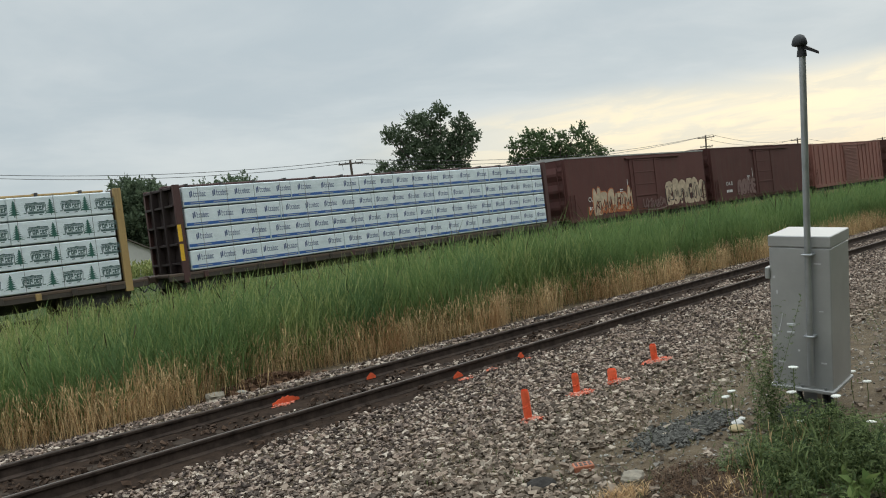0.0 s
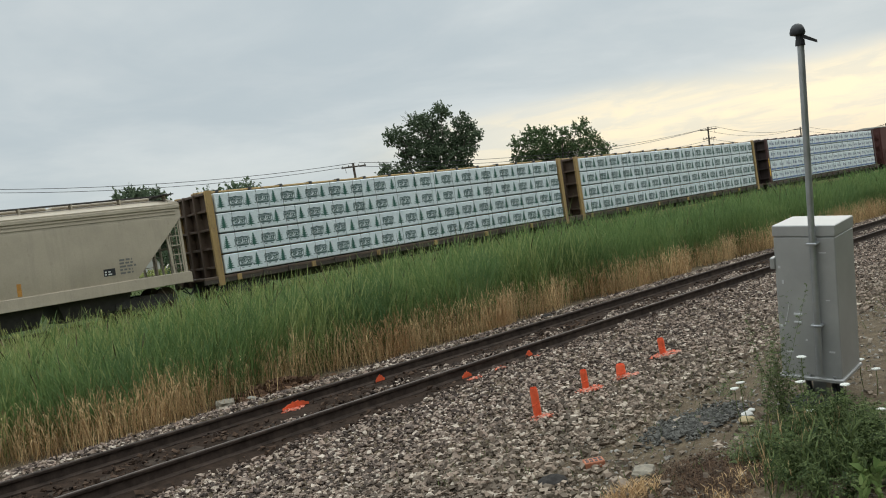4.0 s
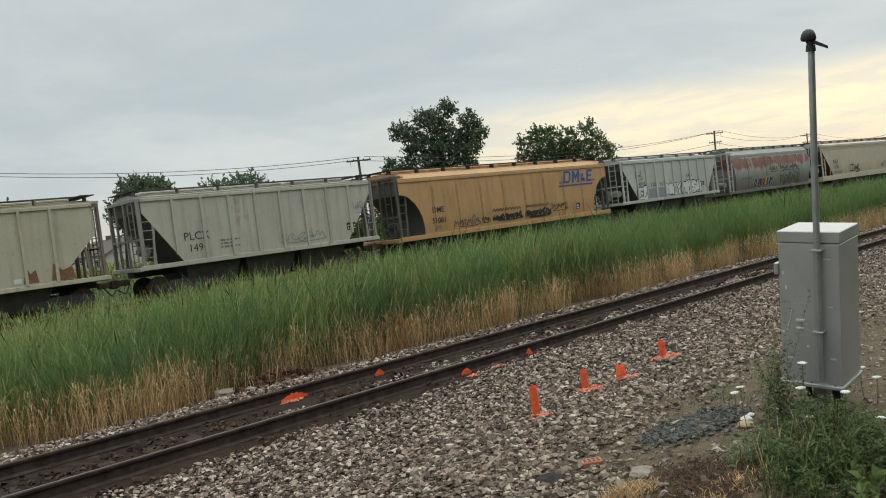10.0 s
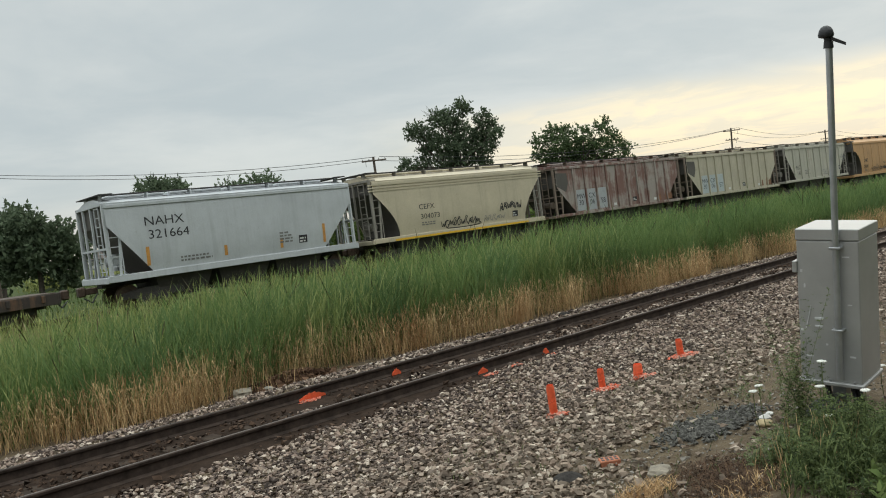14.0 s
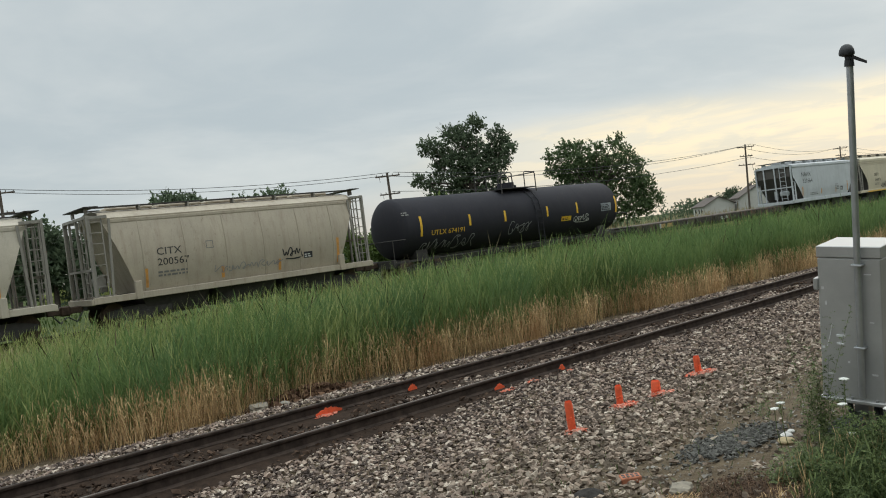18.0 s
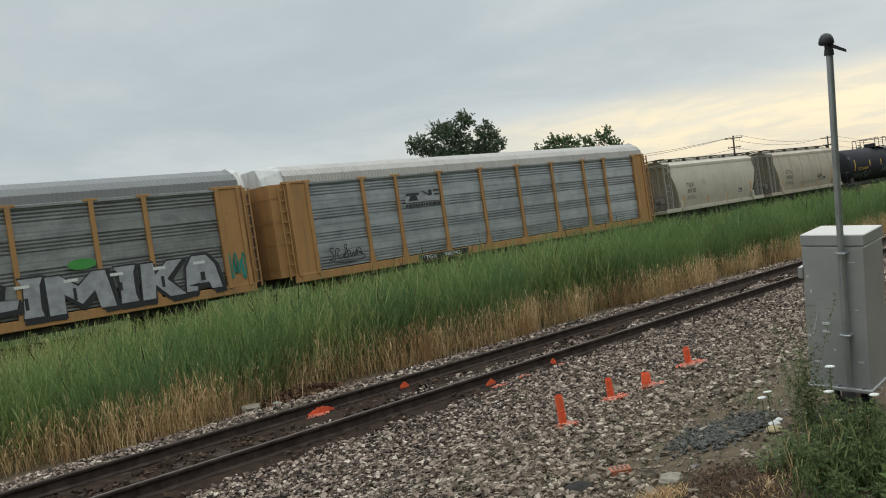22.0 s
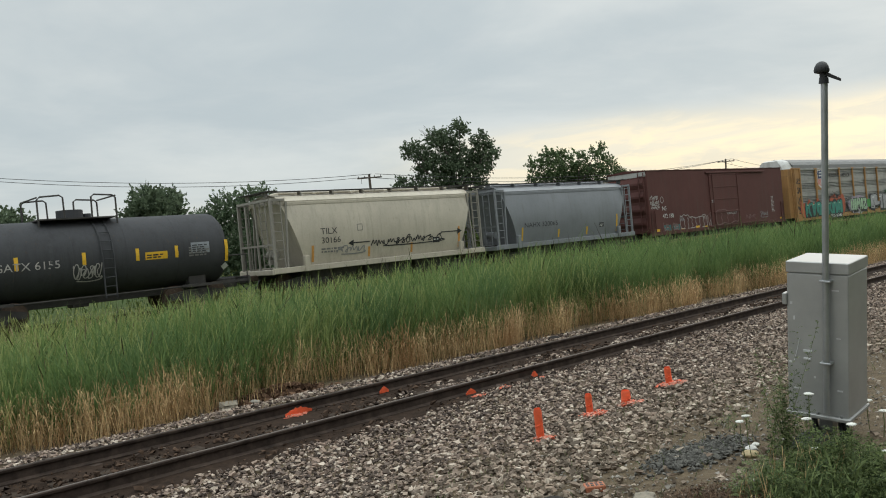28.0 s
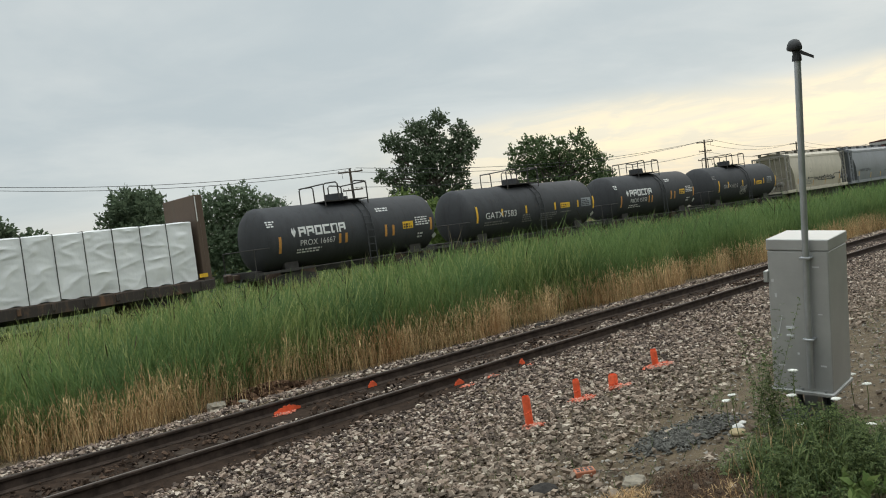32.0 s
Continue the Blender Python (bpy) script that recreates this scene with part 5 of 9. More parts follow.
for a, b in zip(tops, tops[1:]):
    for dz, sag, off in ((0.0, 0.035, 0.9), (-0.1, 0.038, -0.9), (-1.7, 0.03, 0.4))[:2 if a.x < 30 else 3]:
        m = M()
        side_v = (b - a).cross(Vector((0, 0, 1))).normalized() * off
        L = (b - a).length
        pts = []
        for k in range(13):
            u = k / 12
            q3 = a.lerp(b, u) + side_v
            pts.append((q3.x, q3.y, q3.z + dz - sag * L * 4 * u * (1 - u) * 0.6))
        m.pipe(pts, 0.024, 5)
        tagged(m.part("overhead_wire", WIRE), "thin dark overhead cable strung between poles", "overhead wire", "overhead wires")


# ---- the train ----
CARS = []
FLAT = lambda w: (lambda z: -w)


def drape(name, polys, mat, parent, side, lift=0.006, label="", cut=0.25):
    """Flat paint or print, given as outlines in (x, z), laid on a car's near side."""
    bm = bmesh.new()
    for p in polys:
        try:
            bm.faces.new([bm.verts.new((x, 0.0, z)) for x, z in p])
        except ValueError:
            pass
    bmesh.ops.remove_doubles(bm, verts=bm.verts, dist=0.0004)
    zs = [v.co.z for v in bm.verts]
    ends = [side(min(zs)), side((min(zs) + max(zs)) / 2), side(max(zs))]
    if max(ends) - min(ends) > 0.002:
        bmesh.ops.triangulate(bm, faces=bm.faces)
        z = min(zs) + cut
        while z < max(zs):
            bmesh.ops.bisect_plane(bm, geom=bm.verts[:] + bm.edges[:] + bm.faces[:], plane_co=(0, 0, z), plane_no=(0, 0, 1))
            z += cut
    for v in bm.verts:
        v.co.y = side(v.co.z) - lift
    bmesh.ops.recalc_face_normals(bm, faces=bm.faces)
    me = bpy.data.meshes.new(name)
    bm.to_mesh(me)
    bm.free()
    me.materials.append(mat)
    ob = new(name, me)
    ob.parent = parent
    return tagged(ob, label)


def lettering(text, x, z, size, mat, parent, side, lift=0.008, stretch=1.0, label="", bold=0.0, name="lettering"):
    """Words on a car's near side, their lower left corner at x, z."""
    cu = bpy.data.curves.new("text", "FONT")
    cu.body, cu.size, cu.offset, cu.resolution_u = text, size * 1.38, bold, 3
    tmp = bpy.data.objects.new("text", cu)
    me = bpy.data.meshes.new_from_object(tmp)
    bpy.data.objects.remove(tmp)
    bpy.data.curves.remove(cu)
    for v in me.vertices:
        vx, vz = x + v.co.x * stretch, z + v.co.y
        v.co = (vx, side(vz) - lift, vz)
    me.materials.clear()
    me.materials.append(mat)
    ob = new(name, me)
    ob.parent = parent
    return tagged(ob, label)


def bars(x, z, w, h, rows, mat, parent, side, rnd, name="small_print", lift=0.008):
    """Small print that cannot be read: rows of short bars."""
    polys = []
    step = h / rows
    for r in range(rows):
        cx, zz = x, z + h - (r + 1) * step
        end = x + w * rnd.uniform(0.65, 1.0)
        while cx < end - 0.03:
            k = min(rnd.uniform(0.06, 0.22), end - cx)
            polys.append(((cx, zz), (cx + k, zz), (cx + k, zz + step * 0.55), (cx, zz + step * 0.55)))
            cx += k + 0.05
    return drape(name, polys, mat, parent, side, lift)


def rect(x0, x1, z0, z1):
    return ((x0, z0), (x1, z0), (x1, z1), (x0, z1))


GLYPHS = ("0.0,0.1 0.2,1.0 0.45,0.1 0.7,0.9 1.0,0.0", "0.9,0.85 0.4,1.0 0.05,0.5 0.4,0.0 0.95,0.2 0.6,0.5", "0.1,0.0 0.15,1.0 0.8,0.8 0.25,0.5 0.95,0.0", "0.0,0.9 0.3,0.05 0.6,0.7 0.75,0.0 1.0,1.0",
          "0.5,0.0 0.05,0.5 0.5,1.0 0.95,0.5 0.5,0.0", "0.1,1.0 0.1,0.0 0.5,0.55 0.9,1.0 0.9,0.0", "0.9,0.9 0.2,0.85 0.75,0.5 0.85,0.1 0.05,0.1", "0.0,0.0 0.45,1.0 0.9,0.0 0.65,0.4 0.2,0.4", "0.1,1.0 0.2,0.1 0.8,0.05 0.9,1.0",
          "0.5,1.0 0.45,0.0 0.1,0.3 0.95,0.75")


def rounded(pts, closed=False, steps=2):
    """Cuts the corners of a line until it runs smoothly."""
    for _ in range(steps):
        out = [] if closed else [pts[0]]
        for a, b in zip(pts, pts[1:] + pts[:1] if closed else pts[1:]):
            out += [(a[0] * 0.75 + b[0] * 0.25, a[1] * 0.75 + b[1] * 0.25), (a[0] * 0.25 + b[0] * 0.75, a[1] * 0.25 + b[1] * 0.75)]
        pts = out if closed else out + [pts[-1]]
    return pts


def stroke(pts, width, taper=True):
    """The outline of a sprayed line as a chain of quads that share their ends."""
    rows = []
    for i, p in enumerate(pts):
        a, b = pts[max(i - 1, 0)], pts[min(i + 1, len(pts) - 1)]
        d = Vector((b[0] - a[0], b[1] - a[1]))
        o = Vector((-d.y, d.x)).normalized() * width / 2 * (0.55 if taper and i in (0, len(pts) - 1) else 1.0) if d.length > 1e-6 else Vector((0, width / 2))
        rows.append(((p[0] - o.x, p[1] - o.y), (p[0] + o.x, p[1] + o.y)))
    return [(a[0], b[0], b[1], a[1]) for a, b in zip(rows, rows[1:])]


def scrawl(x, z, w, h, n, mat, parent, side, seed, width=0.035, lift=0.012, name="spray_tag"):
    """A sprayed signature: one running line of letter-like loops, with an underline flick."""
    r = random.Random(seed)
    pts, lw = [], w / n
    for i in range(n):
        k = h * r.uniform(0.7, 1.05)
        slant, dz = r.uniform(0.05, 0.3), r.uniform(-0.08, 0.08) * h
        for q in r.choice(GLYPHS).split():
            a, b = (float(v) for v in q.split(","))
            pts.append((x + lw * (i + a * 1.05 + slant * (b - 0.5)) + r.uniform(-0.04, 0.04) * lw, z + dz + k * b + r.uniform(-0.04, 0.04) * h))
    if r.random() < 0.6:
        pts += [(x + w, z + h * 0.2), (x + w * 1.06, z - h * 0.05), (x + w * 0.6, z - h * 0.16), (x + w * 0.15, z - h * 0.08)]
    return drape(name, stroke(rounded(pts), width), mat, parent, side, lift)


def outline_piece(x, z, w, h, n, mat, parent, side, seed, width=0.035, lift=0.012):
    """A large unfilled piece: a wavering outer contour and the letter lines inside it."""
    r = random.Random(seed)
    top = [(x + w * i / (2 * n), z + h * (0.82 + r.uniform(-0.14, 0.18))) for i in range(2 * n + 1)]
    low = [(x + w * (1 - i / (2 * n)), z + h * (0.06 + r.uniform(-0.08, 0.10))) for i in range(2 * n + 1)]
    drape("spray_outline", stroke(rounded(top + low + top[:2]), width), mat, parent, side, lift)
    for i in range(1, n):
        cx = x + w * i / n
        k = w / n * 0.28
        pts = [(cx - k, z + h * 0.78), (cx + k * r.uniform(0.2, 1), z + h * 0.66), (cx - k * r.uniform(0.2, 1), z + h * 0.42), (cx + k * r.uniform(0.2, 1), z + h * 0.3), (cx - k * 0.3, z + h * 0.08)]
        drape("spray_line", stroke(rounded(pts), width * 0.8), mat, parent, side, lift)


def blob(cx, cz, w, h, r, corners=7, sharp=0.18):
    """A block-letter shape with a wavering outline."""
    base = [(-0.5, -0.5), (-0.12, -0.5), (-0.05, -0.2), (0.1, -0.5), (0.5, -0.46), (0.47, 0.1), (0.5, 0.48), (0.15, 0.5), (0.03, 0.22), (-0.1, 0.5), (-0.48, 0.5), (-0.5, 0.05)]
    k = r.randrange(8)
    if k == 1:
        base = [(-0.5, -0.5), (0.5, -0.5), (0.48, -0.15), (0.1, -0.12), (0.46, 0.05), (0.5, 0.5), (-0.5, 0.48), (-0.46, 0.0)]
    if k == 2:
        base = [(-0.5, -0.45), (-0.1, -0.5), (-0.08, 0.05), (0.08, 0.05), (0.12, -0.5), (0.5, -0.46), (0.46, 0.3), (0.25, 0.52), (-0.25, 0.5), (-0.48, 0.28)]
    if k == 3:
        base = [(-0.5, -0.5), (0.2, -0.5), (0.5, -0.25), (0.5, 0.0), (-0.1, 0.15), (0.48, 0.12), (0.5, 0.45), (-0.2, 0.5), (-0.5, 0.25), (-0.5, 0.0), (0.1, -0.12), (-0.48, -0.15)]
    if k == 4:
        base = [(-0.5, -0.5), (0.5, -0.5), (0.5, -0.3), (-0.05, -0.28), (-0.05, -0.08), (0.42, -0.06), (0.42, 0.12), (-0.05, 0.12), (-0.05, 0.28), (0.5, 0.3), (0.48, 0.5), (-0.5, 0.5)]
    if k == 5:
        base = [(-0.5, -0.5), (-0.12, -0.5), (-0.1, -0.1), (0.2, -0.5), (0.55, -0.48), (0.15, 0.02), (0.52, 0.5), (0.2, 0.5), (-0.1, 0.15), (-0.12, 0.5), (-0.5, 0.5)]
    if k == 6:
        base = [(-0.15, -0.5), (0.2, -0.5), (0.2, -0.02), (0.55, 0.48), (0.22, 0.5), (0.02, 0.15), (-0.2, 0.5), (-0.55, 0.48), (-0.15, -0.02)]
    if k == 7:
        base = [(-0.3, -0.5), (0.3, -0.5), (0.52, -0.2), (0.52, 0.2), (0.3, 0.5), (-0.3, 0.5), (-0.52, 0.2), (-0.52, -0.2)]
    lean = r.uniform(-0.16, 0.16)
    pts = [(cx + w * (a + lean * b + r.uniform(-1, 1) * sharp * 0.42), cz + h * (b + r.uniform(-1, 1) * sharp * 0.34)) for a, b in base]
    return rounded(pts, True, 1)


def grow(poly, d):
    cx, cz = sum(p[0] for p in poly) / len(poly), sum(p[1] for p in poly) / len(poly)
    out = []
    for x, z in poly:
        v = Vector((x - cx, z - cz))
        v = v * (1 + d / max(v.length, 0.05))
        out.append((cx + v.x, cz + v.y))
    return out


BLOCKS = dict(
    N="0,0 .3,0 .32,.5 .65,0 1,0 1,1 .7,1 .68,.5 .35,1 0,1", O=".25,0 .75,0 1,.25 1,.75 .75,1 .25,1 0,.75 0,.25", M="0,0 .24,0 .27,.5 .5,.18 .73,.5 .76,0 1,0 .95,1 .74,1 .5,.66 .26,1 .05,1",
    Z="0,1 1,1 1,.72 .45,.28 1,.28 .95,0 0,0 0,.28 .55,.72 0,.72", I=".1,0 .9,0 .82,.2 .85,.8 1,1 0,1 .2,.8 .15,.2", K="0,0 .3,0 .32,.38 .65,0 1.05,0 .6,.5 1,1 .62,1 .32,.65 .3,1 0,1",
    L="0,.05 .42,0 .46,.22 1,.26 1.05,.48 .72,.52 .80,.85 .62,1 .05,.96", P="0,0 .25,.1 .3,.55 .5,.1 .8,0 .7,.45 1,.6 .75,.7 .8,1 .5,.75 .2,1 .25,.6 0,.5", Q="0,.1 .4,0 .5,.3 .75,.05 1,.2 .8,.5 1,.85 .6,.8 .45,1 .3,.7 0,.9 .15,.5",
    A="0,0 .3,0 .34,.2 .66,.2 .7,0 1,0 .9,.7 .7,1 .3,1 .1,.7")


def mural(x, z, w, h, n, fill, line, parent, side, seed, glow=None, lift=0.012, shine=None, tall=0.0, drop=None, shapes=None):
    """A painted row of fat block letters with a dark outline, drawn as plain shapes."""
    r = random.Random(seed)
    letters = []
    if shapes:                               # angular blocks of given widths
        total, cx = sum(k for _, k in shapes), x
        for key, k in shapes:
            lw = w * k / total
            dz, lean = r.uniform(-0.03, 0.03) * h, r.uniform(-0.06, 0.06) * lw
            letters.append([(cx + lw * (0.03 + 0.94 * float(a)) + lean * float(b), z + dz + h * float(b)) for a, b in (q.split(",") for q in BLOCKS[key].split())])
            cx += lw
    for i in range(0 if shapes else n):
        lw = w / n
        letters.append(blob(x + lw * (i + 0.5), z + h / 2 + r.uniform(-0.04, 0.04) * h, lw * 1.06, h * (0.92 + tall * r.uniform(-1, 1)), r))
    if glow:
        drape("spray_halo", [grow(p, 0.22) for p in letters], glow, parent, side, lift)
    if drop:                                 # a pale rim and a deep block shadow behind the letters
        drape("spray_rim", [[(a + 0.07, b - 0.09) for a, b in grow(p, 0.15)] for p in letters], drop, parent, side, lift)
        drape("spray_block_shadow", [[(a + 0.09, b - 0.11) for a, b in grow(p, 0.08)] for p in letters], line, parent, side, lift + 0.003)
    drape("spray_outline", [grow(p, 0.075) for p in letters], line, parent, side, lift + 0.006)
    drape("spray_letters", letters, fill, parent, side, lift + 0.012)
    for i in range(n):
        cx = x + w * (i + 0.5) / n
        a = r.uniform(0.05, 0.16) * w / n
        drape("spray_shadow", [rect(cx - a / 2, cx + a / 2, z + h * r.uniform(0.2, 0.4), z + h * r.uniform(0.5, 0.65))], line, parent, side, lift + 0.018)
        if r.random() < 0.7:
            drape("spray_shadow", [[(cx - 0.4 * w / n, z + h * 0.2), (cx - 0.1 * w / n, z + h * 0.12), (cx - 0.12 * w / n, z + h * 0.24)]], line, parent, side, lift + 0.018)
    if shine:
        drape("spray_shine", [rect(x + w * (i + 0.3) / n, x + w * (i + 0.6) / n, z + h * 0.78, z + h * 0.86) for i in range(n)], shine, parent, side, lift + 0.018)


WHITE_PAINT = plain("white_stencil_paint", (0.62, 0.62, 0.60), 0.7, 0, 0.12, 6)
BLACK_PAINT = plain("black_stencil_paint", (0.025, 0.025, 0.027), 0.7, 0, 0.2, 6)
GREY_PRINT = plain("grey_small_print", (0.17, 0.165, 0.155), 0.7)
YELLOW_MARK = plain("yellow_reflector_strip", (0.72, 0.42, 0.03), 0.5, 0, 0.15, 9)
ORANGE_MARK = plain("faded_orange_strip", (0.55, 0.26, 0.06), 0.6, 0, 0.2, 9)
BLUE_PAINT = plain("blue_lettering_paint", (0.03, 0.075, 0.24), 0.6)
RED_PAINT = plain("red_spray_paint", (0.50, 0.06, 0.03), 0.6)
TEAL_SPRAY = plain("teal_spray_paint", (0.022, 0.20, 0.155), 0.55, 0, 0.3, 2.5)
MINT_SPRAY = plain("pale_green_spray_paint", (0.32, 0.46, 0.30), 0.6, 0, 0.3, 2.5)
GREEN_SPRAY = plain("green_spray_paint", (0.05, 0.25, 0.05), 0.6)
SILVER_SPRAY = plain("silver_spray_paint", (0.33, 0.33, 0.345), 0.5, 0.2, 0.25, 3)
CREAM_SPRAY = plain("cream_spray_paint", (0.47, 0.36, 0.25), 0.7, 0, 0.3, 3)
RUSTY_SPRAY = plain("orange_brown_spray_paint", (0.42, 0.13, 0.05), 0.7, 0, 0.3, 3)
TAG_BLACK = plain("black_spray_paint", (0.02, 0.02, 0.022), 0.6)
TAG_GREY = plain("grey_spray_paint", (0.22, 0.22, 0.22), 0.6)
TAG_GREY_DARK = plain("faded_black_spray", (0.06, 0.06, 0.058), 0.7)
CHALK = plain("dull_pink_spray", (0.17, 0.10, 0.09), 0.7, 0, 0.3, 5)
NAVY = plain("navy_emblem_paint", (0.02, 0.03, 0.10), 0.55)

WHEEL_MESH = M()
for r0, r1, y0, y1 in ((0.47, 0.47, -0.03, 0.0), (0.44, 0.43, 0.0, 0.10), (0.16, 0.15, 0.10, 0.14)):
    WHEEL_MESH.cyl((0, y0, 0), (0, y1, 0), r0, 18, r1)
WHEEL_MESH = WHEEL_MESH.mesh("wheel", WHEEL, 40)
FRAME = M()
for s in (-1, 1):
    y0, y1 = (s * 1.02 - 0.07, s * 1.02 + 0.07)
    FRAME.plate([(-1.18, y0, 0.58), (-1.18, y0, 0.36), (-0.72, y0, 0.36), (-0.42, y0, 0.16), (0.42, y0, 0.16), (0.72, y0, 0.36), (1.18, y0, 0.36), (1.18, y0, 0.58), (0.45, y0, 0.72), (-0.45, y0, 0.72)], (0, y1 - y0, 0))
    FRAME.box(-0.3, 0.3, y0 - 0.05, y1 + 0.05, 0.24, 0.5, 0.02)
FRAME.box(-0.16, 0.16, -1.05, 1.05, 0.42, 0.72, 0.02)
FRAME = FRAME.mesh("truck", UNDER)
AXLE = M()
AXLE.cyl((0, -0.95, 0.46), (0, 0.95, 0.46), 0.08, 8)
AXLE = AXLE.mesh("axle", WHEEL)


def running_gear(car, half, truck_at, sill_z=0.85, mat=UNDER):
    """Trucks with their wheels, the centre sill and the couplers."""
    for x in (-truck_at, truck_at):
        tr = new("truck", FRAME)
        tr.parent = car
        tr.matrix_basis = pose(x, 0, 0)
        tagged(tr, "dark steel truck with two axles")
        for a in (-0.87, 0.87):
            ax = new("axle", AXLE)
            ax.parent = tr
            ax.matrix_basis = pose(a, 0, 0)
            for s in (-1, 1):
                w = new("wheel", WHEEL_MESH)
                w.parent = tr
                w.matrix_basis = pose(a, s * 0.72, 0.46, 0, 0, 0 if s > 0 else 180)
    M().box(-half + 0.1, half - 0.1, -0.32, 0.32, sill_z - 0.28, sill_z + 0.1, 0.02).part("centre_sill", mat, car)
    for s in (-1, 1):
        c = M()
        c.box(min(s * half, s * (half + 0.62)), max(s * half, s * (half + 0.62)), -0.11, 0.11, 0.72, 0.96, 0.03)
        c.box(min(s * (half + 0.45), s * (half + 0.72)), max(s * (half + 0.45), s * (half + 0.72)), -0.2, 0.14, 0.66, 1.02, 0.05)
        c.part("coupler", WHEEL, car)
        M().tube([(s * (half + 0.1), -0.35, 0.75), (s * (half + 0.35), -0.42, 0.42), (s * (half + 0.6), -0.3, 0.62)], 0.025).part("air_hose", BLACK, car)


def ladder(car, x0, x1, y, z0, z1, mat, rungs=6, r=0.02, name="ladder", axis="x"):
    m = M()
    if axis == "x":
        for x in (x0, x1):
            m.box(x - r, x + r, y - r, y + r, z0, z1)
        for i in range(rungs):
            z = z0 + (z1 - z0) * (i + 0.5) / rungs
            m.box(x0, x1, y - r, y + r, z - r * 0.8, z + r * 0.8)
    else:
        for yy in (x0, x1):
            m.box(y - r, y + r, yy - r, yy + r, z0, z1)
        for i in range(rungs):
            z = z0 + (z1 - z0) * (i + 0.5) / rungs
            m.box(y - r, y + r, x0, x1, z - r * 0.8, z + r * 0.8)
    return m.part(name, mat, car)


def start_car(name, label, category, middle, group="cars of the freight train"):
    ob = thing(name, label, category, group)
    CARS.append((ob, middle))
    return ob


def hopper(label, middle, half, wall, paint_body, style="smooth", top=4.2, eave=3.85, bottom=1.1, slope=1.25, slope_top=3.3, ribs=(), frame=None, hatch=4, posts=2,
           sill=None, sill_h=0.28, roof_half=None, seed=1, dark=None, cages=True, under=UNDER, curve=False, bolster=False):
    """A covered hopper: half is half its length over the end sills, wall half the length of its side at the eaves."""
    rnd = random.Random(seed)
    car = start_car("covered_hopper", label, "freight car", middle)
    frame, sill, dark = frame or paint_body, sill or paint_body, dark or paint_body
    w = 1.5

    def wide(z):
        if style == "ribbed":
            return w - 0.06
        u = (z - bottom) / (eave - bottom)
        if style == "round":
            return w * (0.80 + 0.20 * math.sin(math.pi * min(1, max(0, 0.12 + 0.80 * u)))) if u <= 1 else w * 0.9
        return w - 0.10 * max(0, 0.35 - u) ** 1.5 * 4 - 0.05 * max(0, u - 0.8) * 3

    def side(z):
        return -wide(z)

    def long(z):
        if z >= slope_top:
            return wall
        u = (slope_top - z) / (slope_top - bottom)
        if curve == "quarter":
            return wall - slope * math.sqrt(1 - (1 - u) ** 2)
        return wall - slope * (math.sin(u * 1.57) if curve else u)

    levels = sorted({bottom, bottom + 0.15, slope_top, slope_top - 0.03, slope_top - 0.1, eave} | {bottom + (eave - bottom) * i / 9 for i in range(10)})
    for s in (-1, 1):                      # side sheets
        m = M()
        m.loft([[(-long(z), s * wide(z), z) for z in levels], [(long(z), s * wide(z), z) for z in levels]], caps=False, closed=False)
        m.part("side_sheet", paint_body, car, smooth=True if style != "ribbed" else False)
    m = M()
    for s in (-1, 1):                      # end slope sheets, set a little in
        m.loft([[(s * (long(z) - 0.05), -wide(z) + 0.02, z) for z in levels], [(s * (long(z) - 0.05), wide(z) - 0.02, z) for z in levels]], caps=False, closed=False)
        m.part("slope_sheet", dark, car)
        m = M()
    rh = roof_half or wall
    ring = [(-wide(eave) - 0.02, eave - 0.06), (-wide(eave) - 0.03, eave + 0.03), (-0.95, top - 0.10), (-0.45, top), (0.45, top), (0.95, top - 0.10), (wide(eave) + 0.03, eave + 0.03), (wide(eave) + 0.02, eave - 0.06)]
    M().loft([[(x, y, z) for y, z in ring] for x in (-rh, rh)]).part("roof", paint_body, car)
    m = M()
    for s in (-1, 1):
        m.box(-wall, wall, s * (wide(eave) + 0.012) - 0.045, s * (wide(eave) + 0.012) + 0.045, eave - 0.16, eave - 0.03, 0.012)
    m.part("top_chord", paint_body, car)
    rib_mesh = None
    for x in ribs:                         # posts on the side sheets
        z0 = bottom
        if abs(x) > wall - slope:
            z0 = bottom + (slope_top - bottom) * (abs(x) - wall + slope) / slope
        m = M()
        d = 0.075 if style == "ribbed" else 0.018
        zz = [z0 + (eave - 0.1 - z0) * k / 6 for k in range(7)]
        wd = 0.05 if style == "ribbed" else 0.018
        m.loft([[(x - wd, side(z) - d, z), (x + wd, side(z) - d, z), (x + wd, side(z) + 0.02, z), (x - wd, side(z) + 0.02, z)] for z in zz])
        m.part("side_post" if style == "ribbed" else "seam", paint_body, car)
    for s in (-1, 1):                      # side sills
        y = s * (w - 0.08)
        M().box(-half, half, y - 0.06, y + 0.06, bottom - sill_h, bottom, 0.015).part("side_sill", sill, car)
    for s in (-1, 1):                      # end sills and platforms
        M().box(s * half - 0.07, s * half + 0.07, -1.45, 1.45, bottom - sill_h - 0.02, bottom - 0.04, 0.02).part("end_sill", sill, car)
        x0, x1 = sorted((s * (wall - slope), s * half))
        M().box(x0, x1, -1.3, 1.3, bottom - 0.16, bottom - 0.11).part("end_platform", under, car)
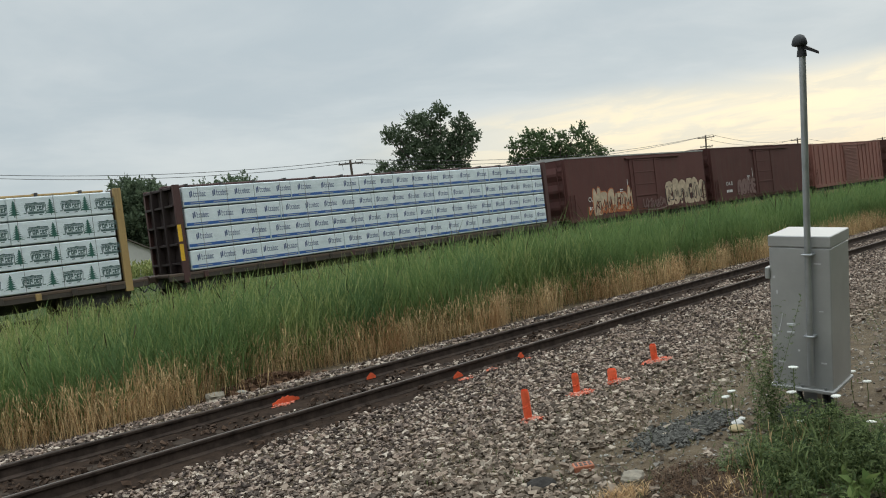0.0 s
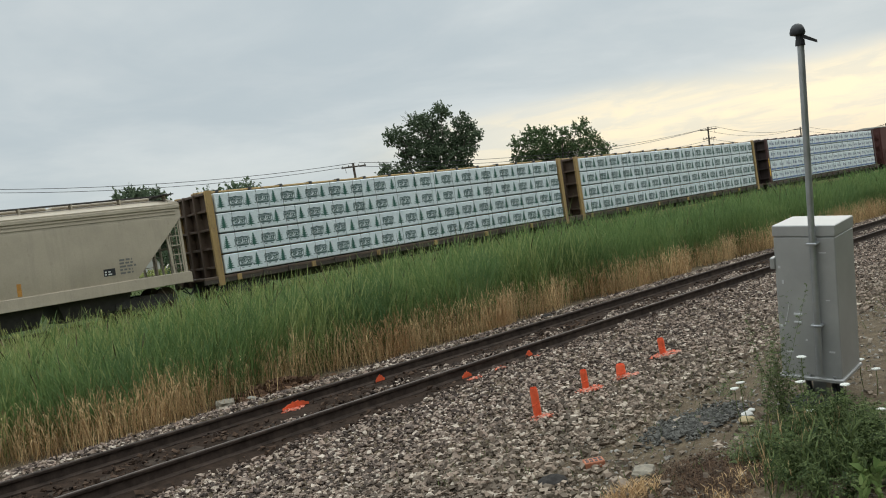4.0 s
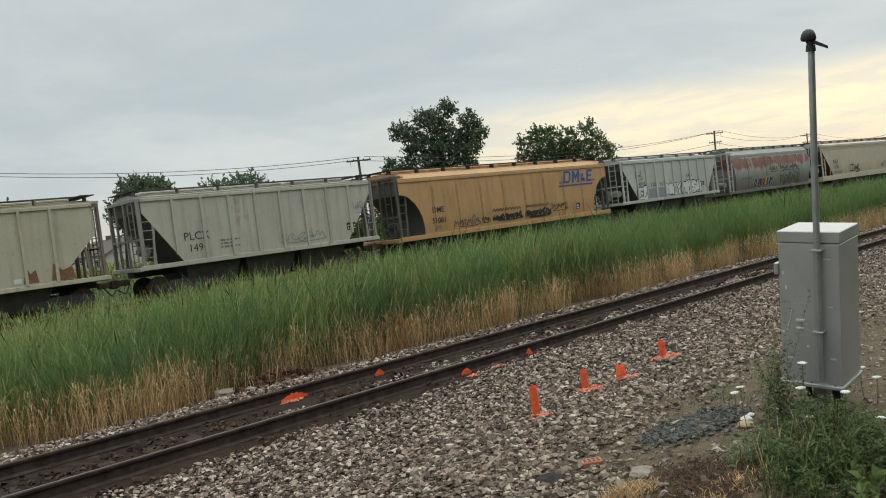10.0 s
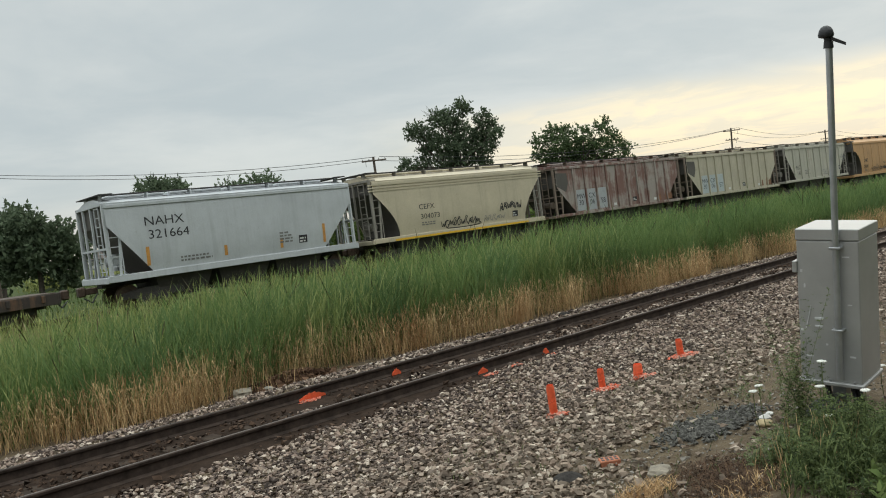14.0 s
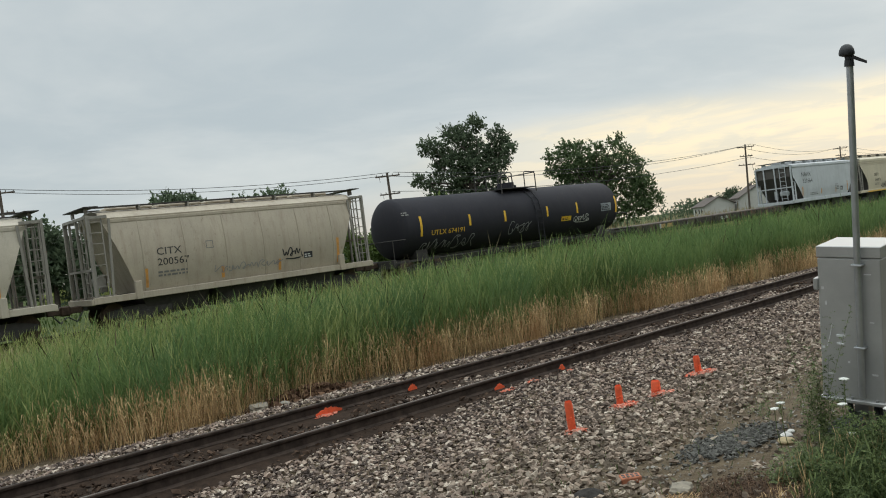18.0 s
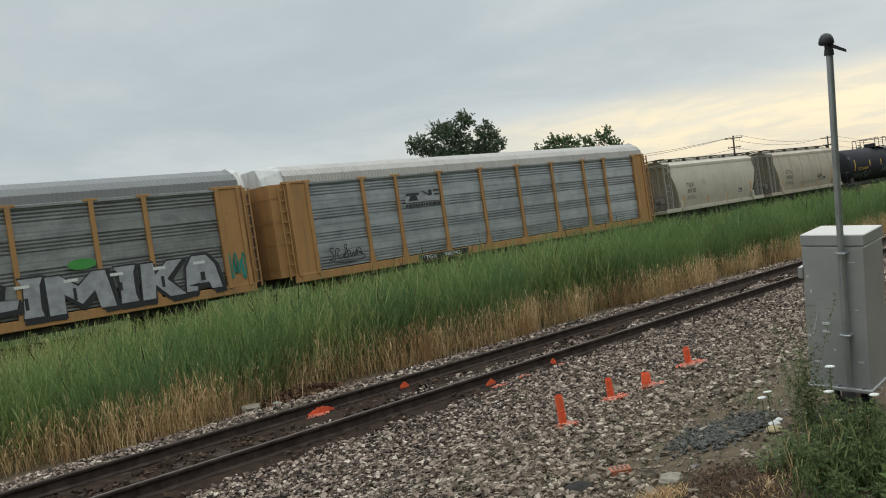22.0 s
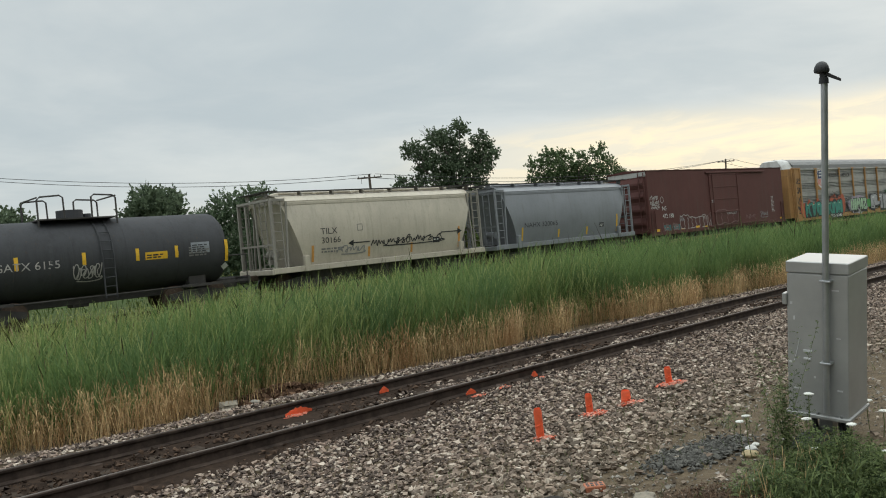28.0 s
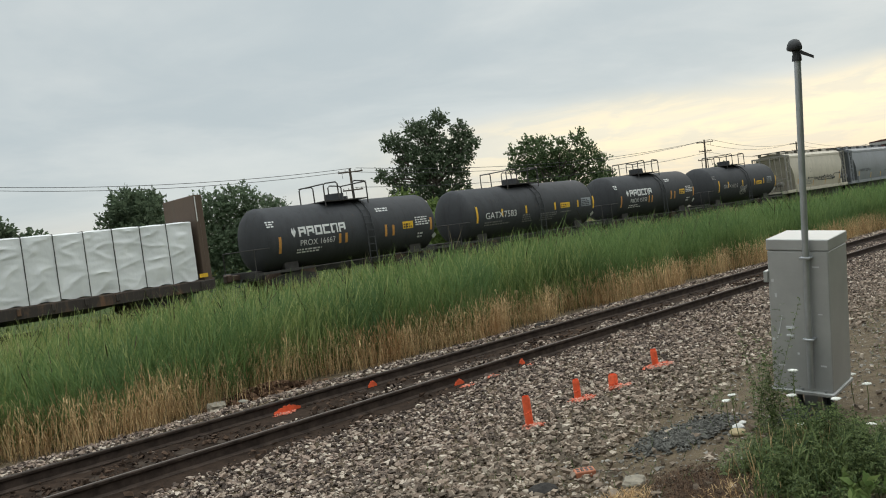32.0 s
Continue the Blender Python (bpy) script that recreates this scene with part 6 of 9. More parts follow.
    if cages:
        for s in (-1, 1):                  # the open ends: corner posts, ladders, braces and the brake gear
            xe = s * (half - 0.12)
            for side_y in (-1, 1):
                y = side_y * (w - 0.10)
                m = M()
                m.box(xe - 0.05, xe + 0.05, y - 0.05, y + 0.05, bottom - 0.1, top - 0.22, 0.01)
                m.part("corner_post", frame, car)
                if posts > 1:
                    xi = s * (wall - slope * 0.45)
                    a = M()
                    a.loft([[(xi + s * 0.35 - 0.04, y - 0.03, bottom), (xi + s * 0.35 + 0.04, y - 0.03, bottom), (xi + s * 0.35 + 0.04, y + 0.03, bottom), (xi + s * 0.35 - 0.04, y + 0.03, bottom)],
                            [(xi + s * 0.2 - 0.04, y - 0.03, slope_top), (xi + s * 0.2 + 0.04, y - 0.03, slope_top), (xi + s * 0.2 + 0.04, y + 0.03, slope_top), (xi + s * 0.2 - 0.04, y + 0.03, slope_top)]])
                    a.part("side_brace", frame, car)
                ladder(car, xe - s * 0.08, xe - s * 0.48, y, bottom - 0.2, top - 0.25, frame, 8)
            ladder(car, -0.95, -0.5, xe, bottom, top - 0.2, frame, 8, name="end_ladder", axis="y")
            for y in (-0.1, 0.75):
                M().box(xe - 0.04, xe + 0.04, y - 0.045, y + 0.045, bottom - 0.1, top - 0.3, 0.008).part("end_post", frame, car)
            M().box(xe - 0.03, xe + 0.03, -1.4, 1.4, bottom + 0.95, bottom + 1.03).part("end_rail", frame, car)
            M().box(xe - 0.05, xe + 0.05, -1.42, 1.42, top - 0.3, top - 0.2).part("end_beam", frame, car)
            cx = s * (wall - slope * 0.2)
            M().box(min(cx, xe), max(cx, xe), -1.44, -1.36, top - 0.32, top - 0.22).part("roof_bracket", frame, car)
            M().box(min(cx, xe), max(cx, xe), 1.36, 1.44, top - 0.32, top - 0.22).part("roof_bracket", frame, car)
        m = M()
        m.cyl((-half + 0.5, -0.85, bottom + 0.55), (-half + 0.5, -0.25, bottom + 0.55), 0.19, 12)
        m.part("brake_reservoir", frame, car)
        M().cyl((-half + 0.95, 0.35, bottom + 0.15), (-half + 0.95, 0.35, bottom + 0.8), 0.15, 10).part("brake_cylinder", frame, car)
    # running boards on the roof
    L = half - 0.1
    m = M()
    for y in (-0.72, 0.72):
        m.box(-L, L, y - 0.19, y + 0.19, top + 0.10, top + 0.135)
    m.box(-L, -L + 0.5, -1.3, 1.3, top + 0.10, top + 0.135)
    m.box(L - 0.5, L, -1.3, 1.3, top + 0.10, top + 0.135)
    m.part("running_board", STEEL, car, "dark grated running board")
    n = max(6, int(L / 0.85))
    for i in range(n + 1):
        x = -L + 0.2 + (2 * L - 0.4) * i / n
        for y in (-0.8, 0.8):
            M().box(x - 0.025, x + 0.025, y - 0.14, y + 0.14, top - 0.12, top + 0.10).part("board_support", frame, car)
    if hatch:
        for i in range(hatch):
            x0 = -rh + 0.5 + (2 * rh - 1.0) * i / hatch
            M().box(x0 + 0.05, x0 + (2 * rh - 1.0) / hatch - 0.15, -0.4, 0.4, top, top + 0.13, 0.04).part("roof_hatch", paint_body, car)
    # discharge bays
    n = 3 if half < 7.5 else 4
    span = 2 * (wall - slope) / n
    for i in range(n):
        x = -(wall - slope) + span * (i + 0.5)
        m = M()
        m.loft([[(x - span * 0.48, -1.3, bottom - 0.02), (x + span * 0.48, -1.3, bottom - 0.02), (x + span * 0.48, 1.3, bottom - 0.02), (x - span * 0.48, 1.3, bottom - 0.02)],
                [(x - span * 0.36, -1.0, 0.36), (x + span * 0.36, -1.0, 0.36), (x + span * 0.36, 1.0, 0.36), (x - span * 0.36, 1.0, 0.36)]])
        m.part("discharge_bay", under, car)
        M().box(x - span * 0.38, x + span * 0.38, -0.9, 0.9, 0.24, 0.36, 0.02).part("outlet_gate", UNDER, car)
    if bolster:
        for s in (-1, 1):
            x = s * (wall - slope + 0.05)
            M().box(x - 0.12, x + 0.12, -1.56, -1.36, bottom - 0.25, bottom + 0.42, 0.02).part("jacking_pad", sill, car)
    running_gear(car, half, half - 1.7, bottom - 0.15)
    return car, side, rnd


CAGE_RUST = paint("rusty_end_frame_paint", (0.20, 0.155, 0.12), 0.7, 0.5, 0.4, (0.12, 0.06, 0.04))
CAGE_GREY = paint("dirty_end_frame_paint", (0.27, 0.25, 0.215), 0.65, 0.6)
RUSX_TAN = paint("tan_hopper_paint", (0.47, 0.40, 0.305), 0.55, 0.22)
RUST_GREY = paint("rusted_grey_hopper_paint", (0.43, 0.425, 0.40), 0.6, 0.45)
PALE_GREY = paint("pale_grey_hopper_paint", (0.48, 0.475, 0.43), 0.6, 0.34)
DME_GOLD = paint("golden_yellow_hopper_paint", (0.50, 0.285, 0.125), 0.6, 0.5)
PLCX_GREY = paint("worn_light_grey_paint", (0.46, 0.44, 0.365), 0.6, 0.45, 0.15, (0.22, 0.12, 0.06))
MW_CREAM = paint("grimy_cream_grey_paint", (0.48, 0.435, 0.33), 0.6, 0.45, 0.1, (0.2, 0.1, 0.05))
MW_RED = paint("rust_stained_grey_paint", (0.36, 0.315, 0.28), 0.65, 0.4, 0.86, (0.155, 0.062, 0.047))
CEFX_CREAM = paint("cream_hopper_paint", (0.56, 0.49, 0.355), 0.55, 0.25)
NAHX_BLUE = paint("cool_white_hopper_paint", (0.50, 0.525, 0.54), 0.55, 0.25)
CITX_BEIGE = paint("dust_stained_hopper_paint", (0.43, 0.37, 0.285), 0.6, 0.6, grime=(0.20, 0.135, 0.085))
TILX_WHITE = paint("off_white_hopper_paint", (0.50, 0.445, 0.355), 0.55, 0.36)
SLATE = paint("slate_grey_hopper_paint", (0.21, 0.22, 0.235), 0.5, 0.3)
PATCH = plain("pale_repair_patch_paint", (0.36, 0.38, 0.39), 0.6, 0, 0.12, 3)
GREY_PATCH = plain("grey_patch_paint", (0.23, 0.245, 0.26), 0.6, 0, 0.12, 3)
RUST_FLAKED = rust_band("flaking_grey_and_rust", (0.29, 0.285, 0.255))
# The shade in the open hopper ends is put into this dark colour.
DARK_END = paint("shaded_end_paint", (0.095, 0.088, 0.078), 0.7, 0.5)


def stamp(car, side, rnd, x, z, mat=BLACK_PAINT, w=0.42, h=0.26):
    """The black consolidated-data panel."""
    drape("data_panel", [rect(x, x + w, z, z + h)], BLACK_PAINT, car, side, 0.006)
    bars(x + 0.04, z + 0.04, w - 0.08, h - 0.08, 2, WHITE_PAINT, car, side, rnd, "panel_print", 0.010)


# tan hopper
car, side, rnd = hopper("tan covered hopper with dark roof walk and black lettering", -42.0, 8.15, 8.1, RUSX_TAN, "smooth", 4.3, 4.0, 1.38, 2.0, 3.5, frame=RUSX_TAN, sill_h=0.42, seed=11, roof_half=8.1, dark=DARK_END)
lettering("RUSX", -6.1, 2.38, 0.33, BLACK_PAINT, car, side, bold=0.004)
lettering("12106", -6.05, 1.94, 0.33, BLACK_PAINT, car, side, bold=0.004)
bars(-6.0, 1.50, 2.6, 0.25, 2, GREY_PRINT, car, side, rnd)
stamp(car, side, rnd, 4.9, 1.65)
bars(5.5, 1.65, 0.6, 0.6, 5, GREY_PRINT, car, side, rnd)
drape("orange_strip", [rect(x, x + 0.14, 1.42, z) for x, z in ((-6.75, 2.15), (-3.6, 1.85), (-0.7, 1.75), (2.0, 1.85))], ORANGE_MARK, car, side)
outline_piece(-2.5, 1.55, 1.0, 0.75, 2, TAG_BLACK, car, side, 7, 0.07)
scrawl(-1.35, 1.55, 1.0, 0.75, 2, TAG_BLACK, car, side, 9, 0.09)
m = M()
for z in (3.62, 3.75, 3.88):
    m.box(-7.9, 7.9, side(3.7) - 0.03, side(3.7) + 0.02, z, z + 0.05)
m.part("side_rib_band", RUSX_TAN, car)

# grey cylindrical hopper with big rust patches
car, side, rnd = hopper("grey cylindrical hopper with broad flaking rust patches and graffiti", -58.9, 7.1, 6.35, RUST_FLAKED, "round", 4.2, 3.75, 1.15, 0.35, 3.2, ribs=(-4.2, -1.4, 1.4, 4.2), seed=12, sill_h=0.2, frame=RUST_GREY, hatch=5)
lettering("NCHX 38831", -5.3, 1.88, 0.2, BLACK_PAINT, car, side)
mural(-3.5, 1.24, 3.2, 0.78, 5, TAG_BLACK, PATCH, car, side, 8, None, shapes=(("P", 0.9), ("Q", 1), ("P", 0.8), ("Q", 0.8), ("P", 1.1)))
drape("spray_fill", [[(-1.62, 1.4), (-1.50, 1.4), (-1.38, 1.95), (-1.52, 1.95)]], YELLOW_MARK, car, side, 0.034)
drape("spray_fill", [[(-2.35, 1.3), (-2.05, 1.32), (-1.95, 1.7), (-2.25, 1.85)]], RED_PAINT, car, side, 0.034)
scrawl(0.85, 1.28, 3.3, 0.95, 5, TAG_GREY_DARK, car, side, 4, 0.10)
outline_piece(0.85, 1.22, 3.4, 1.15, 4, TAG_GREY_DARK, car, side, 5, 0.05, 0.016)
drape("spray_fill", [rect(0.9, 3.6, 1.20, 1.27)], PATCH, car, side, 0.010)
for x, sd in ((-0.9, 14), (0.9, 15), (2.6, 16)):
    scrawl(x, 2.35, 1.35, 0.5, 6, TAG_BLACK, car, side, sd, 0.04)

# pale ribbed hopper with a white mural
RIBS9 = tuple(-4.15 + 8.3 * i / 8 for i in range(9))
car, side, rnd = hopper("pale grey ribbed hopper with white graffiti along its foot", -73.25, 5.75, 5.5, PALE_GREY, "ribbed", 4.1, 3.9, 1.42, 1.35, 3.35, ribs=RIBS9, seed=13, sill_h=0.18, dark=DARK_END, hatch=3)
lettering("NAHX", -4.15, 2.32, 0.26, BLACK_PAINT, car, side, stretch=1.1)
lettering("330", -2.75, 2.18, 0.26, BLACK_PAINT, car, side, stretch=1.25)
lettering("552", -1.65, 2.18, 0.26, BLACK_PAINT, car, side, stretch=1.1)
drape("grey_patch", [rect(-2.95, -1.95, 1.44, 2.06), rect(-1.85, -1.0, 1.44, 2.08)], GREY_PATCH, car, side, 0.01)
mural(-4.2, 1.44, 1.2, 0.82, 2, WHITE_PAINT, TAG_BLACK, car, side, 21, tall=0.1)
mural(-1.0, 1.46, 4.4, 0.86, 7, WHITE_PAINT, TAG_BLACK, car, side, 22, tall=0.15)
scrawl(1.6, 2.55, 0.8, 0.25, 4, TAG_BLACK, car, side, 24, 0.03)
scrawl(-4.3, 2.75, 0.8, 0.5, 3, TAG_GREY_DARK, car, side, 23, 0.035)
stamp(car, side, rnd, 3.3, 1.9, w=0.5)

# golden hopper
SEAMS = tuple(-6.0 + 1.66 * i for i in range(8))
car, side, rnd = hopper("golden yellow covered hopper with a blue emblem and black scrawls", -88.7, 8.25, 8.05, DME_GOLD, "smooth", 4.25, 3.85, 1.12, 1.42, 3.12, ribs=SEAMS, seed=14, sill_h=0.22, dark=DARK_END, curve="quarter", frame=DARK_END, hatch=6)
lettering("DME", -6.1, 2.12, 0.28, BLACK_PAINT, car, side, bold=0.008)
lettering("51081", -6.15, 1.60, 0.27, BLACK_PAINT, car, side, bold=0.008)
emblem = [rect(0.0, 0.20, 0.0, 0.8), rect(0.20, 0.55, 0.66, 0.8), rect(0.20, 0.55, 0.0, 0.14), [(0.55, 0.0), (0.72, 0.16), (0.72, 0.64), (0.55, 0.8)]]
emblem += [rect(0.86, 1.06, 0.0, 0.8), [(1.06, 0.8), (1.06, 0.45), (1.24, 0.12), (1.24, 0.45)], [(1.24, 0.45), (1.24, 0.12), (1.42, 0.45), (1.42, 0.8)], rect(1.42, 1.62, 0.0, 0.8)]
emblem += [[(1.74, 0.04), (2.12, 0.04), (2.12, 0.28), (1.82, 0.30)], [(1.80, 0.34), (2.02, 0.34), (2.04, 0.58), (1.84, 0.58)], [(2.12, 0.10), (2.24, 0.0), (2.20, 0.22), (2.12, 0.24)]]
emblem += [rect(2.34, 2.54, 0.0, 0.8), rect(2.54, 2.92, 0.0, 0.14), rect(2.54, 2.86, 0.34, 0.46), rect(2.54, 2.92, 0.66, 0.8), rect(-0.45, 3.0, -0.22, -0.11), rect(2.98, 3.25, 0.02, 0.10), rect(-0.40, -0.15, 0.02, 0.10)]
emblem = [[(4.02 + x * 0.90 + 0.20 * z, 2.93 + z * 0.86) for x, z in q] for q in emblem]
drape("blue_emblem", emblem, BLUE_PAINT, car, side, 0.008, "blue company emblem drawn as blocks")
scrawl(-4.7, 1.32, 1.8, 0.5, 6, TAG_GREY_DARK, car, side, 31, 0.035)
SEAM_BROWN = plain("dark_brown_seam", (0.13, 0.075, 0.035), 0.8)
for x in SEAMS:
    drape("panel_seam", [rect(x + 0.05, x + 0.078, 1.2, 3.4)], SEAM_BROWN, car, side, 0.006)
for x, w, sd in ((-1.95, 2.2, 32), (0.6, 2.0, 34)):
    scrawl(x, 1.32, w, 0.40, 7, TAG_BLACK, car, side, sd, 0.075)
    scrawl(x + 0.08, 1.36, w, 0.34, 8, TAG_BLACK, car, side, sd + 40, 0.06, 0.016)
    zig = [(x + w * i / 18, 1.86 + (0.10 if i % 2 else -0.04)) for i in range(19)]
    drape("spray_line", stroke(zig, 0.06), TAG_BLACK, car, side, 0.014)
scrawl(-2.75, 1.36, 0.6, 0.3, 3, TAG_BLACK, car, side, 35, 0.04)
scrawl(2.7, 1.52, 1.5, 0.42, 7, TAG_BLACK, car, side, 33, 0.03)
stamp(car, side, rnd, 5.0, 1.4, w=0.36, h=0.34)
bars(-6.0, 1.3, 0.6, 0.2, 2, GREY_PRINT, car, side, rnd)

# worn light grey ribbed hopper
car, side, rnd = hopper("worn light grey ribbed hopper streaked with rust", -103.75, 5.55, 5.3, PLCX_GREY, "ribbed", 4.1, 3.92, 1.38, 1.4, 3.35, ribs=tuple(-4.1 + 8.2 * i / 7 for i in range(8)), seed=15, sill_h=0.18, dark=DARK_END, hatch=3, frame=CAGE_GREY)
lettering("PLCX", -3.8, 2.15, 0.32, BLACK_PAINT, car, side)
lettering("149", -3.65, 1.7, 0.30, BLACK_PAINT, car, side)
stamp(car, side, rnd, 3.85, 1.8, w=0.5, h=0.32)
scrawl(0.3, 1.6, 2.3, 0.45, 5, TAG_GREY, car, side, 41, 0.035)
scrawl(4.3, 2.6, 0.9, 0.6, 3, TAG_GREY, car, side, 42, 0.03)
bars(-2.3, 1.7, 0.9, 0.4, 3, GREY_PRINT, car, side, rnd)

# two sisters with patched numbers
RUST_STAIN = plain("orange_rust_stain", (0.20, 0.095, 0.05), 0.85, 0, 0.4, 5)
BLUE_PATCH = plain("pale_blue_patch_paint", (0.40, 0.45, 0.46), 0.6, 0, 0.12, 3)
for mid, body, num, lab, seed, style in ((-116.75, MW_CREAM, "57", "grimy cream ribbed hopper with patched black numbers", 16, 0), (-129.85, MW_RED, "58", "rust-stained ribbed hopper with pale number patches", 17, 1)):
    car, side, rnd = hopper(lab, mid, 6.25, 5.95, body, "ribbed", 4.05, 3.9, 1.24, 1.45, 2.75, ribs=tuple(-4.5 + 9.0 * i / 9 for i in range(10)), seed=seed, sill_h=0.16, roof_half=6.2, dark=DARK_END, frame=CAGE_RUST, hatch=3)
    # Dark patch stands in for the shaded slope sheet behind the side.
    drape("sooty_plate", [[(-5.93, 2.80), (-5.20, 2.45), (-4.95, 2.95), (-5.0, 3.50), (-5.93, 3.55)]], DARK_END, car, side, 0.005)
    for x0, x1 in ((3.4, 3.9), (4.3, 5.1)):
        drape("rust_stain", [[(x0, 1.3), (x1, 1.3), (x1 - 0.08, 1.75), ((x0 + x1) / 2, 1.62), (x0 + 0.1, 1.9)]], RUST_STAIN, car, side, 0.006)
    drape("rust_stain", [[(-4.52, 1.3), (-4.38, 1.3), (-4.40, 2.15), (-4.50, 2.05)]], RUST_STAIN, car, side, 0.009)
    drape("pale_patch", [rect(-4.35, -3.6, 1.3, 2.5), rect(-3.4, -2.62, 1.3, 2.5), rect(-2.4, -1.62, 1.3, 2.5)], PATCH if style else BLUE_PATCH, car, side, 0.007)
    for x, a, b in ((-4.32, "MW", "30"), (-3.3, "CX", "06"), (-2.3, "", num)):
        if a:
            lettering(a, x, 1.98, 0.3, BLACK_PAINT, car, side, 0.012, stretch=1.05)
        lettering(b, x + 0.1, 1.62, 0.3, BLACK_PAINT, car, side, 0.012, stretch=1.05)
    stamp(car, side, rnd, 0.9, 1.45, w=0.4, h=0.26)
    for x in (-1.0, 3.1):
        drape("white_card", [rect(x, x + 0.26, 1.35, 1.5)], WHITE_PAINT, car, side)

# cream hopper
car, side, rnd = hopper("cream covered hopper with a ribbed top band and dark scrawls", -142.85, 5.75, 5.55, CEFX_CREAM, "smooth", 4.22, 3.9, 1.3, 1.3, 3.35, seed=18, sill_h=0.22, dark=DARK_END, curve=True, hatch=4, frame=CAGE_GREY)
m = M()
for z in (3.45, 3.58, 3.71):
    m.box(-5.8, 5.8, side(3.5) - 0.03, side(3.5) + 0.02, z, z + 0.06)
m.part("side_rib_band", CEFX_CREAM, car)
lettering("CEFX", -3.0, 2.42, 0.25, BLACK_PAINT, car, side, stretch=1.2)
lettering("304073", -2.95, 1.96, 0.25, BLACK_PAINT, car, side, stretch=1.2)
scrawl(-1.7, 1.4, 2.6, 0.5, 10, TAG_BLACK, car, side, 51, 0.045)
scrawl(1.2, 1.45, 1.5, 0.35, 5, TAG_GREY, car, side, 52, 0.03)
scrawl(2.4, 1.85, 1.6, 0.6, 6, TAG_BLACK, car, side, 53, 0.05)
stamp(car, side, rnd, 3.3, 1.5, w=0.4, h=0.3)
drape("yellow_line", [rect(-4.6, 4.4, 1.1, 1.19)], YELLOW_MARK, car, lambda z: -1.5, 0.004)
bars(-2.9, 1.65, 1.1, 0.2, 2, GREY_PRINT, car, side, rnd)

# cool white hopper
car, side, rnd = hopper("cool white covered hopper with dark shaded ends", -155.0, 5.45, 5.3, NAHX_BLUE, "smooth", 4.15, 3.9, 1.3, 1.5, 3.1, seed=19, sill_h=0.25, dark=DARK_END, hatch=4)
lettering("NAHX", -3.95, 2.98, 0.34, BLACK_PAINT, car, side, stretch=1.15)
lettering("321664", -3.85, 2.48, 0.34, BLACK_PAINT, car, side, stretch=1.15)
stamp(car, side, rnd, 2.5, 1.6, w=0.4, h=0.32)
bars(-2.7, 1.5, 1.5, 0.25, 2, GREY_PRINT, car, side, rnd)
bars(1.6, 1.7, 0.7, 0.5, 4, GREY_PRINT, car, side, rnd)
drape("orange_strip", [rect(x, x + 0.13, 1.5, z) for x, z in ((-4.0, 2.2), (-0.9, 1.9), (1.6, 1.9), (3.7, 2.3))], ORANGE_MARK, car, side)

# two off-white hoppers in mid-train, their sister and a slate one behind the racks
for mid, half, body, lab, seed, words, num in (
        (-205.45, 6.0, CITX_BEIGE, "dusty off-white hopper with outlined end frames", 20, "CITX", "200567"),
        (-218.85, 6.15, TILX_WHITE, "off-white covered hopper with orange reflector strips", 21, "TILX", "30158"),
        (-307.25, 6.0, SLATE, "slate grey hopper with yellow corner strips", 22, "NAHX", "320065"),
        (-320.35, 6.1, TILX_WHITE, "off-white hopper with black spray writing along its side", 23, "TILX", "30166")):
    frame_mat = SLATE if body is SLATE else CAGE_GREY
    style = "round"
    car, side, rnd = hopper(lab, mid, half, half - 0.6, body, style, 4.3, 3.95, 1.18, 1.05, 3.95, seed=seed, sill_h=0.24, dark=body, frame=frame_mat, hatch=5, roof_half=half - 0.6, bolster=True,
                            ribs=tuple(-4.1 + 1.64 * i for i in range(6)) if words == "CITX" else ())
    x = -(half - 0.6) + 1.8
    if body is SLATE:
        lettering(words + " " + num, x - 0.3, 1.98, 0.26, BLACK_PAINT, car, side, stretch=1.25)
    else:
        lettering(words, x, 2.45, 0.28, BLACK_PAINT, car, side, stretch=1.1)
        lettering(num, x, 2.06, 0.27, BLACK_PAINT, car, side, stretch=1.1)
        bars(x, 1.65, 1.2, 0.25, 2, GREY_PRINT, car, side, rnd)
        drape("small_box_mark", [rect(x + 1.95, x + 2.25, 2.5, 2.53), rect(x + 1.95, x + 2.25, 2.77, 2.8), rect(x + 1.95, x + 1.98, 2.53, 2.77), rect(x + 2.22, x + 2.25, 2.53, 2.77)], GREY_PRINT, car, side)
    stamp(car, side, rnd, half - 3.4, 1.65, w=0.42, h=0.26)
    strip = YELLOW_MARK if body is SLATE else ORANGE_MARK
    drape("reflector_strip", [rect(a, a + 0.12, 1.3, b) for a, b in ((x - 0.5, 2.0), (x + 2.5, 1.75), (x + 5.0, 1.75), (half - 1.75, 2.35))], strip, car, side)
    if words == "CITX":
        scrawl(-1.4, 1.5, 3.0, 0.35, 8, TAG_GREY, car, side, 61, 0.03)
        scrawl(1.6, 1.75, 0.9, 0.4, 3, TAG_BLACK, car, side, 62, 0.05)
    if num == "30166":
        scrawl(-2.9, 1.55, 1.5, 0.4, 4, TAG_GREY, car, side, 63, 0.045)
        scrawl(-1.0, 1.75, 4.3, 0.4, 13, TAG_BLACK, car, side, 64, 0.05)
        drape("spray_arrow", [rect(-2.2, -1.1, 1.95, 2.0), [(-2.3, 1.97), (-2.0, 2.12), (-2.0, 1.83)], rect(3.2, 4.4, 2.1, 2.15), [(4.6, 2.12), (4.3, 2.27), (4.3, 1.97)]], TAG_BLACK, car, side, 0.012)

